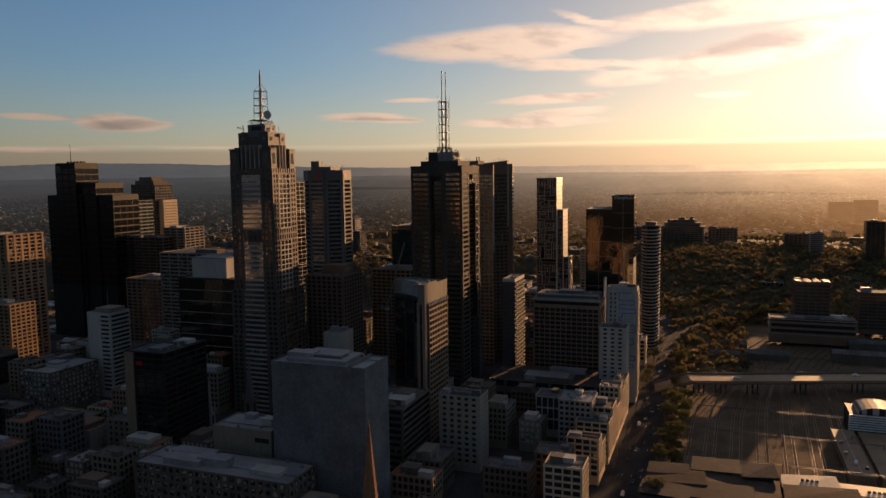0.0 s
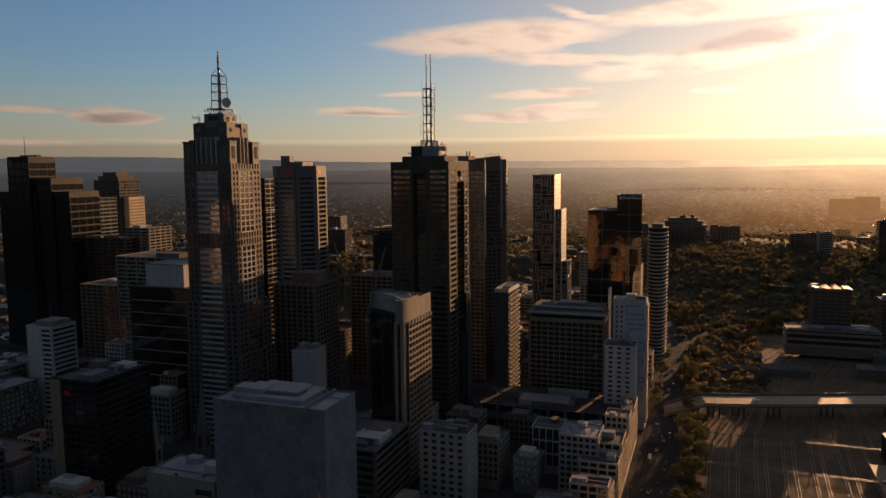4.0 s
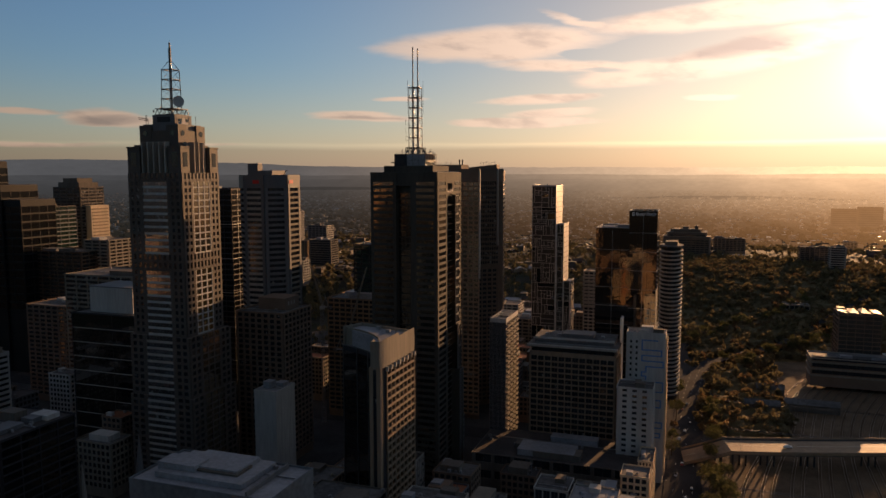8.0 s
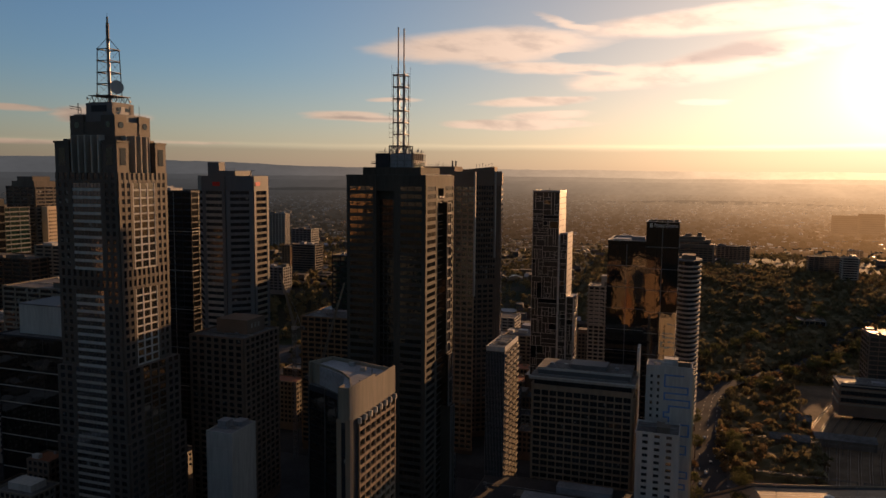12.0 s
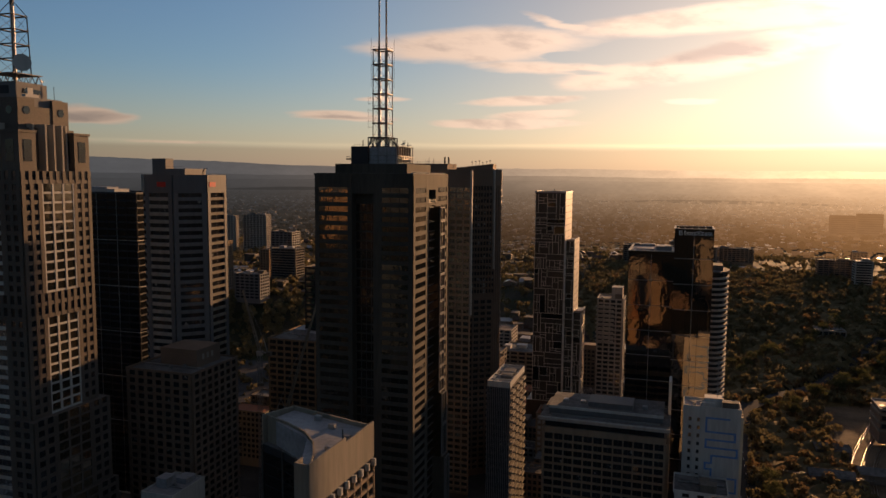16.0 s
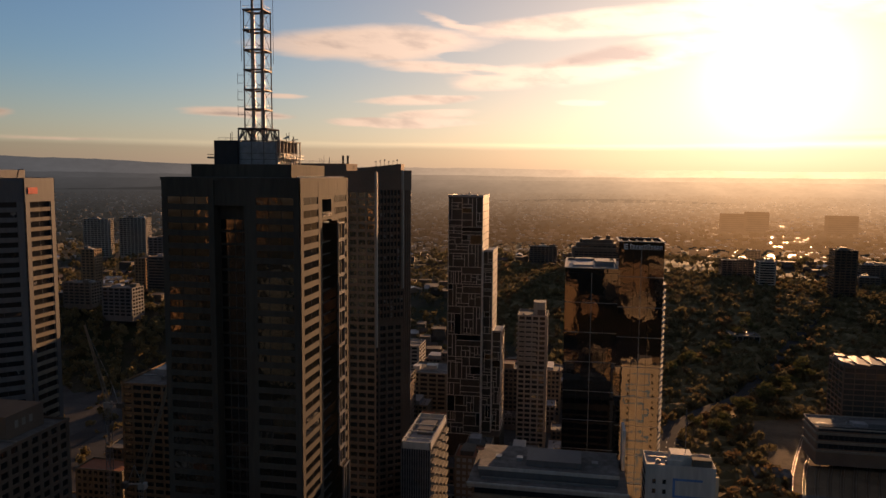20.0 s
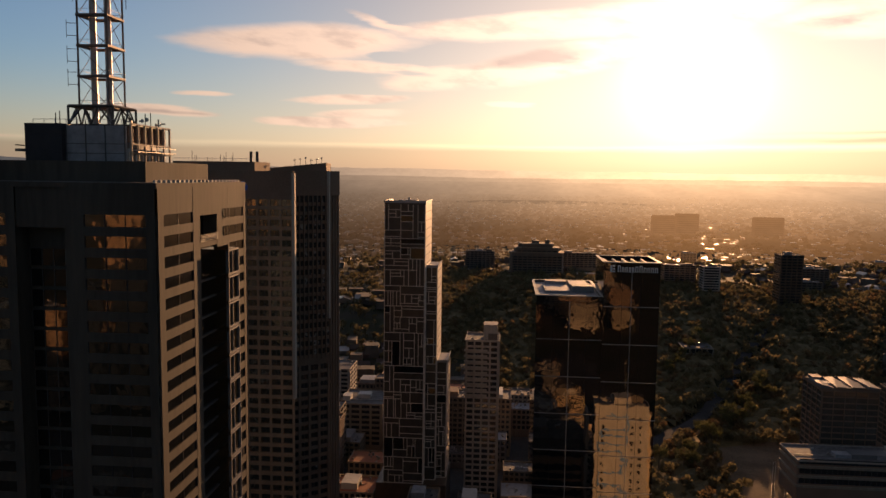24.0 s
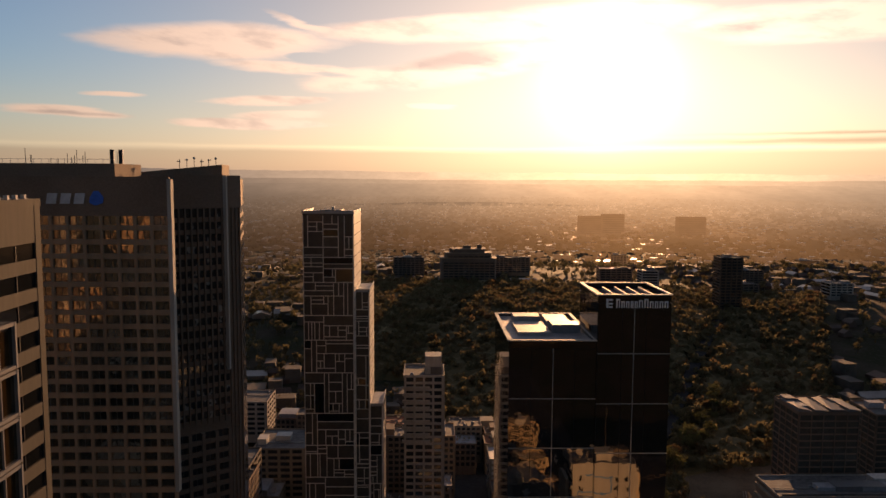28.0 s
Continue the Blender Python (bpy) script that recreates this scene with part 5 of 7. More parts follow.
def ribbed_tower():
    """Small dark tower, upright ribs before and balconies at its side."""
    ob = thing("hotel_tower", -161.0, 603, 0, "small dark ribbed tower with pale side balconies", "tower")
    a, b, H = 5.3, 16.0, 94.8
    part("wall", Geo().box(-a, -b, 0, a, b, H), DARK, ob)
    for i in range(13):
        part("rib", shared_box("rib", 0, -0.5, 0, 0.28, 0, H, GREYRIB), None, ob, m=pose(-a + i * (2 * a - 0.28) / 12, -b, 0))
    for i in range(27):
        z = 3.5 + i * 3.4
        part("window", window_mesh(2 * a - 0.4, 2.2, GLASS, STEELDARK, 5), None, ob, m=pose(-a + 0.2, -b, z))
        for j in range(4):
            part("balcony", shared_box("balcony", 0, 0, 0, 1.3, 5.6, 1.1, CREAM), None, ob, m=pose(a, -b + 1.2 + j * 7.7, z))
        part("window", window_mesh(2 * b - 1, 2.2, GLASS, STEELDARK, 9), None, ob, m=face_matrix(-a, -b, a, b, "e") @ pose(0.5, 0, z))
    for x, y, w, d in ((-a, -b, 2 * a, 0.5), (-a, b - 0.5, 2 * a, 0.5), (-a, -b, 0.5, 2 * b), (a - 0.5, -b, 0.5, 2 * b)):
        part("roof_frame", Geo().box(x, y, H, x + w, y + d, H + 2.6), WHITE, ob)
    for i in range(4):
        part("roof_frame", Geo().box(-a, -b + 4 + i * 7.5, H + 2.2, a, -b + 4.4 + i * 7.5, H + 2.6), WHITE, ob)
    part("roof", Geo().box(-a + 0.6, -b + 0.6, H, a - 0.6, b - 0.6, H + 0.3), ROOFPALE, ob)
    part("plant_room", Geo().box(-2.5, -2, H + 0.3, 3, 10, H + 2.4), GREYPANEL, ob)
    return ob


def mural_block():
    """White block with a blue mural of nested squares."""
    ob = thing("apartment_block", -70, 600, 0, "white apartment block with blue line mural", "apartment block")
    a, b, H = 11.5, 6.5, 92.0
    part("wall", Geo().box(-a, -b, 0, a, b, H), WHITE, ob)
    south, north = face_matrix(-a, -b, a, b, "s"), face_matrix(-a, -b, a, b, "n")
    # street side clad in the brighter stone, coloured as if in the sun
    facade(ob, face_matrix(-a, -b, a, b, "e"), 2 * b, 5, H - 2, 3.3, 3, 1.4, 1.4, SUNLITSTONE, STEELDARK, GLASS, 0.9, True, 1)
    rear(ob, face_matrix(-a, -b, a, b, "w"), 2 * b, 5, H - 2, 3.3, 1.6, GLASS)
    g, u, z, t, rng = Geo(), 18.0, 88.0, 0.8, random.Random(31)
    while z > 24:                               # one line that doubles back and forth down the wall
        v = rng.choice((9.0, 11.5, 14.0, 20.5, 21.5))
        if abs(v - u) < 2:
            continue
        g.box(min(u, v), -0.06, z, max(u, v) + t, 0.02, z + t)
        d = rng.choice((2.6, 3.4, 4.4, 6.0))
        g.box(v, -0.06, z - d + t, v + t, 0.02, z)
        u, z = v, z - d
    mural = g.mesh("mural", BLUEPAINT)
    part("mural", mural, None, ob, "blue line mural", m=south)
    part("mural", mural, None, ob, "blue line mural", m=north @ pose(-0.5, 0, 0))
    for k in range(20):
        for x in (3.0, 6.5, 19.0):
            part("window", window_mesh(1.1, 1.5, GLASS, STEELDARK, 0), None, ob, m=north @ pose(x, 0.02, 20 + k * 3.5))
    for k in range(24):
        for x in (2.2, 5.6):
            part("window", window_mesh(1.2, 1.6, GLASS, STEELDARK, 0), None, ob, m=south @ pose(x, 0.05, 6 + k * 3.5))
    roof_kit(ob, -a, -b, a, b, H, ROOFPALE, WHITE, 4, 1.2, 2)
    part("lift_house", Geo().box(-3, -3, H, 4, 3, H + 4), WHITE, ob)
    part("mast_pole", Geo().cyl(2, -1, H + 4, H + 20, 0.12, 6), STEEL, ob)
    return ob


def round_tower():
    """Tower with rounded, banded balconies."""
    ob = thing("apartment_tower", -64, 786, 0, "rounded tower with pale banded balconies", "apartment tower")
    H, n = 129.0, 20
    r = 9.5
    outline = [(r * 1.0 * math.cos(2 * math.pi * i / n), 17 * math.sin(2 * math.pi * i / n)) for i in range(n)]
    part("wall", Geo().prism([(x * 0.9, y * 0.9) for x, y in outline], 0, H), GLASS, ob)
    slab = Geo().prism(outline, 0, 1.15).mesh("balcony", PALE)
    for i in range(36):
        part("balcony", slab, None, ob, m=pose(0, 0, 4 + i * 3.45))
    part("roof", Geo().prism(outline, H, H + 0.8), ROOF, ob)
    part("plant_room", Geo().box(-5, -8, H + 0.8, 5, 8, H + 4), CONCRETE, ob)
    return ob


def stepped_black():
    """Black stepped tower with a mast."""
    ob = thing("skyscraper", -710, 680, 0, "black glass stepped skyscraper with thin mast", "skyscraper")
    for x0, x1, y0, y1, z in ((-32, 20, -20, 28, 166), (10, 40, -18, 24, 180), (36, 62, -16, 24, 166), (-15, 15, -22, 12, 203)):
        part("wall", Geo().box(x0, y0, 0, x1, y1, z), BLACKCLAD, ob)
        for side in "se":
            w = (x1 - x0) if side == "s" else (y1 - y0)
            facade(ob, face_matrix(x0, y0, x1, y1, side), w, 60, z - 6, 7.6, max(2, int(w / 9)), 0.5, 1.6, BLACKCLAD, STEELDARK, GLASSDIM, 0.25, False, 3)
        part("roof", Geo().box(x0 + 0.5, y0 + 0.5, z, x1 - 0.5, y1 - 0.5, z + 0.6), ROOFDARK, ob)
    part("sign_emblem", Geo().box(-13, -22.3, 193, -8, -22, 200), GREYPANEL, ob)
    part("mast_pole", Geo().cyl(-14, 0, 203, 226, 0.5, 6, 0.2), STEELDARK, ob)
    for i in range(5):
        part("plant_room", Geo().box(-10 + i * 5, -10, 203.6, -7 + i * 5, -4, 205.5), BLACKCLAD, ob)
    return ob


def blank_block(name, x0, y0, x1, y1, z, label, wall, roof, openings=(), panels=(0, 0), seed=1):
    """A nearly windowless block of large wall panels with a raised roof deck."""
    ob = thing(name, (x0 + x1) / 2, (y0 + y1) / 2, 0, label, "block")
    a, b = (x1 - x0) / 2, (y1 - y0) / 2
    part("wall", Geo().box(-a, -b, 0, a, b, z), wall, ob)
    for side in "se":
        w = 2 * a if side == "s" else 2 * b
        m = face_matrix(-a, -b, a, b, side)
        n, k = panels
        n = max(1, round(n * w / (2 * a))) if n else 0
        for i in range(n):
            for j in range(k):
                part("wall_panel", shared_box("wall_panel", 0, -0.14, 0, w / n - 0.06, 0, z / k - 0.06, wall), None, ob, m=m @ pose(i * w / n + 0.03, 0, j * z / k + 0.03))
        for u, v, ww, hh in openings:
            part("opening", Geo().box(u * w, -0.25, v * z, u * w + ww, -0.1, v * z + hh), GLASS, ob, m=m)
    roof_kit(ob, -a - 0.15, -b - 0.15, a + 0.15, b + 0.15, z, roof, wall, seed, 1.0, 2)
    return ob


def crane(x, y, z, base, reach, az, lift):
    """A tower crane with a luffing jib."""
    ob = thing("tower_crane", x, y, base, "steel tower crane with raised lattice jib", "crane", "cranes on the building site")
    h = z - base
    lattice(ob, "crane_mast", 0, 0, 0, h, 2.0, 2.0, max(4, int(h / 4)), 0.14, STEEL)
    part("cab", Geo().box(-1.4, -1.2, h, 1.4, 1.6, h + 2.4), WHITE, ob)
    d = Vector((math.sin(radians(az)) * math.cos(radians(lift)), math.cos(radians(az)) * math.cos(radians(lift)), math.sin(radians(lift))))
    side = Vector((math.cos(radians(az)), -math.sin(radians(az)), 0))
    up = side.cross(d)
    p0 = Vector((0, 0, h + 2))
    n = 14
    for k, o in enumerate((side * 0.8, side * -0.8, up * 1.4)):
        part("chord", Geo().beam(p0 + o, p0 + d * reach + o * 0.3, 0.3), CREAM, ob)
    g = Geo()
    for i in range(n):
        a, b = p0 + d * (reach * i / n), p0 + d * (reach * (i + 1) / n)
        for s, t in ((side * 0.8, up * 1.4), (up * 1.4, side * -0.8), (side * -0.8, side * 0.8)):
            g.beam(a + s * (1 - 0.7 * i / n), b + t * (1 - 0.7 * (i + 1) / n), 0.18)
    part("lacing", g, CREAM, ob, kind="stuff")
    back = Vector((-math.sin(radians(az)), -math.cos(radians(az)), 0))
    part("counter_jib", Geo().beam(p0, p0 + back * 7, 0.5), STEEL, ob)
    part("counterweight", Geo().box(-1.2, -1.2, 0, 1.2, 1.2, 2.2), CONCRETE, ob, m=Matrix.Translation(p0 + back * 7 - Vector((0, 0, 1.4))))
    part("a_frame", Geo().beam(p0, p0 + back * 3 + Vector((0, 0, 8)), 0.2).beam(p0 + back * 6, p0 + back * 3 + Vector((0, 0, 8)), 0.2), STEEL, ob)
    part("tie", Geo().beam(p0 + back * 3 + Vector((0, 0, 8)), p0 + d * reach * 0.95, 0.07), STEEL, ob)
    return ob


curved_block()
grid_block()
ribbed_tower()
mural_block()
round_tower()
stepped_black()
crane(-309, 627, 88, 0, 36, -80, 71)
crane(-280, 606, 62, 0, 62, 78, 74)

B = building
# behind and beside the granite tower
night = B("office_tower", -441, 607, -373, 642, 178, "black-green glass office tower", "office tower", DARK, GLASSDIM, 4.0, (10, 5), 0.2, 0.9, seed=3, singly=False, depth=0.25, mullions=2)
for k in range(1, 6):                           # bright joint lines of the black tower
    part("joint_bar", Geo().box(-34.3, -17.9, 178 - k * 26, 34.4, -17.75, 178.35 - k * 26).box(34.25, -17.75, 178 - k * 26, 34.4, 17.5, 178.35 - k * 26), STEEL, night)
for x in (-20.4, -6.8, 6.8, 20.4):
    part("joint_bar", Geo().box(x, -17.88, 6, x + 0.25, -17.75, 178), STEEL, night)
for y in (-10, -2, 6, 14):
    part("joint_bar", Geo().box(34.25, y, 6, 34.38, y + 0.25, 178), STEEL, night)
B("office_tower", -701, 706, -657, 738, 157.5, "green-tinted glass office slab", "office tower", DARK, GLASSGREEN, 4.2, (3, 3), 0.4, 1.3, seed=4, spandrel=GREYPANEL, singly=False)
flats = B("apartment_tower", -712, 762, -675, 795, 176, "grey apartment tower with stepped top and sunlit side wing", "apartment tower", CONCRETE, GLASS, 3.5, (4, 3), 1.0, 1.5, seed=5, singly=False, plant=0)
part("upper_storey", Geo().box(-14, -14, 176, 15, 13, 182).box(-10, -11, 182, 10, 10, 186.5), CONCRETE, flats)
part("side_wing", Geo().box(18.9, -10, 0, 26, 16, 157), SUNLITSTONE, flats)
for i in range(20):
    part("balcony", shared_box("balcony", 0, 0, 0, 0.9, 22, 1.2, TAN), None, flats, m=pose(26, -8, 84 + i * 3.6))
# ochre all over, standing for orange sun on its east face
B("office_tower", -702, 530, -654, 573, 130, "stone office tower coloured sunlit ochre, with pale window columns", "office tower", mat("sunlit_ochre_stone", (0.32, 0.20, 0.115), 0.8, streak=True), GLASS, 3.7, (6, 5), 2.4, 1.3, seed=6, singly=False)
B("office_block", -652, 496, -614, 524, 68, "brown brick office block with sunlit side wall", "office block", COPPER, GLASS, 3.6, (6, 5), 1.6, 1.5, seed=73, singly=False)
hall = blank_block("exhibition_hall", -648, 452, -594, 486, 30, "low hall with pale wall and black glass side", CREAM, ROOFDARK, (), (5, 2), 72)
part("black_glazing", Geo().box(27.2, -16, 4, 27.45, 16, 28), GLASSBLACK, hall)
B("office_block", -561, 449, -540, 468, 30, "ochre block with stepped roof beside the hall", "office block", TAN, GLASS, 3.6, (4, 4), 1.8, 1.6, seed=74, singly=False)
B("office_block", -510, 417, -478, 464, 35, "grey stone office block with a regular window grid", "office block", CONCRETE, GLASSLIT, 3.7, (7, 12), 1.5, 1.6, seed=71, singly=False, roof=ROOFPALE, plant=3)
B("city_building", -379, 372, -358, 396, 24, "pale rendered building with blank side walls", "building", CREAM, GLASS, 3.7, (4, 4), 2.6, 1.8, seed=75, singly=False, plant=2)
B("office_tower", -654, 680, -594, 715, 116, "dark office block with mixed roofline", "office block", BRONZE, GLASS, 3.7, (6, 4), 0.9, 1.3, seed=7, singly=False)
B("apartment_tower", -610, 700, -580, 735, 126, "pale stepped apartment tower", "apartment tower", CREAM, GLASS, 3.3, (3, 4), 1.6, 1.5, seed=8, singly=False)
B("office_block", -574, 600, -526, 640, 81, "brown brick mid-rise office block", "office block", BROWN, GLASS, 3.6, (7, 5), 1.4, 1.5, seed=9, singly=False)
B("office_block", -520, 590, -430, 640, 110, "pale mid-rise block with lit roof edge", "office block", CREAM, GLASS, 3.6, (8, 5), 1.0, 1.4, seed=10, singly=False)
B("office_block", -429, 508, -363, 548, 99, "navy glass office block with pale floor bands", "office block", DARK, GLASSBLACK, 9.0, (1, 1), 0.4, 0.45, seed=11, spandrel=PALE, plant=0)
roof_house = thing("lift_house", -403, 530, 99.3, "white roof plant block on the navy building", "plant room")
part("wall", Geo().box(-18, -14, 0, 17, 12, 16.5), WHITE, roof_house)
part("coping", Geo().box(-18.4, -14.4, 16.5, 17.4, 12.4, 17.1), GREYPANEL, roof_house)
white = B("office_block", -498, 475, -474, 497, 70, "white office block with dark window bands", "office block", WHITE, GLASS, 3.6, (1, 1), 1.0, 1.9, seed=12, parapet=2.5)
part("stair_wall", Geo().box(-10.6, -11.6, 0, 2.5, -11.2, 71), WHITE, white)
part("upper_storey", Geo().box(-7, -7, 70.3, 9.5, 9, 75.5), CREAM, white)
part("mast_pole", Geo().cyl(0, 0, 75.5, 90, 0.15, 6), STEEL, white)
dark = B("office_block", -352, 364, -322, 404, 74, "dark brown office block with blank gold end bay", "office block", DARK, GLASSBLACK, 3.8, (4, 4), 0.4, 0.8, seed=13, mullions=3, roof=ROOFDARK, plant=4, singly=False)
part("end_bay", Geo().box(-15.6, -20.8, 0, -8.5, -20.2, 74), TAN, dark)
part("sign", Geo().box(-6.0, -20.9, 66, -1.5, -20.5, 68.5), REDSIGN, dark)
# before and beside the octagonal tower
stepped = B("office_tower", -325, 541, -290, 576, 100, "brown brick tower with stepped top", "office tower", BROWN, GLASS, 3.6, (7, 7), 1.6, 1.3, seed=14, plant=3, singly=False)
part("lift_house", Geo().box(-8, -6, 100.3, 12, 12, 108.5), BROWN, stepped)
for i in range(3):
    part("roof_window", Geo().box(11.95, -2 + i * 3.4, 103.4, 12.06, -0.4 + i * 3.4, 106), PALE, stepped)
B("office_block", -314, 645, -268, 685, 93, "ochre office block with deep window grid", "office block", COPPER, GLASS, 3.6, (9, 7), 0.9, 1.4, seed=15, singly=False)
B("office_block", -302, 668, -262, 720, 133, "dark green glass office slab", "office block", DARK, GLASSGREEN, 3.8, (6, 6), 0.6, 1.0, seed=16, singly=False)
flats = B("apartment_tower", -144, 830, -125, 852, 98, "grey apartment tower with side balconies", "apartment tower", PALE, GLASS, 3.3, (4, 4), 1.0, 1.2, seed=17, singly=False, plant=1)
part("lift_house", Geo().box(0.5, -6, 98, 8.5, 4, 107), PALE, flats)
for i in range(9):
    part("balcony", Geo().box(-10.4, -12.2, 66 + i * 3.3, 3.0, -10.9, 67.1 + i * 3.3), PALE, flats)
cube = blank_block("warehouse", -221, 330, -166, 358, 85, "blank grey block with pale blue-grey flat roof", BLUEGREY, ROOFPALE, (), (9, 6), 19)
part("roof_deck", Geo().box(-21, -9, 85.3, 14, 12, 87.2), ROOFPALE, cube)
part("roof_step", Geo().box(-14, -3, 87.2, 8, 11, 88.6), ROOFPALE, cube)
part("roof_wall", Geo().box(18, -13, 85.3, 18.6, 13, 87.0), GREYPANEL, cube)
blank_block("lift_tower", -290, 507, -275, 528, 60, "blank white lift tower block", WHITE, ROOFPALE, (), (3, 8), 20)

# towers to the west, behind the start of the flight: they show mirrored in the dark glass
for x0, y0, x1, y1, z, wall, label in ((-235, -120, -212, -85, 96, TAN, "tan office tower to the west"), (-60, -200, -40, -165, 88, PALE, "pale stone office tower to the west"), (-124, 60, -106, 85, 58, TAN, "tan stone office block to the west"),
                                       (-275, 80, -255, 110, 80, CONCRETE, "grey concrete office block to the west"),
                                       (-500, -70, -452, -20, 168, TAN, "tall tan office tower to the west"), (-590, 40, -560, 80, 150, SUNLITSTONE, "tall cream office tower to the west"), (-640, 120, -610, 150, 120, TAN, "tan stone office tower to the west"),
                                       (-690, -40, -655, 0, 140, SUNLITSTONE, "tall cream stone office tower to the west"), (-610, 220, -585, 245, 64, SUNLITSTONE, "low cream stone office block to the west"), (-425, -190, -395, -150, 178, TAN, "tall tan stone tower to the west")):
    B("office_tower", x0, y0, x1, y1, z, label, "office tower", wall, GLASS, 3.8, (6, 5), 1.5, 1.8, seed=int(z + x0), singly=False, sides="n", plant=1, depth=0.3)

# unseen row, added where the brown tower's windows would mirror sunlit stone
rng = random.Random(89)
for i in range(9):
    x, y = -610 + i * 37 + rng.uniform(-4, 4), 84 + rng.uniform(-16, 22)
    B("office_block", x, y, x + rng.uniform(20, 30), y + 22, rng.uniform(44, 112), "cream stone office block in the west row", "office block", rng.choice((SUNLITSTONE, SUNLITSTONE, TAN)), GLASS, 3.8, (6, 5), 1.5, 1.8, seed=600 + i, singly=False, sides="n", plant=1, depth=0.3,
      group="office blocks to the west")
# unseen low blocks, added for the black glass to mirror
rng = random.Random(88)
for i in range(34):
    x, y = -290 + (i % 6) * 62 + rng.uniform(-8, 8), -420 + (i // 6) * 92 + rng.uniform(-14, 14)
    wall, tone = rng.choice(((TAN, "tan stone"), (CREAM, "cream rendered"), (BROWN, "brown brick"), (PALE, "pale stone")))
    if -330 < x < -190 and y > -140 or -130 < x < -60 and (y < -140 or y > 20):
        continue
    B("city_building", x, y, x + rng.uniform(20, 42), y + rng.uniform(18, 30), rng.choice((18, 24, 30, 38, 50)), "%s low city building to the west" % tone, "building", wall, GLASS, 3.7, (6, 5), 1.2, 1.6, seed=i, singly=False, sides="n", plant=0, depth=0.3,
      group="low buildings of the inner city")


# ---------------------------------------------------------------- low city
def spire(x, y, base, z, w, label, material, roof):
    """A church tower with a steep spire and corner pinnacles."""
    ob = thing("church_tower", x, y, 0, label, "church")
    h = w / 2
    part("tower", Geo().box(-h, -h, 0, h, h, base), material, ob)
    part("spire", Geo().prism([(h * 0.95 * math.cos(math.pi * (i + 0.5) / 4), h * 0.95 * math.sin(math.pi * (i + 0.5) / 4)) for i in range(8)], base, z, [(0.12 * math.cos(math.pi * (i + 0.5) / 4), 0.12 * math.sin(math.pi * (i + 0.5) / 4)) for i in range(8)]), roof, ob)
    for sx, sy in ((1, 1), (1, -1), (-1, 1), (-1, -1)):
        part("pinnacle", Geo().box(sx * h - 0.6, sy * h - 0.6, base, sx * h + 0.6, sy * h + 0.6, base + 2.5), material, ob)
        part("pinnacle_tip", Geo().prism([(sx * h - 0.6, sy * h - 0.6), (sx * h + 0.6, sy * h - 0.6), (sx * h + 0.6, sy * h + 0.6), (sx * h - 0.6, sy * h + 0.6)], base + 2.5, base + 7, [(sx * h, sy * h)] * 4), roof, ob)
    for m in (face_matrix(-h, -h, h, h, "s"), face_matrix(-h, -h, h, h, "e")):
        part("louvre", Geo().box(h - 1.0, -0.15, base - 9, h + 1.0, 0.0, base - 2), DARK, ob, m=m)
    part("finial", Geo().cyl(0, 0, z - 0.2, z + 3, 0.1, 5).box(-0.7, -0.08, z + 1.7, 0.7, 0.08, z + 1.9), STEELDARK, ob)
    return ob


TAKEN = []


def claim(x0, y0, x1, y1, gap=3.0):
    for a, b, c, d in TAKEN:
        if x0 < c + gap and x1 > a - gap and y0 < d + gap and y1 > b - gap:
            return False
    TAKEN.append((x0, y0, x1, y1))
    return True


for o in list(scene.objects):                   # ground plans of what stands so far
    if o.parent is None and o.children and not o.get("kind"):
        xs, ys = [], []
        for c in o.children:
            if c.type == "MESH" and c.name.startswith("wall"):
                for v in c.data.vertices:
                    p = o.matrix_basis @ c.matrix_basis @ v.co
                    xs.append(p.x), ys.append(p.y)
        if xs:
            TAKEN.append((min(xs), min(ys), max(xs), max(ys)))

spire(-131.5, 264, 40, 84, 9, "brown stone cathedral spire", mat("brown_sandstone", (0.24, 0.16, 0.10), 0.85), mat("brown_spire_stone", (0.22, 0.11, 0.06), 0.85))
spire(-302, 424, 30, 60, 6.5, "grey stone church spire among offices", CONCRETE, GREYPANEL)
spire(-327, 412, 22, 47, 5, "small pale church spire", PALE, PALE)
TAKEN += [(-140, 240, -100, 274), (-312, 410, -290, 432), (-335, 405, -320, 420)]

B("office_block", -288, 300, -194, 326, 33, "long grey heritage office block with pale roof rooms", "office block", CONCRETE, GLASSLIT, 3.9, (22, 6), 1.5, 1.6, seed=31, singly=False, roof=ROOFPALE, plant=5)
blank_block("office_block", -264, 335, -226, 358, 44, "plain pale green-grey block with small sign", CREAM, ROOFPALE, ((0.72, 0.86, 9.0, 2.6),), (4, 4), 32)
B("city_building", -452, 366, -412, 402, 16, "mustard yellow low building with flat roof", "building", MUSTARD, GLASS, 3.7, (9, 6), 1.4, 1.7, seed=39, singly=False, plant=3)
B("office_block", -206, 392, -173, 436, 44, "dark terraced office block with roof plant", "office block", CONCRETE, GLASS, 3.8, (1, 1), 0.8, 1.6, seed=33, plant=5)
B("apartment_block", -160, 420, -134, 437, 47, "pale apartment block with square windows", "apartment block", PALE, GLASS, 3.4, (5, 4), 2.2, 1.7, seed=34, plant=4)
B("office_block", -117, 497, -100, 515, 28, "grey office block with tall framed windows", "office block", WHITE, GLASSBLUE, 9.0, (4, 2), 0.6, 1.0, seed=35, plant=2)
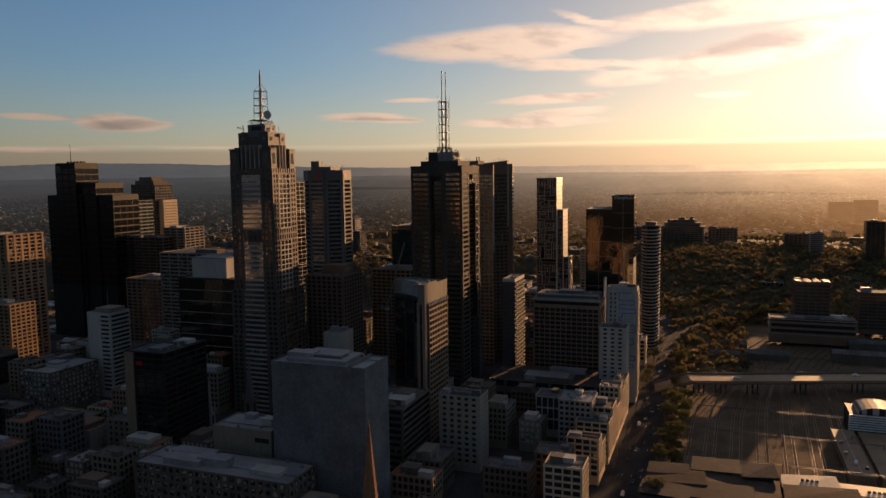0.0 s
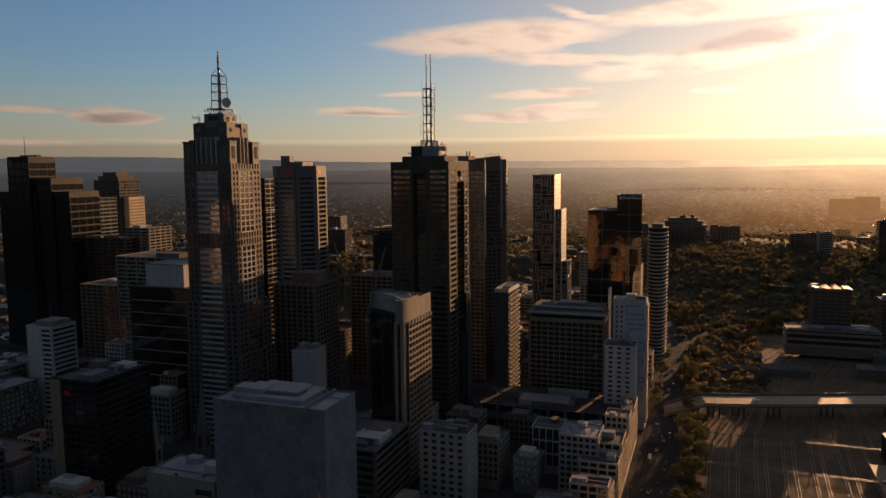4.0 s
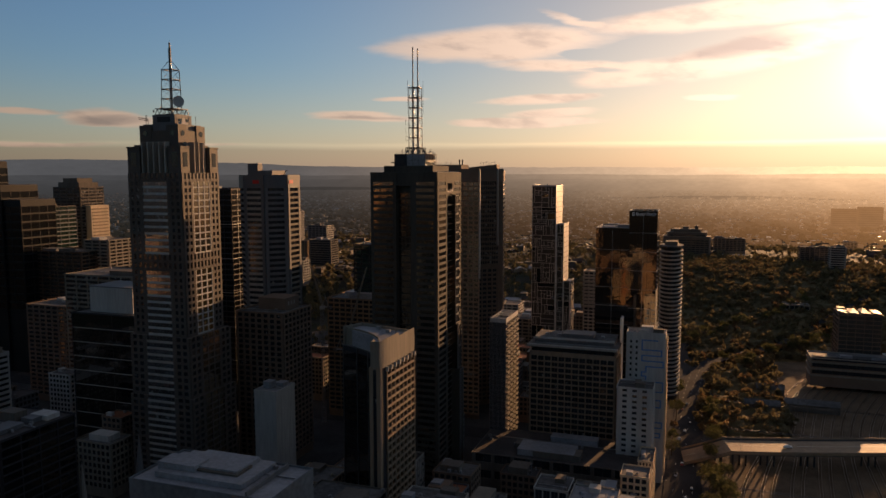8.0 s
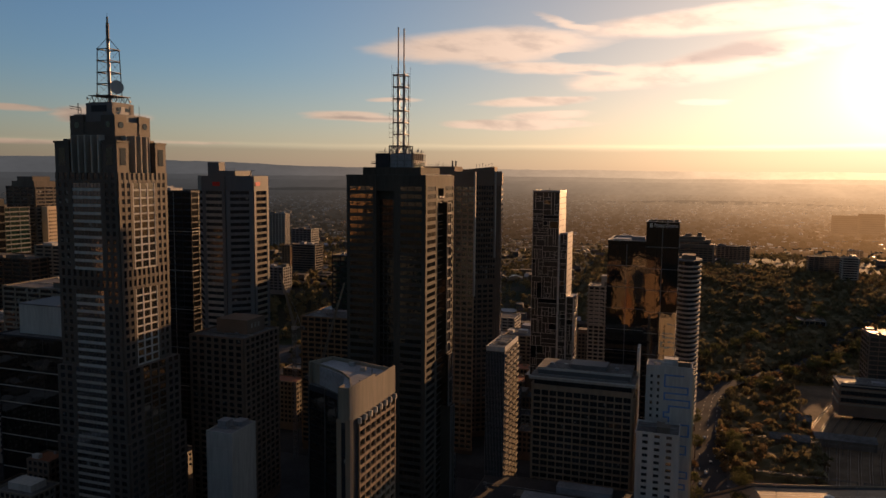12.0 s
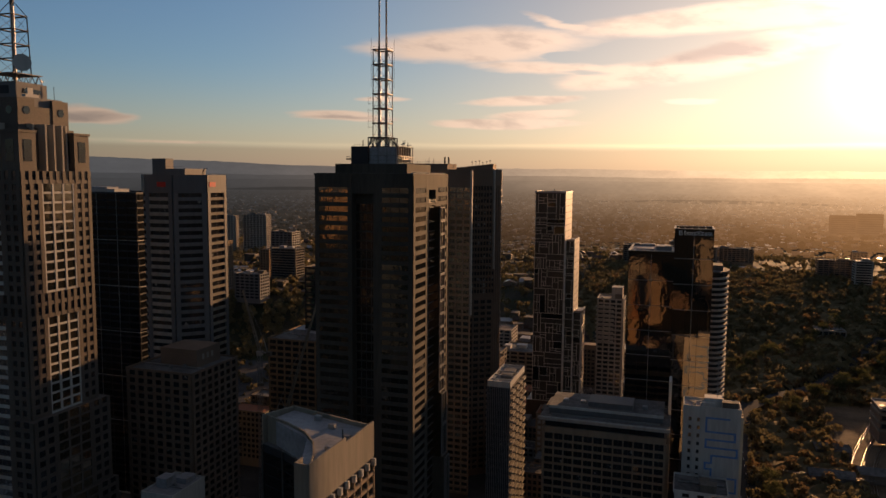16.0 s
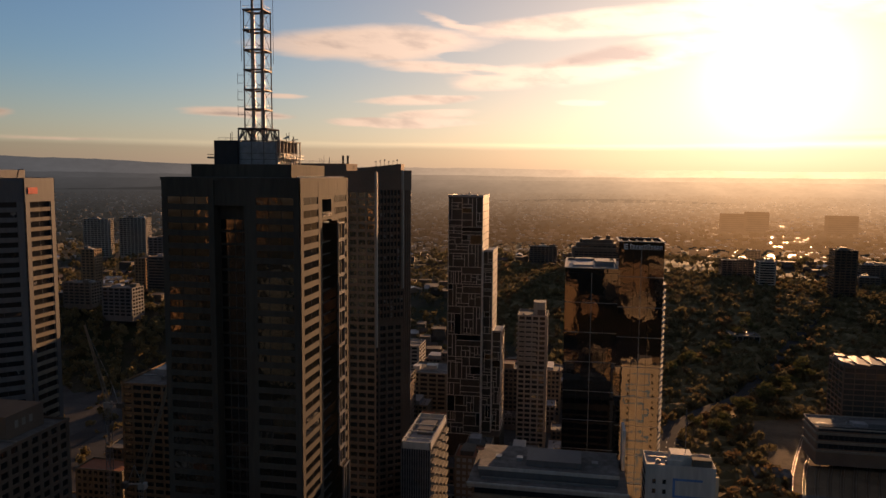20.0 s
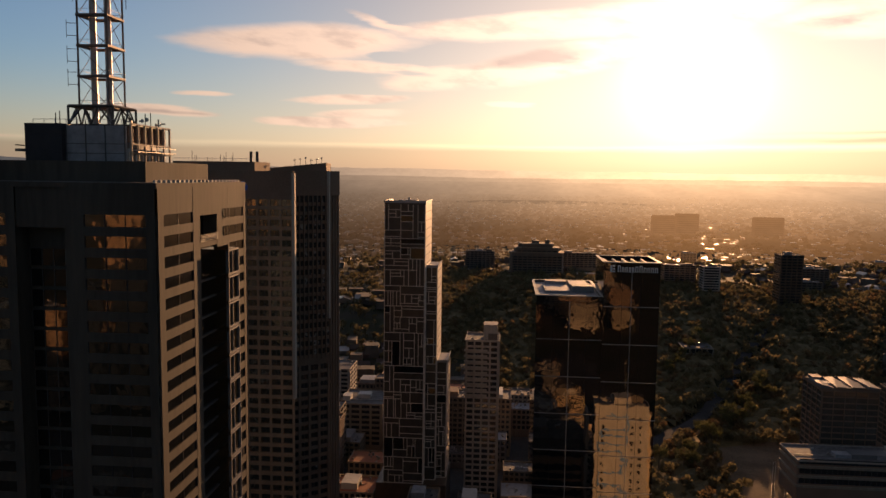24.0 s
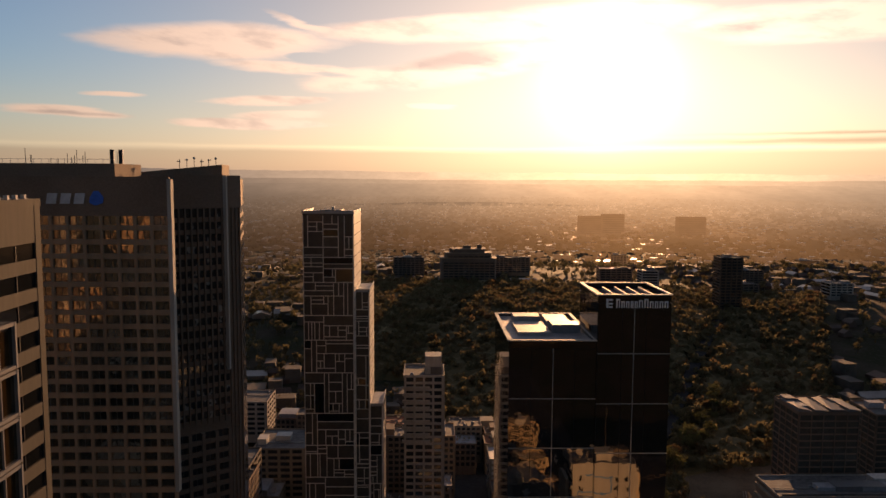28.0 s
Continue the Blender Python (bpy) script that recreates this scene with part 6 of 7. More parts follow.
B("office_block", -98, 490, -76, 516, 27, "pale office block with dark window bands", "office block", CREAM, GLASS, 3.6, (1, 1), 0.8, 1.8, seed=36, plant=3)
B("market_hall", -165, 545, -70, 590, 24, "low hall under a broad dark flat roof", "hall", CONCRETE, GLASS, 8, (8, 5), 2.0, 5.0, seed=37, roof=ROOFDARK, plant=4, parapet=0.5)
B("apartment_block", -84, 570, -64, 588, 64, "pale apartment block with balconies on the street side", "apartment block", WHITE, GLASS, 3.3, (3, 3), 3.0, 1.7, seed=38, plant=2)
for b in ((-452, 366, -412, 402), (-288, 300, -194, 326), (-264, 335, -226, 358), (-206, 392, -173, 436), (-160, 420, -134, 437), (-117, 497, -76, 516), (-165, 545, -64, 592)):
    TAKEN.append(b)

STREETS_Y = ((228, 244), (440, 456), (632, 658))                  # cross streets, as spans of y
STREETS_X = ((-62, -26), (-268, -246), (-470, -445), (-680, -655))  # long streets, as spans of x


def clutter(ob, w, d, h, rng):
    """Small roof things: stair heads, tanks, vents, pipes, skylights."""
    g = Geo()
    for i in range(rng.randint(8, 16)):
        x, y = rng.uniform(-w / 2 + 1.5, w / 2 - 2.5), rng.uniform(-d / 2 + 1.5, d / 2 - 2.5)
        k = rng.random()
        if k < 0.3:
            g.cyl(x, y, h + 0.2, h + rng.uniform(0.8, 2.2), rng.uniform(0.2, 0.8), 8)
        elif k < 0.7:
            g.box(x, y, h + 0.2, x + rng.uniform(0.5, 1.8), y + rng.uniform(0.5, 1.8), h + rng.uniform(0.6, 2.0))
        else:
            g.box(x, y, h + 0.2, x + rng.uniform(2, 5) * (x < 0) + 0.25, y + 0.25, h + 0.55)
    part("roof_clutter", g, rng.choice((STEEL, ROOFPALE, GREYPANEL, CREAM)), ob, kind="stuff")
    if rng.random() < 0.5:
        a, b = w * rng.uniform(0.25, 0.42), d * rng.uniform(0.25, 0.42)
        part("upper_storey", Geo().box(-a, -b, h + 0.2, a * rng.uniform(0.1, 1), b, h + rng.uniform(2.6, 4.5)), rng.choice((CREAM, WHITE, CONCRETE, BROWN, ROOFPALE)), ob)


def low_city():
    """Old and new low buildings that fill the blocks between the towers."""
    rng = random.Random(77)
    walls = [CONCRETE, CREAM, BROWN, WHITE, PALE, TAN, GREYPANEL, BROWN, CONCRETE]
    kinds = {"concrete": "grey concrete", "cream_render": "cream rendered", "brown_brick": "brown brick", "white_paint": "white painted", "pale_concrete": "pale stone", "tan_stone": "tan stone", "grey_panel": "grey panelled", "sunlit_sandstone": "sunlit-toned sandstone"}
    made = 0
    for y in range(215, 1010, 21):
        for x in range(-720, -70, 24):
            w, d = rng.uniform(14, 27), rng.uniform(13, 24)
            x0, y0 = x + rng.uniform(-3, 3), y + rng.uniform(-3, 3)
            x1, y1 = x0 + w, y0 + d
            if any(y0 < b and y1 > a for a, b in STREETS_Y) or any(x0 < b and x1 > a for a, b in STREETS_X):
                continue
            if x0 < -300 - (800 - min(y0, 800)) * 0.9 or (y0 > 800 and x0 < -330) or not claim(x0, y0, x1, y1, 1.0):
                continue
            near = y0 < 470 and x0 > -420
            h = rng.choice((9, 11, 14, 17, 20, 24)) + (rng.choice((0, 0, 8, 16)) if y0 > 450 else 0) + (8 if x0 < -400 else 0)
            wall = rng.choice(walls if y0 < 760 else (BROWN, TAN, CREAM, CONCRETE, GREYPANEL))
            ob = building("city_building", x0, y0, x1, y1, h, "%s low city building with a cluttered roof" % kinds[wall.name], "building", wall, rng.choice((GLASS, GLASS, GLASSLIT)), 3.7,
                          (max(2, int(w / 3.2)), max(2, int(d / 3.2))), 1.1, 1.5, rng.choice((ROOF, ROOF, ROOFPALE, ROOFDARK, RUST)), 100 + made, False, "se", plant=1 if y0 < 640 else 0, depth=0.25,
                          group="low buildings of the inner city")
            if near or x0 > -330:
                clutter(ob, w, d, h, rng)
            made += 1
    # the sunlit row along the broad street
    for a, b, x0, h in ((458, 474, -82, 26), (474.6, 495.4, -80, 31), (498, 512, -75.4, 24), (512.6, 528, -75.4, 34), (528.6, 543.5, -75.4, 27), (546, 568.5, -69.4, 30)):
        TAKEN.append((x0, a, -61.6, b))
        building("street_building", x0, a, -61.6, b, h, "sunlit-toned sandstone street-front building facing the railway", "building", SUNLITSTONE, GLASS, 3.6, (4, max(3, int((b - a) / 2.8))), 0.9, 1.3,
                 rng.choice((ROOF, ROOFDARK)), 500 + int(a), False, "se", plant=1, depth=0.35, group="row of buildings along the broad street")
    y = 300.0
    while y < 1000:
        d = rng.uniform(11, 22)
        h = rng.choice((16, 20, 24, 27, 31, 36))
        x0 = -62 - rng.uniform(16, 22)
        if claim(x0, y, -62.5, y + d, 0.2):
            wall = rng.choice((SUNLITSTONE, SUNLITSTONE, TAN, SUNLITSTONE, PALE))
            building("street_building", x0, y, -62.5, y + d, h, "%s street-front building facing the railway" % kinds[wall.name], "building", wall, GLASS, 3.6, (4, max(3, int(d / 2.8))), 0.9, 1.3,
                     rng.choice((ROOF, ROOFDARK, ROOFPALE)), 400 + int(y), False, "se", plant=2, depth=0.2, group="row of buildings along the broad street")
        y += d + 0.6
    return made


low_city()


# ---------------------------------------------------------------- streets, railway, bridge
def ribbon(points, width, z, name, material, label, category, kind="structure"):
    g = Geo()
    for i, p in enumerate(points):
        a, b = Vector(points[max(0, i - 1)]), Vector(points[min(len(points) - 1, i + 1)])
        d = (b - a).normalized()
        n = Vector((d.y, -d.x))
        for s in (-1, 1):
            q = Vector(p) + n * (s * width / 2)
            for zz in (z - 0.6, z):
                g.v.append((q.x, q.y, zz + rise(p[0], p[1])))
    for i in range(len(points) - 1):
        a = i * 4
        g.f += [(a + 1, a + 3, a + 7, a + 5), (a, a + 1, a + 5, a + 4), (a + 2, a + 6, a + 7, a + 3)]
    ob = new(name, g.mesh(name, material))
    return tagged(ob, label, category, kind=kind)


MAIN = [(-46, 120), (-46, 400), (-46, 700), (-44, 820), (-34, 900), (0, 965), (40, 1016), (126, 1183), (271, 1449), (480, 1800)]


def smooth(points, n=6):
    out = []
    for i in range(len(points) - 1):
        p0, p1, p2, p3 = (Vector(points[max(0, min(len(points) - 1, i + k))]) for k in (-1, 0, 1, 2))
        for k in range(n):
            t = k / n
            out.append(tuple(0.5 * (2 * p1 + (p2 - p0) * t + (2 * p0 - 5 * p1 + 4 * p2 - p3) * t * t + (3 * p1 - p0 - 3 * p2 + p3) * t ** 3)))
    return out + [tuple(points[-1])]


tagged(new("pavement", Geo().box(-760, 150, -1.2, -27, 1000, -0.3).mesh("pavement", PAVING)), "dark bluestone pavement under the city blocks", "pavement", kind="structure")
ribbon(smooth(MAIN[:5]), 22, 0.0, "road", ASPHALT, "broad asphalt street beside the railway", "road")
ribbon(smooth(MAIN[3:])[6:], 11, -0.05, "road", ASPHALT, "asphalt avenue curving through the park", "road")
for a, b in STREETS_Y:
    tagged(new("road", Geo().box(-760, a + 3, -0.6, -58, b - 3, -0.04).mesh("road", ASPHALT)), "asphalt city cross street", "road", kind="structure")
for a, b in STREETS_X[1:]:
    tagged(new("road", Geo().box(a + 4, 150, -0.6, b - 4, 1000, -0.02).mesh("road", ASPHALT)), "asphalt city street", "road", kind="structure")
g = Geo()
line = smooth(MAIN, 14)
for i in range(0, 56, 2):
    p, q = Vector(line[i]), Vector(line[i + 1])
    q = p + (q - p) * min(1.0, 6.0 / max(0.1, (q - p).length))
    d = (q - p).normalized()
    n = Vector((d.y, -d.x))
    for o in (-5.5, 0.0, 5.5):
        a, b = p + n * (o - 0.12), p + n * (o + 0.12)
        g.quad((a.x, a.y, 0.012), (b.x, b.y, 0.012), (b.x + d.x * 4, b.y + d.y * 4, 0.012), (a.x + d.x * 4, a.y + d.y * 4, 0.012))
tagged(new("road_marking", g.mesh("road_marking", LINE)), "white lane lines on the broad street", "road marking", kind="structure")

tagged(new("rail_yard", Geo().prism([(-25, 380), (150, 380), (190, 640), (150, 1000), (30, 950), (-22, 720)], -4.5, -3.0).mesh("rail_yard", BALLAST)), "brown ballast bed of the rail yard", "rail yard", kind="structure")


def track(points, label):
    ob = thing("railway_track", points[0][0], points[0][1], -3.0, label, "railway track", "tracks of the rail yard")
    o = Vector(points[0])
    rails = [Geo(), Geo()]
    ties = Geo()
    for i in range(len(points)):
        p = Vector(points[i]) - o
        d = (Vector(points[min(i + 1, len(points) - 1)]) - Vector(points[max(i - 1, 0)])).normalized()
        n = Vector((d.y, -d.x))
        for k, s in enumerate((-0.8, 0.8)):
            for u, zz in ((-0.08, 0.1), (0.08, 0.1), (0.08, 0.34), (-0.08, 0.34)):
                c = p + n * (s + u)
                rails[k].v.append((c.x, c.y, zz))
            if i:
                m = i * 4
                rails[k].f += [(m - 4 + t, m - 4 + (t + 1) % 4, m + (t + 1) % 4, m + t) for t in range(4)]
        if i == len(points) - 1:
            continue
        q = Vector(points[i + 1]) - o
        m = max(1, int((q - p).length / 2.4))
        for j in range(m):
            c = p + (q - p) * ((j + 0.5) / m)
            a, b = c - n * 1.35, c + n * 1.35
            ties.beam((a.x, a.y, 0.06), (b.x, b.y, 0.06), 0.18)
    for r in rails:
        part("rail", r, RAIL, ob)
    part("sleeper_bed", ties, BARK, ob, kind="stuff")
    return ob


rng = random.Random(3)
for i in range(14):
    x = -16 + i * 8.2 + (i % 2) * 2.2
    far = 8 + i * 6.4
    pts = smooth([(x - 4, 385), (x, 500), (x + 5, 610), (far + 6, 720), (far + 22 + i, 820), (far + 60 + i * 2, 930)], 5)
    track(pts, "railway track with shining worn rails on ballast")


def gantry(x0, x1, y):
    ob = thing("overhead_gantry", x0, y, -3.0, "steel overhead-line gantry across the tracks", "gantry", "gantries of the rail yard")
    for x in (0, x1 - x0):
        part("post", Geo().box(x - 0.2, -0.2, 0, x + 0.2, 0.2, 8), STEELDARK, ob)
    g = Geo().box(0, -0.15, 7.6, x1 - x0, 0.15, 7.8).box(0, -0.15, 6.8, x1 - x0, 0.15, 6.95)
    n = 12
    for i in range(n):
        a, b = (x1 - x0) * i / n, (x1 - x0) * (i + 1) / n
        g.beam((a, 0, 6.9), (b, 0, 7.7), 0.08)
    part("beam", g, STEELDARK, ob)


for y in (430, 480, 535, 590, 700, 770):
    gantry(-18, 40, y), gantry(44, 104, y)


# tan tone stands for low sun glancing off the decks
BRIDGEDECK = mat("sunlit_bridge_concrete", (0.26, 0.185, 0.12), 0.65, spec=0.2, vary=0.3)


def bridge():
    """Road bridge over the rail yard."""
    ob = thing("road_bridge", 0, 0, 0, "concrete road bridge over the railway tracks", "bridge")
    line = smooth([(-48, 642), (-20, 646), (30, 660), (134, 694), (240, 716), (380, 735)], 5)
    z = 10.5
    for name, width, z0, z1, off, material in (("deck", 26.0, z - 1.4, z, 0.0, BRIDGEDECK), ("girder", 20.0, z - 3.0, z - 1.4, 0.0, CONCRETE), ("parapet", 0.4, z, z + 0.8, 12.7, TAN), ("parapet", 0.4, z, z + 1.15, -12.7, TAN), ("lane_line", 0.2, z, z + 0.015, 0.0, LINE),
                                             ("footway", 2.4, z, z + 0.18, -10.9, PAVING)):
        g = Geo()
        for i, p in enumerate(line):
            a, b = Vector(line[max(0, i - 1)]), Vector(line[min(len(line) - 1, i + 1)])
            d = (b - a).normalized()
            n = Vector((d.y, -d.x))
            for s, zz in ((-1, z0), (1, z0), (1, z1), (-1, z1)):
                q = Vector(p) + n * (off + s * width / 2)
                drop = max(0.0, (-20 - p[0]) / 28) * 9.6
                g.v.append((q.x, q.y, zz - drop))
        for i in range(len(line) - 1):
            a = i * 4
            for k in range(4):
                g.f.append((a + k, a + (k + 1) % 4, a + 4 + (k + 1) % 4, a + 4 + k))
        part(name, g, material, ob)
    for i in range(4, len(line), 2):
        p = line[i]
        for dx in (-4.0, 0.0, 4.0):
            # piers take a dark colour in place of the shade under the deck
            part("pier", Geo().cyl(p[0] + dx, p[1], -4, z - 3.0, 0.6, 10), ROOFDARK, ob)
    return ob, line


_, BRIDGE = bridge()


def lamp_post(x, y, z, turn):
    ob = thing("street_lamp", x, y, z, "grey steel street lamp with one arm", "street lamp", "street lamps", turn=turn)
    part("pole", Geo().cyl(0, 0, 0, 9, 0.11, 6, 0.07), STEEL, ob)
    part("arm", Geo().beam((0, 0, 8.9), (2.0, 0, 9.4), 0.05), STEEL, ob)
    part("lamp_head", Geo().box(1.7, -0.15, 9.3, 2.6, 0.15, 9.48), STEEL, ob)
    return ob


post = lamp_post(-34, 420, 0, 180)
for i in range(1, 16):
    copy_thing(post, pose(-34 if i % 2 else -57.5, 420 + i * 26, 0, 0, 0, 180 if i % 2 else 0))
for i in range(6, len(BRIDGE), 4):
    copy_thing(post, pose(BRIDGE[i][0], BRIDGE[i][1] - 12.2, 10.6, 0, 0, 90))


def car(name, body, label, van=False):
    ob = thing(name, 0, -500, 0, label, "car" if not van else "van", "vehicles on the streets")
    L, W, H = (2.2, 0.9, 1.45) if not van else (2.7, 1.0, 2.1)
    g = Geo().prism([(-L, 0.35), (L, 0.35), (L, 0.8), (L * 0.55, 0.95), (-L, 0.95)] if not van else [(-L, 0.4), (L, 0.4), (L, 1.1), (L * 0.7, 1.2), (-L, 1.2)], -W, W)
    part("body", g, body, ob, m=pose(0, 0, 0, 90, 0, 0) @ pose(0, 0, 0))
    z = 0.95 if not van else 1.2
    part("cabin", Geo().prism([(-L * 0.8, -W * 0.9), (L * 0.45, -W * 0.9), (L * 0.45, W * 0.9), (-L * 0.8, W * 0.9)], z, H, [(-L * 0.65, -W * 0.75), (L * 0.2, -W * 0.75), (L * 0.2, W * 0.75), (-L * 0.65, W * 0.75)]), GLASSBLACK if not van else body, ob)
    part("windscreen", Geo().box(L * 0.2, -W * 0.7, H, L * 0.22, W * 0.7, H + 0.02), GLASSBLACK, ob)
    for x in (-L * 0.62, L * 0.62):
        for y in (-W, W):
            wheel = part("wheel", Geo().beam((x, y - 0.1, 0.33), (x, y + 0.1, 0.33), 0.33, 10), DARK, ob)
            part("rim", Geo().beam((x, y - 0.12, 0.33), (x, y + 0.12, 0.33), 0.2, 8), STEEL, wheel)
    for y in (-W * 0.65, W * 0.65):
        part("headlight", Geo().box(L, y - 0.18, 0.62, L + 0.03, y + 0.18, 0.78), SIGNWHITE, ob)
    return ob


cars = [car("car", mat("silver_car_paint", (0.45, 0.45, 0.46), 0.3, 0.6, 0.05), "silver sedan car on the street"), car("car", mat("dark_car_paint", (0.03, 0.03, 0.035), 0.25, 0.2, 0.05), "black hatchback car on the street"),
        car("van", mat("white_van_paint", (0.7, 0.7, 0.68), 0.35, 0.0, 0.05), "white delivery van on the road", True), car("car", mat("red_car_paint", (0.3, 0.03, 0.02), 0.3, 0.1, 0.05), "red car on the street")]
spots = [(-51 + (i % 4) * 3.3, 330 + i * 17.3 + (i * 7 % 5), 0.0, 90 if i % 4 > 1 else -90) for i in range(26)]
for i, j in ((9, 3.0), (14, -3.5), (18, 3.0)):
    p, q = Vector(BRIDGE[i]), Vector(BRIDGE[i + 1])
    d = (q - p).normalized()
    spots.append((p.x + d.y * j, p.y - d.x * j, 10.5, math.degrees(math.atan2(d.y, d.x))))
for i, (x, y, z, turn) in enumerate(spots):
    k = 2 if i == 27 else (0, 1, 0, 3, 1, 2, 0)[i % 7]
    if i < 4:
        k = i
        cars[k].matrix_basis = pose(x, y, z, 0, 0, turn)
    else:
        copy_thing(cars[k], pose(x, y, z, 0, 0, turn))


# ---------------------------------------------------------------- square by the station, halls beyond the tracks
def shard_hall(name, x0, x1, seed, label, dark, pale, z):
    """A long hall under overlapping bent plates that run along it; the far row is coloured paler, as if sunlit."""
    def back(x):
        return 454 - 0.17 * (x + 13) - max(0.0, -13 - x) * 1.7
    cx = (x0 + x1) / 2
    ob = thing(name, cx, 425, -3, label, "hall", "angular halls of the square")
    part("wall", Geo().prism([(x0 - cx, -45), (x1 - cx, -45), (x1 - cx, back(x1) - 426), (x0 - cx, back(x0) - 426)], 0, z + 1), dark[0], ob)
    rng = random.Random(seed)
    rows = 4
    for j in range(rows):
        x = x0
        while x < x1 - 1:
            l = min(rng.uniform(20, 38), x1 - x)
            l = x1 - x if x1 - x - l < 8 else l
            y0, y1 = [-44 + (back(xx) - 381 + 1.5) * t for xx, t in ((x + l / 2, j / rows), (x + l / 2, (j + 1.2) / rows))]
            sk = rng.uniform(-5, 5)
            zz = z + 1 + j * 0.6 + rng.uniform(0, 1.6)
            tilt = rng.uniform(-1.6, 2.4)
            g = Geo().prism([(x - cx - 0.8 + sk * 0.3, y0), (x - cx + l + 0.8, y0 + sk * 0.4), (x - cx + l - sk * 0.2, y1), (x - cx + sk * 0.2, y1 - sk * 0.3)], zz - 0.6, [zz, zz + tilt * 0.5, zz + tilt, zz + 0.3])
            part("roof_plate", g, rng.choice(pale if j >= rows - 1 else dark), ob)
            if j == rows - 1 and pale is not dark and l > 14 and x0 > 0:
                for k in range(4):
                    part("skylight", Geo().box(x - cx + l * 0.35 + k * 2.4, (y0 + y1) / 2, zz + 0.2, x - cx + l * 0.35 + 1.5 + k * 2.4, (y0 + y1) / 2 + 1.0, zz + 0.9 + tilt * 0.6), DARK, ob)
            x += l
    return ob


ZINC = mat("zinc_cladding", (0.040, 0.039, 0.041), 0.8, vary=0.45, spec=0.08, grain=0.2)
ZINCTAN = mat("tan_zinc_cladding", (0.085, 0.064, 0.05), 0.8, spec=0.08, vary=0.35, grain=0.2)
# pale tone stands for low sun on the far plates
ZINCSUNLIT = mat("sunlit_sandstone_cladding", (0.62, 0.52, 0.38), 0.6, spec=0.3)
shard_hall("museum_hall", -36, 34, 3, "angular hall under dark bent zinc plates", [ZINC, ROOFDARK, ZINC, ZINCTAN], [ZINCTAN, ZINC], 12)
shard_hall("museum_hall", 36, 140, 5, "angular hall with sandstone roof edge, coloured pale as sunlit", [ZINC, ZINCTAN, ZINC], [ZINCSUNLIT], 11)
TAKEN.append((-40, 380, 135, 455))

deck = thing("car_deck", 92, 505, -3, "concrete deck with a parking lane", "deck")
part("slab", Geo().box(-15, -22, 0, -1, 64, 5), BRIDGEDECK, deck)
part("slab", Geo().box(2, -22, 0, 30, 64, 4.6), BRIDGEDECK, deck)
part("kerb", Geo().box(-15.3, -22, 4, -15, 64, 5.9), TAN, deck)
part("kerb", Geo().box(-1, -22, 4, -0.7, 64, 5.9), TAN, deck)
part("bay_line", Geo().box(-8.1, -18, 5.0, -7.9, 60, 5.012), LINE, deck)
for i, (x, y) in enumerate(((80, 520), (83, 503), (88, 496), (80, 540), (88, 552))):
    copy_thing(cars[(0, 2, 1, 3, 0)[i]], pose(x, y, 2.02, 0, 0, 80))

pav = thing("pavilion", 108, 588, -3, "pavilion with white louvred curved roof", "pavilion")
part("wall", Geo().box(-18, -14, 0, 20, 14, 15), DARK, pav)
for i in range(7):
    part("louvre", Geo().box(-19, -15.0 - 0.1 * i, 4 + i * 1.7, 21, -14, 4.8 + i * 1.7), SIGNWHITE, pav)
for i in range(10):
    a, b = math.pi * i / 10, math.pi * (i + 1) / 10
    part("roof_panel", Geo().prism([(-13 * math.cos(a), -12), (-13 * math.cos(b), -12), (-13 * math.cos(b), 12), (-13 * math.cos(a), 12)], 15, [15.2 + 5 * math.sin(a), 15.2 + 5 * math.sin(b), 15.2 + 5 * math.sin(b), 15.2 + 5 * math.sin(a)]), DARK if i % 2 else WHITE, pav)

lb = thing("depot_building", 95, 872, 0, "long low depot with pale banded front", "depot")
part("wall", Geo().box(-40, -14, 0, 42, 14, 25), BROWN, lb)
for z in (9, 15, 21):
    part("band", Geo().box(-40.5, -14.8, z, 42.5, -14, z + 1.5), CREAM, lb)
    part("band", Geo().box(-41, -14, z, -40, 14, z + 1.5), CREAM, lb)
    part("window", window_mesh(80, 3.2, GLASS, STEELDARK, 24), None, lb, m=pose(-39, -14, z + 2.5))
roof_kit(lb, -40.5, -14.5, 42.5, 14.5, 25, ROOF, PALE, 61, 1.0, 4)
canopy = B("office_block", 81, 892, 116, 922, 59, "dark office block with spiky roof canopy", "office block", BROWN, GLASSUMBER, 3.8, (5, 4), 0.4, 0.8, seed=62, singly=False, sides="sw", plant=4, parapet=2.2)
rng = random.Random(14)
for i in range(4):                               # thin bent sheets of its roof canopy
    x, z = -19 + i * 9.5, 61.6 + rng.uniform(-0.4, 1.2)
    part("canopy_sheet", Geo().prism([(x, -17 + rng.uniform(-2, 1)), (x + 8.5, -16), (x + rng.uniform(5, 8), 7), (x + 1.5, 9)], z, [z + rng.uniform(0.3, 2.6), z + 0.3, z + rng.uniform(0.3, 2.0), z + 0.4]), GREYPANEL, canopy)
    part("canopy_post", Geo().cyl(x + 4, -13, 59, z + 0.1, 0.2, 6), STEELDARK, canopy)
B("office_block", 150, 930, 205, 960, 46, "dark glass office block beyond the depot", "office block", BROWN, GLASSUMBER, 3.8, (6, 4), 0.4, 0.8, seed=63, singly=False, sides="sw", plant=3)
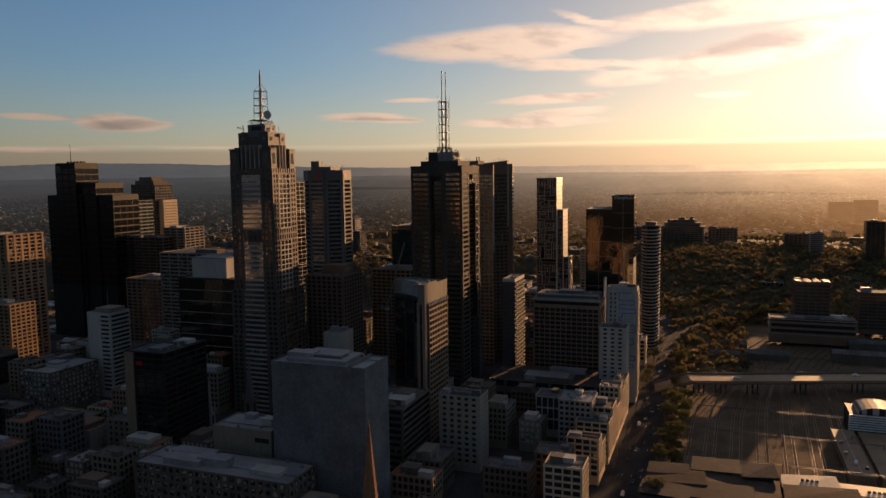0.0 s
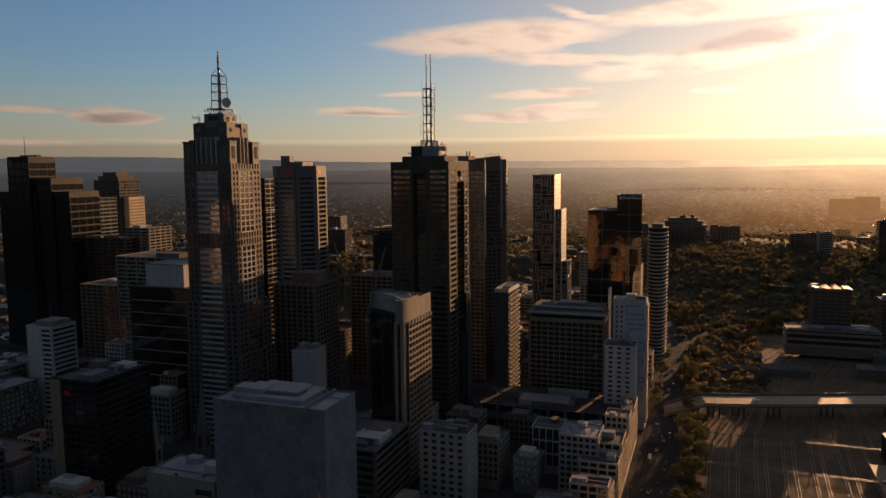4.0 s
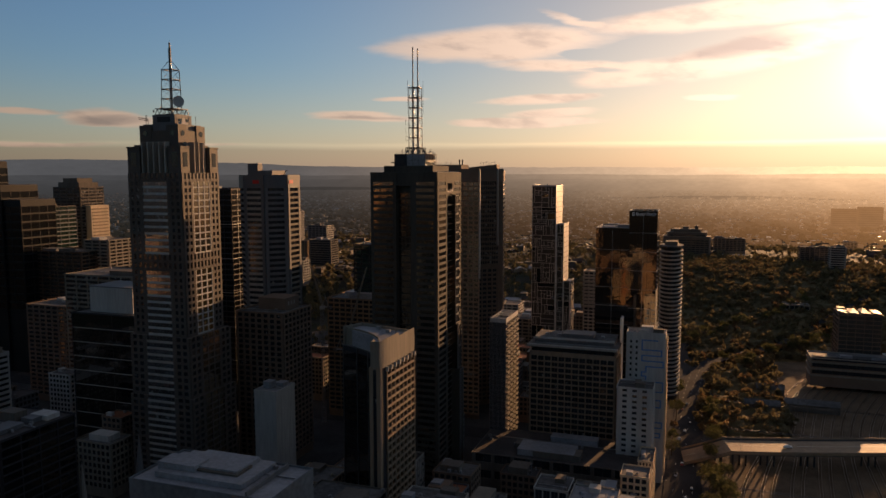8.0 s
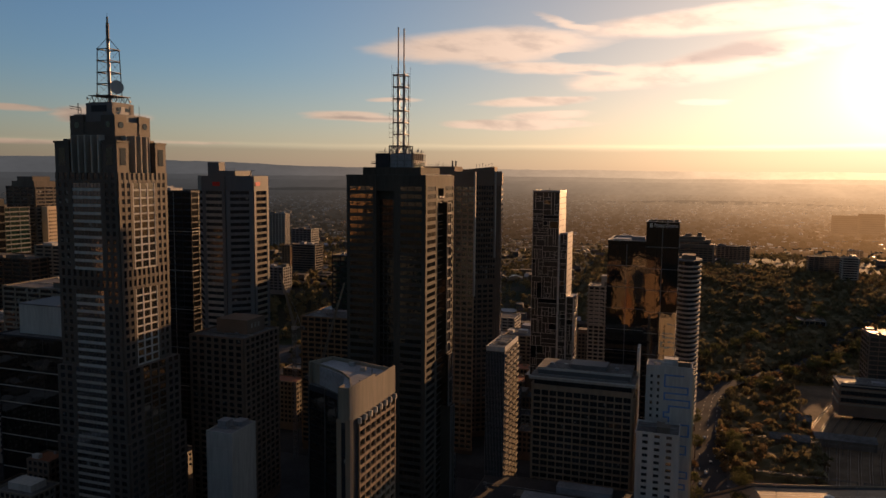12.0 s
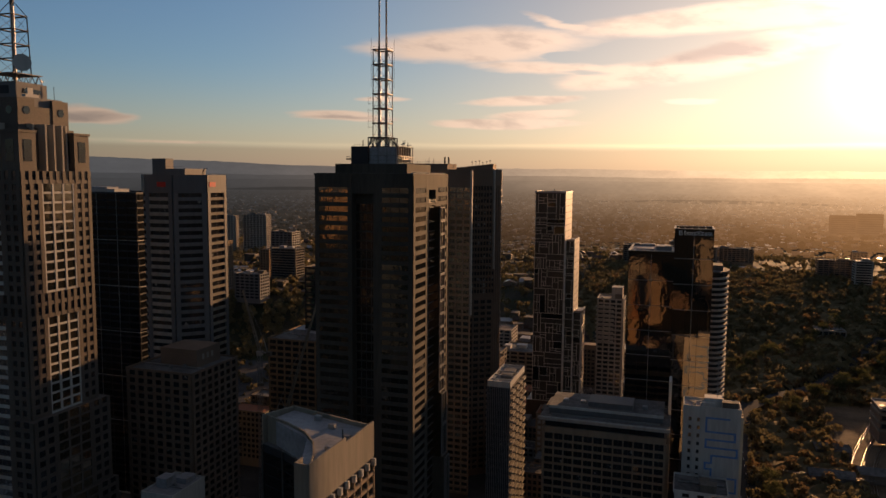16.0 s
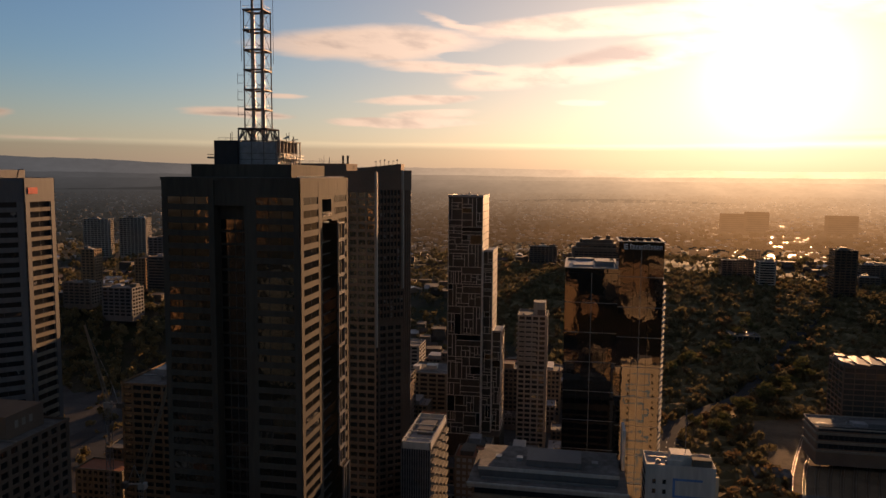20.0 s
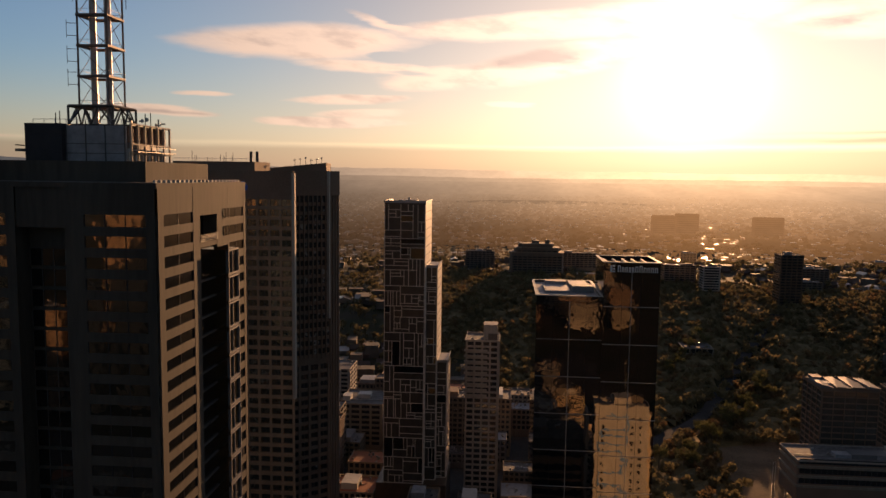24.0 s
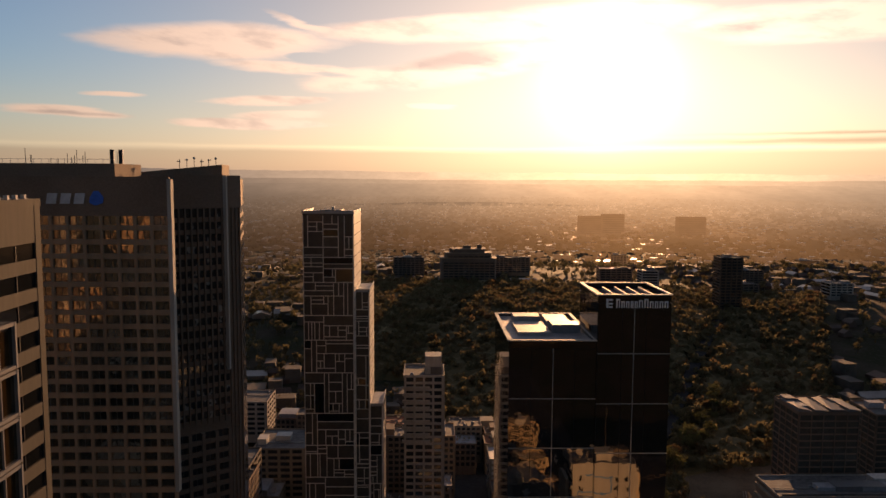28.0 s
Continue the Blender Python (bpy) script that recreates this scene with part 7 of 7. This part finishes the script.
B("clubhouse", 62, 1176, 92, 1202, rise(77, 1190) + 6, "low pale pavilion among park trees", "pavilion", CREAM, GLASS, 5, (5, 4), 1.0, 2.0, seed=64, singly=False, roof=ROOF, plant=1, z0=rise(77, 1190) - 3)
for i, (x, y, w, d, h) in enumerate(((10, 775, 26, 12, 7), (48, 790, 40, 14, 6), (20, 830, 22, 14, 6), (130, 800, 46, 16, 9), (150, 860, 40, 16, 8))):
    ob = thing("rail_shed", x, y, -3, "long low railway shed with grey metal roof", "shed", "sheds beside the railway")
    part("wall", Geo().box(-w / 2, -d / 2, 0, w / 2, d / 2, h), CONCRETE, ob)
    part("roof", Geo().prism([(-d / 2 - 0.5, h), (d / 2 + 0.5, h), (0, h + 3)], -w / 2 - 0.5, w / 2 + 0.5), ROOF, ob, m=pose(0, 0, 0, 90, 0, 90))


# ---------------------------------------------------------------- trees
def tree_mesh(rng, h, r, clumps, leaves):
    """Trunk, limbs and a crown of leaf sprays; meshes standing at the origin."""
    limbs = []
    trunk = Geo().beam((0, 0, 0), (0.2, 0.1, h * 0.35), 0.32, 7, 0.22).beam((0.2, 0.1, h * 0.35), (0.1, 0.3, h * 0.7), 0.22, 6, 0.1)
    crown = Geo()
    tips = []
    for i in range(6):
        w = 2 * math.pi * i / 6 + rng.uniform(-0.4, 0.4)
        a = Vector((0.2, 0.1, h * rng.uniform(0.3, 0.55)))
        b = a + Vector((math.cos(w) * r * 0.6, math.sin(w) * r * 0.6, h * rng.uniform(0.12, 0.3)))
        limbs.append(Geo().beam(a, b, 0.13, 5, 0.05))
        tips.append(b)
    for i in range(clumps):
        if i < len(tips):
            c = tips[i]
        else:
            w, e = rng.uniform(0, 2 * math.pi), rng.uniform(-0.5, 1.3)
            q = r * rng.uniform(0.45, 0.95)
            c = Vector((math.cos(w) * math.cos(e) * q, math.sin(w) * math.cos(e) * q, h * 0.62 + math.sin(e) * q * 0.75))
        s = r * rng.uniform(0.24, 0.42)
        for k in range(leaves):
            d = Vector((rng.gauss(0, 1), rng.gauss(0, 1), rng.gauss(0, 0.8))).normalized() * (s * rng.uniform(0.45, 1.0))
            p = c + d
            u = Vector((rng.gauss(0, 1), rng.gauss(0, 1), rng.gauss(0, 0.6))).normalized() * rng.uniform(0.25, 0.5)
            v = u.orthogonal().normalized() * rng.uniform(0.2, 0.4)
            crown.quad(p - u, p + v, p + u, p - v)
    return trunk, limbs, crown


def tree(seed, h, r, material, label):
    rng = random.Random(seed)
    trunk, limbs, crown = tree_mesh(rng, h, r, 26, 34)
    ob = thing("tree", 0, -400, 0, label, "tree", "street and park trees")
    for l in limbs:
        n = len(trunk.v)
        trunk.v += l.v
        trunk.f += [tuple(i + n for i in q) for q in l.f]
    part("trunk", trunk, BARK, ob)
    part("crown", crown, material, ob)
    return ob


kinds = [tree(1, 12, 4.6, LEAFGREEN, "broad green plane tree beside the street"), tree(2, 17, 5.4, LEAFGREEN, "tall dark green elm tree beside the street"), tree(3, 10, 4.0, LEAFRED, "rust-brown autumn tree beside the street"), tree(4, 14, 6.0, LEAFGREEN, "spreading green tree beside the street")]
rng = random.Random(21)
places = []
for i in range(26):                              # both sides of the broad street
    places.append((-30.5 + rng.uniform(-1, 3), 395 + i * 14 + rng.uniform(-3, 3)))
for i in range(7):
    places.append((-55.6 + rng.uniform(-0.3, 0.8), 640 + i * 27 + rng.uniform(-3, 3)))
for i in range(16):                              # dense bank between street and tracks
    places.append((-24 + rng.uniform(-2, 5), 470 + i * 10 + rng.uniform(-3, 3)))
for i in range(26):                              # park edge along the bend
    t = i / 25
    places.append((-10 + 130 * t + rng.uniform(-8, 8), 930 + 200 * t - 34 + rng.uniform(-10, 10)))
for i in range(24):
    t = i / 23
    places.append((-60 + 150 * t + rng.uniform(-6, 6), 960 + 230 * t + 22 + rng.uniform(-10, 10)))
for i, (x, y) in enumerate(places):
    s = rng.uniform(0.8, 1.25)
    m = pose(x, y, -3.0 if x > -26 and y < 720 else rise(x, y) - 0.4, 0, 0, rng.uniform(0, 360)) @ Matrix.Diagonal((s, s, s * rng.uniform(0.9, 1.1), 1))
    src = kinds[i] if i < 4 else kinds[(0, 1, 3, 0, 2, 1)[i % 6]]
    if i < 4:
        src.matrix_basis = m
    else:
        ob = copy_thing(src, m)
        ob.matrix_basis = m


# ---------------------------------------------------------------- park and suburbs
class Bulk:
    """Many small pieces in one mesh, put together as arrays."""

    def __init__(self, v, f):
        self.v0, self.f0 = np.array(v, float), np.array(f, int)
        self.vs, self.fs, self.n = [], [], 0

    def add(self, m):
        self.vs.append(self.v0 @ m[:3, :3].T + m[:3, 3])
        self.fs.append(self.f0 + self.n)
        self.n += len(self.v0)

    def mesh(self, name, material):
        me = bpy.data.meshes.new(name)
        me.from_pydata(np.concatenate(self.vs).tolist(), [], np.concatenate(self.fs).tolist())
        me.materials.append(material)
        me.update()
        return me


def xf(x, y, z, sx, sy, sz, turn):
    c, s = math.cos(turn), math.sin(turn)
    return np.array([[c * sx, -s * sy, 0, x], [s * sx, c * sy, 0, y], [0, 0, sz, z]])


def crown_piece(seed, sprays=48):
    """An uneven open crown of leaf sprays in clumps, one unit wide."""
    rng = random.Random(seed)
    g = Geo()
    g.beam((0, 0, -0.1), (0, 0, 0.8), 0.05, 4)
    for i in range(8):
        w, e, q = rng.uniform(0, 6.28), rng.uniform(-0.4, 1.3), rng.uniform(0.1, 0.7)
        c = Vector((math.cos(w) * math.cos(e) * q, math.sin(w) * math.cos(e) * q, 0.8 + math.sin(e) * q * 0.8))
        s = rng.uniform(0.25, 0.42)
        for k in range(sprays // 8):
            p = c + Vector((rng.gauss(0, 1), rng.gauss(0, 1), rng.gauss(0, 0.8))).normalized() * s * rng.uniform(0.3, 1.0)
            u = Vector((rng.gauss(0, 1), rng.gauss(0, 1), rng.gauss(0, 0.7))).normalized() * rng.uniform(0.14, 0.24)
            v = u.orthogonal().normalized() * rng.uniform(0.10, 0.2)
            g.quad(p - u, p + v, p + u, p - v)
    return g.v, g.f


def dense_piece(seed):
    """A crown of overlapping clumps, for woods far off."""
    rng = random.Random(seed)
    g = Geo()
    for i in range(4):
        w, e, q = rng.uniform(0, 6.28), rng.uniform(-0.3, 1.0), rng.uniform(0.2, 0.85)
        g.ball((math.cos(w) * math.cos(e) * q, math.sin(w) * math.cos(e) * q, 0.6 + math.sin(e) * q * 0.6), rng.uniform(0.3, 0.5), 3, 5, 0.8, 0.7, rng)
    return g.v, g.f


def land(x, y):
    """Scale and place of a point of the far land on the drawn-in sheet."""
    d = math.hypot(x - CENTRE[0], y - CENTRE[1])
    r, z = sheet(d)
    k = r / d
    return CENTRE[0] + (x - CENTRE[0]) * k, CENTRE[1] + (y - CENTRE[1]) * k, z + (rise(x, y) if d < 2300 else 0.0), k


def in_park(x, y):
    if y < 700 or y > 1640 - 0.35 * max(0.0, x):
        return False
    left = -230 if y > 1150 else -128
    right = 20 + (y - 700) * 0.5
    return left < x < right and not (x < -50 and y < 1000)


def greens():
    rng = random.Random(5)
    bulks = [Bulk(*crown_piece(s)) for s in range(6)]
    rusty = [Bulk(*crown_piece(s + 9)) for s in range(3)]
    distant = [Bulk(*dense_piece(s)) for s in range(3)]
    n = 0
    road = [Vector(p) for p in smooth(MAIN, 8)]
    while n < 5600:                              # park
        x, y = rng.uniform(-230, 560), rng.uniform(690, 1640)
        if not in_park(x, y) or (30 < x < 220 and 690 < y < 960):
            continue
        if min((Vector((x, y)) - p).length for p in road) < 8.5:
            continue
        s = rng.uniform(4.2, 7.8)
        (rng.choice(rusty) if rng.random() < 0.18 else rng.choice(bulks)).add(xf(x, y, (-4 if y < 820 else -3.6) + rise(x, y), s, s, s * rng.uniform(0.8, 1.3), rng.uniform(0, 6.28)))
        n += 1
    while n < 16000:                              # suburbs, denser far out
        d = 800 + 7500 * rng.random() ** 1.25
        w = rng.uniform(-1.35, 1.15)
        x, y = CENTRE[0] + d * math.sin(w), CENTRE[1] + d * math.cos(w)
        if (x < -60 and y < 1000 and x > -780) or (-30 < x < 190 and y < 1000):
            continue
        px, py, pz, k = land(x, y)
        s = rng.uniform(4.5, 9) * k * (1 + d / 3500)
        rng.choice(bulks if d < 1900 else distant).add(xf(px, py, pz - 4 * k, s, s, s * rng.uniform(0.7, 1.1), rng.uniform(0, 6.28)))
        n += 1
    for i in range(2200):                         # gardens and street trees behind the towers
        x, y = rng.uniform(-900, -130), rng.uniform(740, 1700)
        if x > -330 and y < 900:
            continue
        s = rng.uniform(3.6, 6.5)
        rng.choice(bulks).add(xf(x, y, rise(x, y) - 3.6, s, s, s * rng.uniform(0.9, 1.3), rng.uniform(0, 6.28)))
    for i in range(520):                          # tall garden trees before the flats on the western rise
        x, y = rng.uniform(-760, -500), rng.uniform(900, 1185)
        if any(x0 - 5 < x < x1 + 5 and y0 - 5 < y < y1 + 5 for x0, y0, x1, y1 in ((-677, 1080, -642, 1100), (-607, 1050, -572, 1072), (-704, 1150, -686, 1165), (-560, 1120, -520, 1150))):
            continue
        s = rng.uniform(5.0, 8.5)
        rng.choice(bulks).add(xf(x, y, rise(x, y) - 3.6, s, s, s * rng.uniform(0.9, 1.3), rng.uniform(0, 6.28)))
    for i in range(2600):                         # leafy streets past the park
        d, w = rng.uniform(1500, 2450), rng.uniform(-0.75, 0.6)
        x, y = CENTRE[0] + d * math.sin(w), CENTRE[1] + d * math.cos(w)
        if in_park(x, y):
            continue
        px, py, pz, k = land(x, y)
        s = rng.uniform(4.5, 8.5)
        rng.choice(bulks if d < 2000 else distant).add(xf(px, py, pz - 3.8, s, s, s * rng.uniform(0.8, 1.1), rng.uniform(0, 6.28)))
    # far crowns glow by themselves, in place of haze before them
    hazy = far_material("haze_glow_trees", (0.03, 0.026, 0.014), (0.045, 0.036, 0.02), 1.0)
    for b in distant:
        tagged(new("woods", b.mesh("woods", hazy)), "far suburb trees with painted haze glow", "trees", kind="stuff")
    for i, b in enumerate(bulks + rusty):
        if b.vs:
            tagged(new("woods", b.mesh("woods", LEAF if i < 6 else LEAFRED)), "dark green trees of park and suburbs" if i < 6 else "rust-brown autumn trees of the park", "trees", kind="stuff")


def house_piece(gable):
    if gable:
        v = [(-1, -1, 0), (1, -1, 0), (1, 1, 0), (-1, 1, 0), (-1, -1, 0.55), (1, -1, 0.55), (1, 1, 0.55), (-1, 1, 0.55), (-1, 0, 1), (1, 0, 1)]
        f = [(0, 1, 5, 4), (1, 2, 6, 5), (2, 3, 7, 6), (3, 0, 4, 7), (4, 5, 9, 8), (6, 7, 8, 9), (5, 6, 9, 9), (7, 4, 8, 8)]
    else:
        v = [(-1, -1, 0), (1, -1, 0), (1, 1, 0), (-1, 1, 0), (-1, -1, 1), (1, -1, 1), (1, 1, 1), (-1, 1, 1)]
        f = [(0, 1, 5, 4), (1, 2, 6, 5), (2, 3, 7, 6), (3, 0, 4, 7), (4, 5, 6, 7)]
    return v, f


HOUSEWALL = mat("suburb_walls", (0.10, 0.085, 0.07), 0.8, grain=0.05, large=0.01, vary=0.6, bump=0)
HOUSEROOF = mat("suburb_roofs", (0.075, 0.052, 0.042), 0.6, grain=0.05, large=0.01, vary=0.6, bump=0)
TINROOF = mat("suburb_tin_roofs", (0.30, 0.28, 0.26), 0.32, metal=0.8, grain=0.05, vary=0.3, bump=0)


def suburbs():
    rng = random.Random(6)
    kinds = [(Bulk(*house_piece(True)), HOUSEROOF, "far tiled houses of the suburbs"), (Bulk(*house_piece(False)), HOUSEWALL, "far flat-roofed buildings of the suburbs"), (Bulk(*house_piece(True)), TINROOF, "far metal-roofed sheds of the suburbs"),
             (Bulk(*house_piece(True)), far_material("haze_glow_roofs", (0.05, 0.04, 0.03), (0.12, 0.09, 0.07), 1.0), "far suburb houses with painted haze glow"),
             (Bulk(*house_piece(False)), far_material("haze_glow_walls", (0.10, 0.09, 0.08), (0.20, 0.18, 0.15), 1.1), "far suburb buildings with painted haze glow"),
             (Bulk(*house_piece(False)), TINROOF, "far flat metal roofs glinting in the sun")]
    n = 0
    while n < 6500:
        d = 800 + 5400 * rng.random() ** 1.5
        w = rng.uniform(-1.35, 1.15)
        x, y = CENTRE[0] + d * math.sin(w), CENTRE[1] + d * math.cos(w)
        if in_park(x, y) or (x < -60 and y < 850 and x > -760 and not (-650 < x < -330 and y > 745)) or (-40 < x < 230 and y < 1020):
            continue
        if noise.noise((x * 0.0035, y * 0.0035, 4.0)) < -0.12:
            continue
        px, py, pz, k = land(x, y)
        pick = rng.random()
        turn = rng.choice((0, math.pi / 2)) + 0.12
        if pick < 0.5:
            a, b, h, i = rng.uniform(5, 8), rng.uniform(4, 6), rng.uniform(5, 8), 0
        elif pick < 0.82:
            a, b, h, i = rng.uniform(5, 11), rng.uniform(5, 10), rng.choice((6, 7, 9, 9, 12)), 1
        else:
            a, b, h, i = rng.uniform(8, 22), rng.uniform(6, 12), rng.uniform(5, 9), rng.choice((2, 5))
        if i == 5 and d < 1900:
            i = 0
        if i in (2, 5) and d > 1900:
            h = 3.0
        # past 1.9 km houses swap to copies with haze put into emission
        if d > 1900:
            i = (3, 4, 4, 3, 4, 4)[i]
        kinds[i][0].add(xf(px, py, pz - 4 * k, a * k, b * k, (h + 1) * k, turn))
        n += 1
    for i in range(4200):                         # sheds with flat metal roofs that catch the sun
        d = 1950 + 5000 * rng.random() ** 1.2
        w = rng.uniform(-1.2, 1.0)
        x, y = CENTRE[0] + d * math.sin(w), CENTRE[1] + d * math.cos(w)
        if in_park(x, y):
            continue
        px, py, pz, k = land(x, y)
        a, b, h, turn = rng.uniform(3, 9), rng.uniform(2.5, 5), rng.uniform(6, 9), rng.uniform(-0.3, 0.3)
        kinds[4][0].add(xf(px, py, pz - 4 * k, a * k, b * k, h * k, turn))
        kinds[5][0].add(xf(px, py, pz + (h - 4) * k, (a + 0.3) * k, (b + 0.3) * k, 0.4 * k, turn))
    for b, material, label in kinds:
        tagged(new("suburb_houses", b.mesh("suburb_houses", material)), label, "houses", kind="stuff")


# grass colour lightened so shaded gaps between the trees read less dark
LAWN = mat("lightened_park_grass", (0.13, 0.095, 0.045), 0.95, spec=0.02, grain=0.2, large=0.01, vary=0.35)
tagged(new("ground", Geo().prism([(-128, 1000), (20, 700), (170, 1000)], -4.6, -3.7).mesh("lawn", LAWN)), "brown-green grass under the park trees, lightened against their shade", "lawn", kind="structure")

def gap_shrubs():
    """A lumpy leaf sheet, added so the gaps between the park's trees are not dark."""
    rng = random.Random(51)
    step, x0, y0, nx, ny = 6.0, -230, 700, 170, 218
    road = [Vector(p) for p in smooth(MAIN, 8)]
    inside = {}
    for i in range(nx):
        for j in range(ny):
            x, y = x0 + i * step, y0 + j * step
            inside[i, j] = in_park(x, y) and not (30 < x < 220 and y < 966) and min((Vector((x, y)) - p).length for p in road) > 9
    g, number = Geo(), {}
    for (i, j), ok in inside.items():
        if not ok:
            continue
        rim = not all(inside.get((i + a, j + b), False) for a, b in ((1, 0), (-1, 0), (0, 1), (0, -1)))
        x, y = x0 + i * step, y0 + j * step
        number[i, j] = len(g.v)
        g.v.append((x + rng.uniform(-2, 2), y + rng.uniform(-2, 2), rise(x, y) - 3.9 if rim else rise(x, y) + 1.2 + 2.0 * noise.noise((x * 0.03, y * 0.03, 2.0)) + rng.uniform(-2.2, 2.4)))
    for i, j in number:
        q = [(i, j), (i + 1, j), (i + 1, j + 1), (i, j + 1)]
        if all(k in number for k in q):
            g.f.append(tuple(number[k] for k in q))
    tagged(new("shrubs", g.mesh("shrubs", LEAF)), "brown-green shrub sheet added to fill dark gaps under the park trees", "shrubs", kind="stuff")


gap_shrubs()
greens()
suburbs()

# walls and windows of far blocks, with the haze painted in as emission
SLAB, SLABGLASS = far_material("haze_glow_concrete", (0.03, 0.027, 0.024), (0.06, 0.05, 0.045), 1.0), far_material("haze_glow_glass", (0.01, 0.01, 0.01), (0.03, 0.03, 0.03), 0.95)
HAZEBROWN, HAZEPALE, HAZEGLASS = far_material("haze_glow_brick", (0.07, 0.045, 0.03), (0.11, 0.07, 0.05), 0.42, 1100.0), far_material("haze_glow_render", (0.14, 0.12, 0.1), (0.22, 0.19, 0.16), 0.55, 1100.0), far_material("haze_glow_window", (0.01, 0.01, 0.01), (0.03, 0.03, 0.03), 0.22, 1100.0)
# larger blocks that stand out in the suburbs
rng = random.Random(40)
for x0, y0, x1, y1, z, wall, label in ((-300, 1010, -250, 1040, 30, PALE, "pale government offices beyond the towers"), (-360, 990, -310, 1050, 26, TAN, "long tan stone parliament block"),
                                       (-235, 905, -205, 940, 34, CREAM, "cream stone terrace behind the towers"), (-215, 960, -180, 1000, 30, TAN, "sunlit stone terrace behind the towers"), (-262, 850, -226, 885, 42, CONCRETE, "grey office block behind the towers"),
                                       (-420, 1080, -380, 1110, 36, BROWN, "brown brick hospital wing beyond trees"), (-470, 1180, -420, 1210, 40, WHITE, "white hospital block with ribbon windows"), (-640, 1190, -601, 1215, 85, CONCRETE, "pale banded block of flats beyond the cathedral trees"), (-662, 1196, -647, 1215, 82, COPPER, "red brick block of flats beside the white one"), (-677, 1080, -642, 1100, 67, CONCRETE, "grey terrace of flats beyond the city"), (-607, 1050, -572, 1072, 68, GREYPANEL, "grey flats with trees before them"), (-704, 1150, -686, 1165, 97, COPPER, "narrow red brick block of flats"), (-560, 1120, -520, 1150, 32, BROWN, "red-brown brick block of flats"),
                                       # the two tall slabs are paled in colour to stand for haze
                                       (-682, 1260, -646, 1285, 103, GREYPANEL, "grey flats beyond the city"), (-926, 1560, -873, 1578, 110, PALE, "tall concrete slab of flats, paled for haze"), (-984, 1540, -934, 1556, 108, PALE, "tall concrete slab of flats, paled for haze"),
                                       (154, 1464, 177, 1486, 71, PALE, "white banded apartment tower beyond the park"), (230, 1388, 258, 1412, 97, BRONZE, "dark apartment tower beyond the park"), (300, 1500, 330, 1520, 48, CONCRETE, "pale apartment block beside the dark tower"),
                                       (640, 2000, 690, 2026, 27, HAZEBROWN, "tan apartment block beyond the park"), (270, 2080, 300, 2100, 30, HAZEPALE, "pale office block beyond the park"), (-60, 2080, 10, 2120, 26, HAZEPALE, "long pale block beyond the park"), (120, 1560, 168, 1584, 62, BROWN, "brown block of flats on the hill"), (330, 1580, 372, 1600, 58, CONCRETE, "grey block of flats on the hill"), (-20, 1730, 40, 1756, 60, TAN, "tan office block on the hill"), (420, 1480, 452, 1504, 52, PALE, "pale flats on the hill"), (-190, 1690, -140, 1716, 64, CONCRETE, "grey office block on the hill")):
    B("apartment_block", x0, y0, x1, y1, z, label, "apartment block", wall, HAZEGLASS if wall in (HAZEBROWN, HAZEPALE) else GLASS, 3.6, (1, 1) if "banded" in label else (max(3, int((x1 - x0) / 7)), 4), 1.6, 1.6, seed=int(z + x0), singly=False, plant=2, depth=0.3, z0=rise((x0 + x1) / 2, (y0 + y1) / 2) - (4 if y0 > 1200 else 0))
hospital = thing("hospital", -70, 1645, 14, "brown stepped hospital with a rounded roofline", "hospital")
for a, b, z0, z1 in ((41, 20, 0, 56), (34, 18, 56, 64), (24, 15, 64, 70)):
    outline = [(-a, -b), (a, -b), (a + 3, -b * 0.4), (a + 3, b), (-a - 3, b), (-a - 3, -b * 0.4)]
    part("wall", Geo().prism(outline, z0, z1), BROWN, hospital)
    for k in range(int((z1 - z0 - 2) / 4.2)):
        part("window_band", Geo().box(-a + 1, -b - 0.25, z0 + 2 + k * 4.2, a - 1, -b, z0 + 4 + k * 4.2), GLASS, hospital)
    for k in range(int(a / 4)):
        part("pier", Geo().box(-a + k * 8 + 1, -b - 0.7, z0, -a + k * 8 + 2.6, -b - 0.25, z1), BROWN, hospital)
    part("parapet", Geo().prism([(x * 1.02, y * 1.02) for x, y in outline], z1, z1 + 0.9), TAN, hospital)
for x, w, h in ((-30, 9, 5), (-8, 12, 4.5), (14, 7, 6)):
    part("plant_room", Geo().box(x, -6, 64.9 if abs(x) > 20 else 70.9, x + w, 6, (64.9 if abs(x) > 20 else 70.9) + h), BROWN, hospital)
for x, y, w, d, z, label in ((440, 3150, 80, 30, 66, "grey housing slab far off with painted haze glow"), (530, 3180, 80, 30, 72, "grey housing slab far off with painted haze glow"), (795, 3120, 100, 32, 66, "grey housing slab far off with painted haze glow")):
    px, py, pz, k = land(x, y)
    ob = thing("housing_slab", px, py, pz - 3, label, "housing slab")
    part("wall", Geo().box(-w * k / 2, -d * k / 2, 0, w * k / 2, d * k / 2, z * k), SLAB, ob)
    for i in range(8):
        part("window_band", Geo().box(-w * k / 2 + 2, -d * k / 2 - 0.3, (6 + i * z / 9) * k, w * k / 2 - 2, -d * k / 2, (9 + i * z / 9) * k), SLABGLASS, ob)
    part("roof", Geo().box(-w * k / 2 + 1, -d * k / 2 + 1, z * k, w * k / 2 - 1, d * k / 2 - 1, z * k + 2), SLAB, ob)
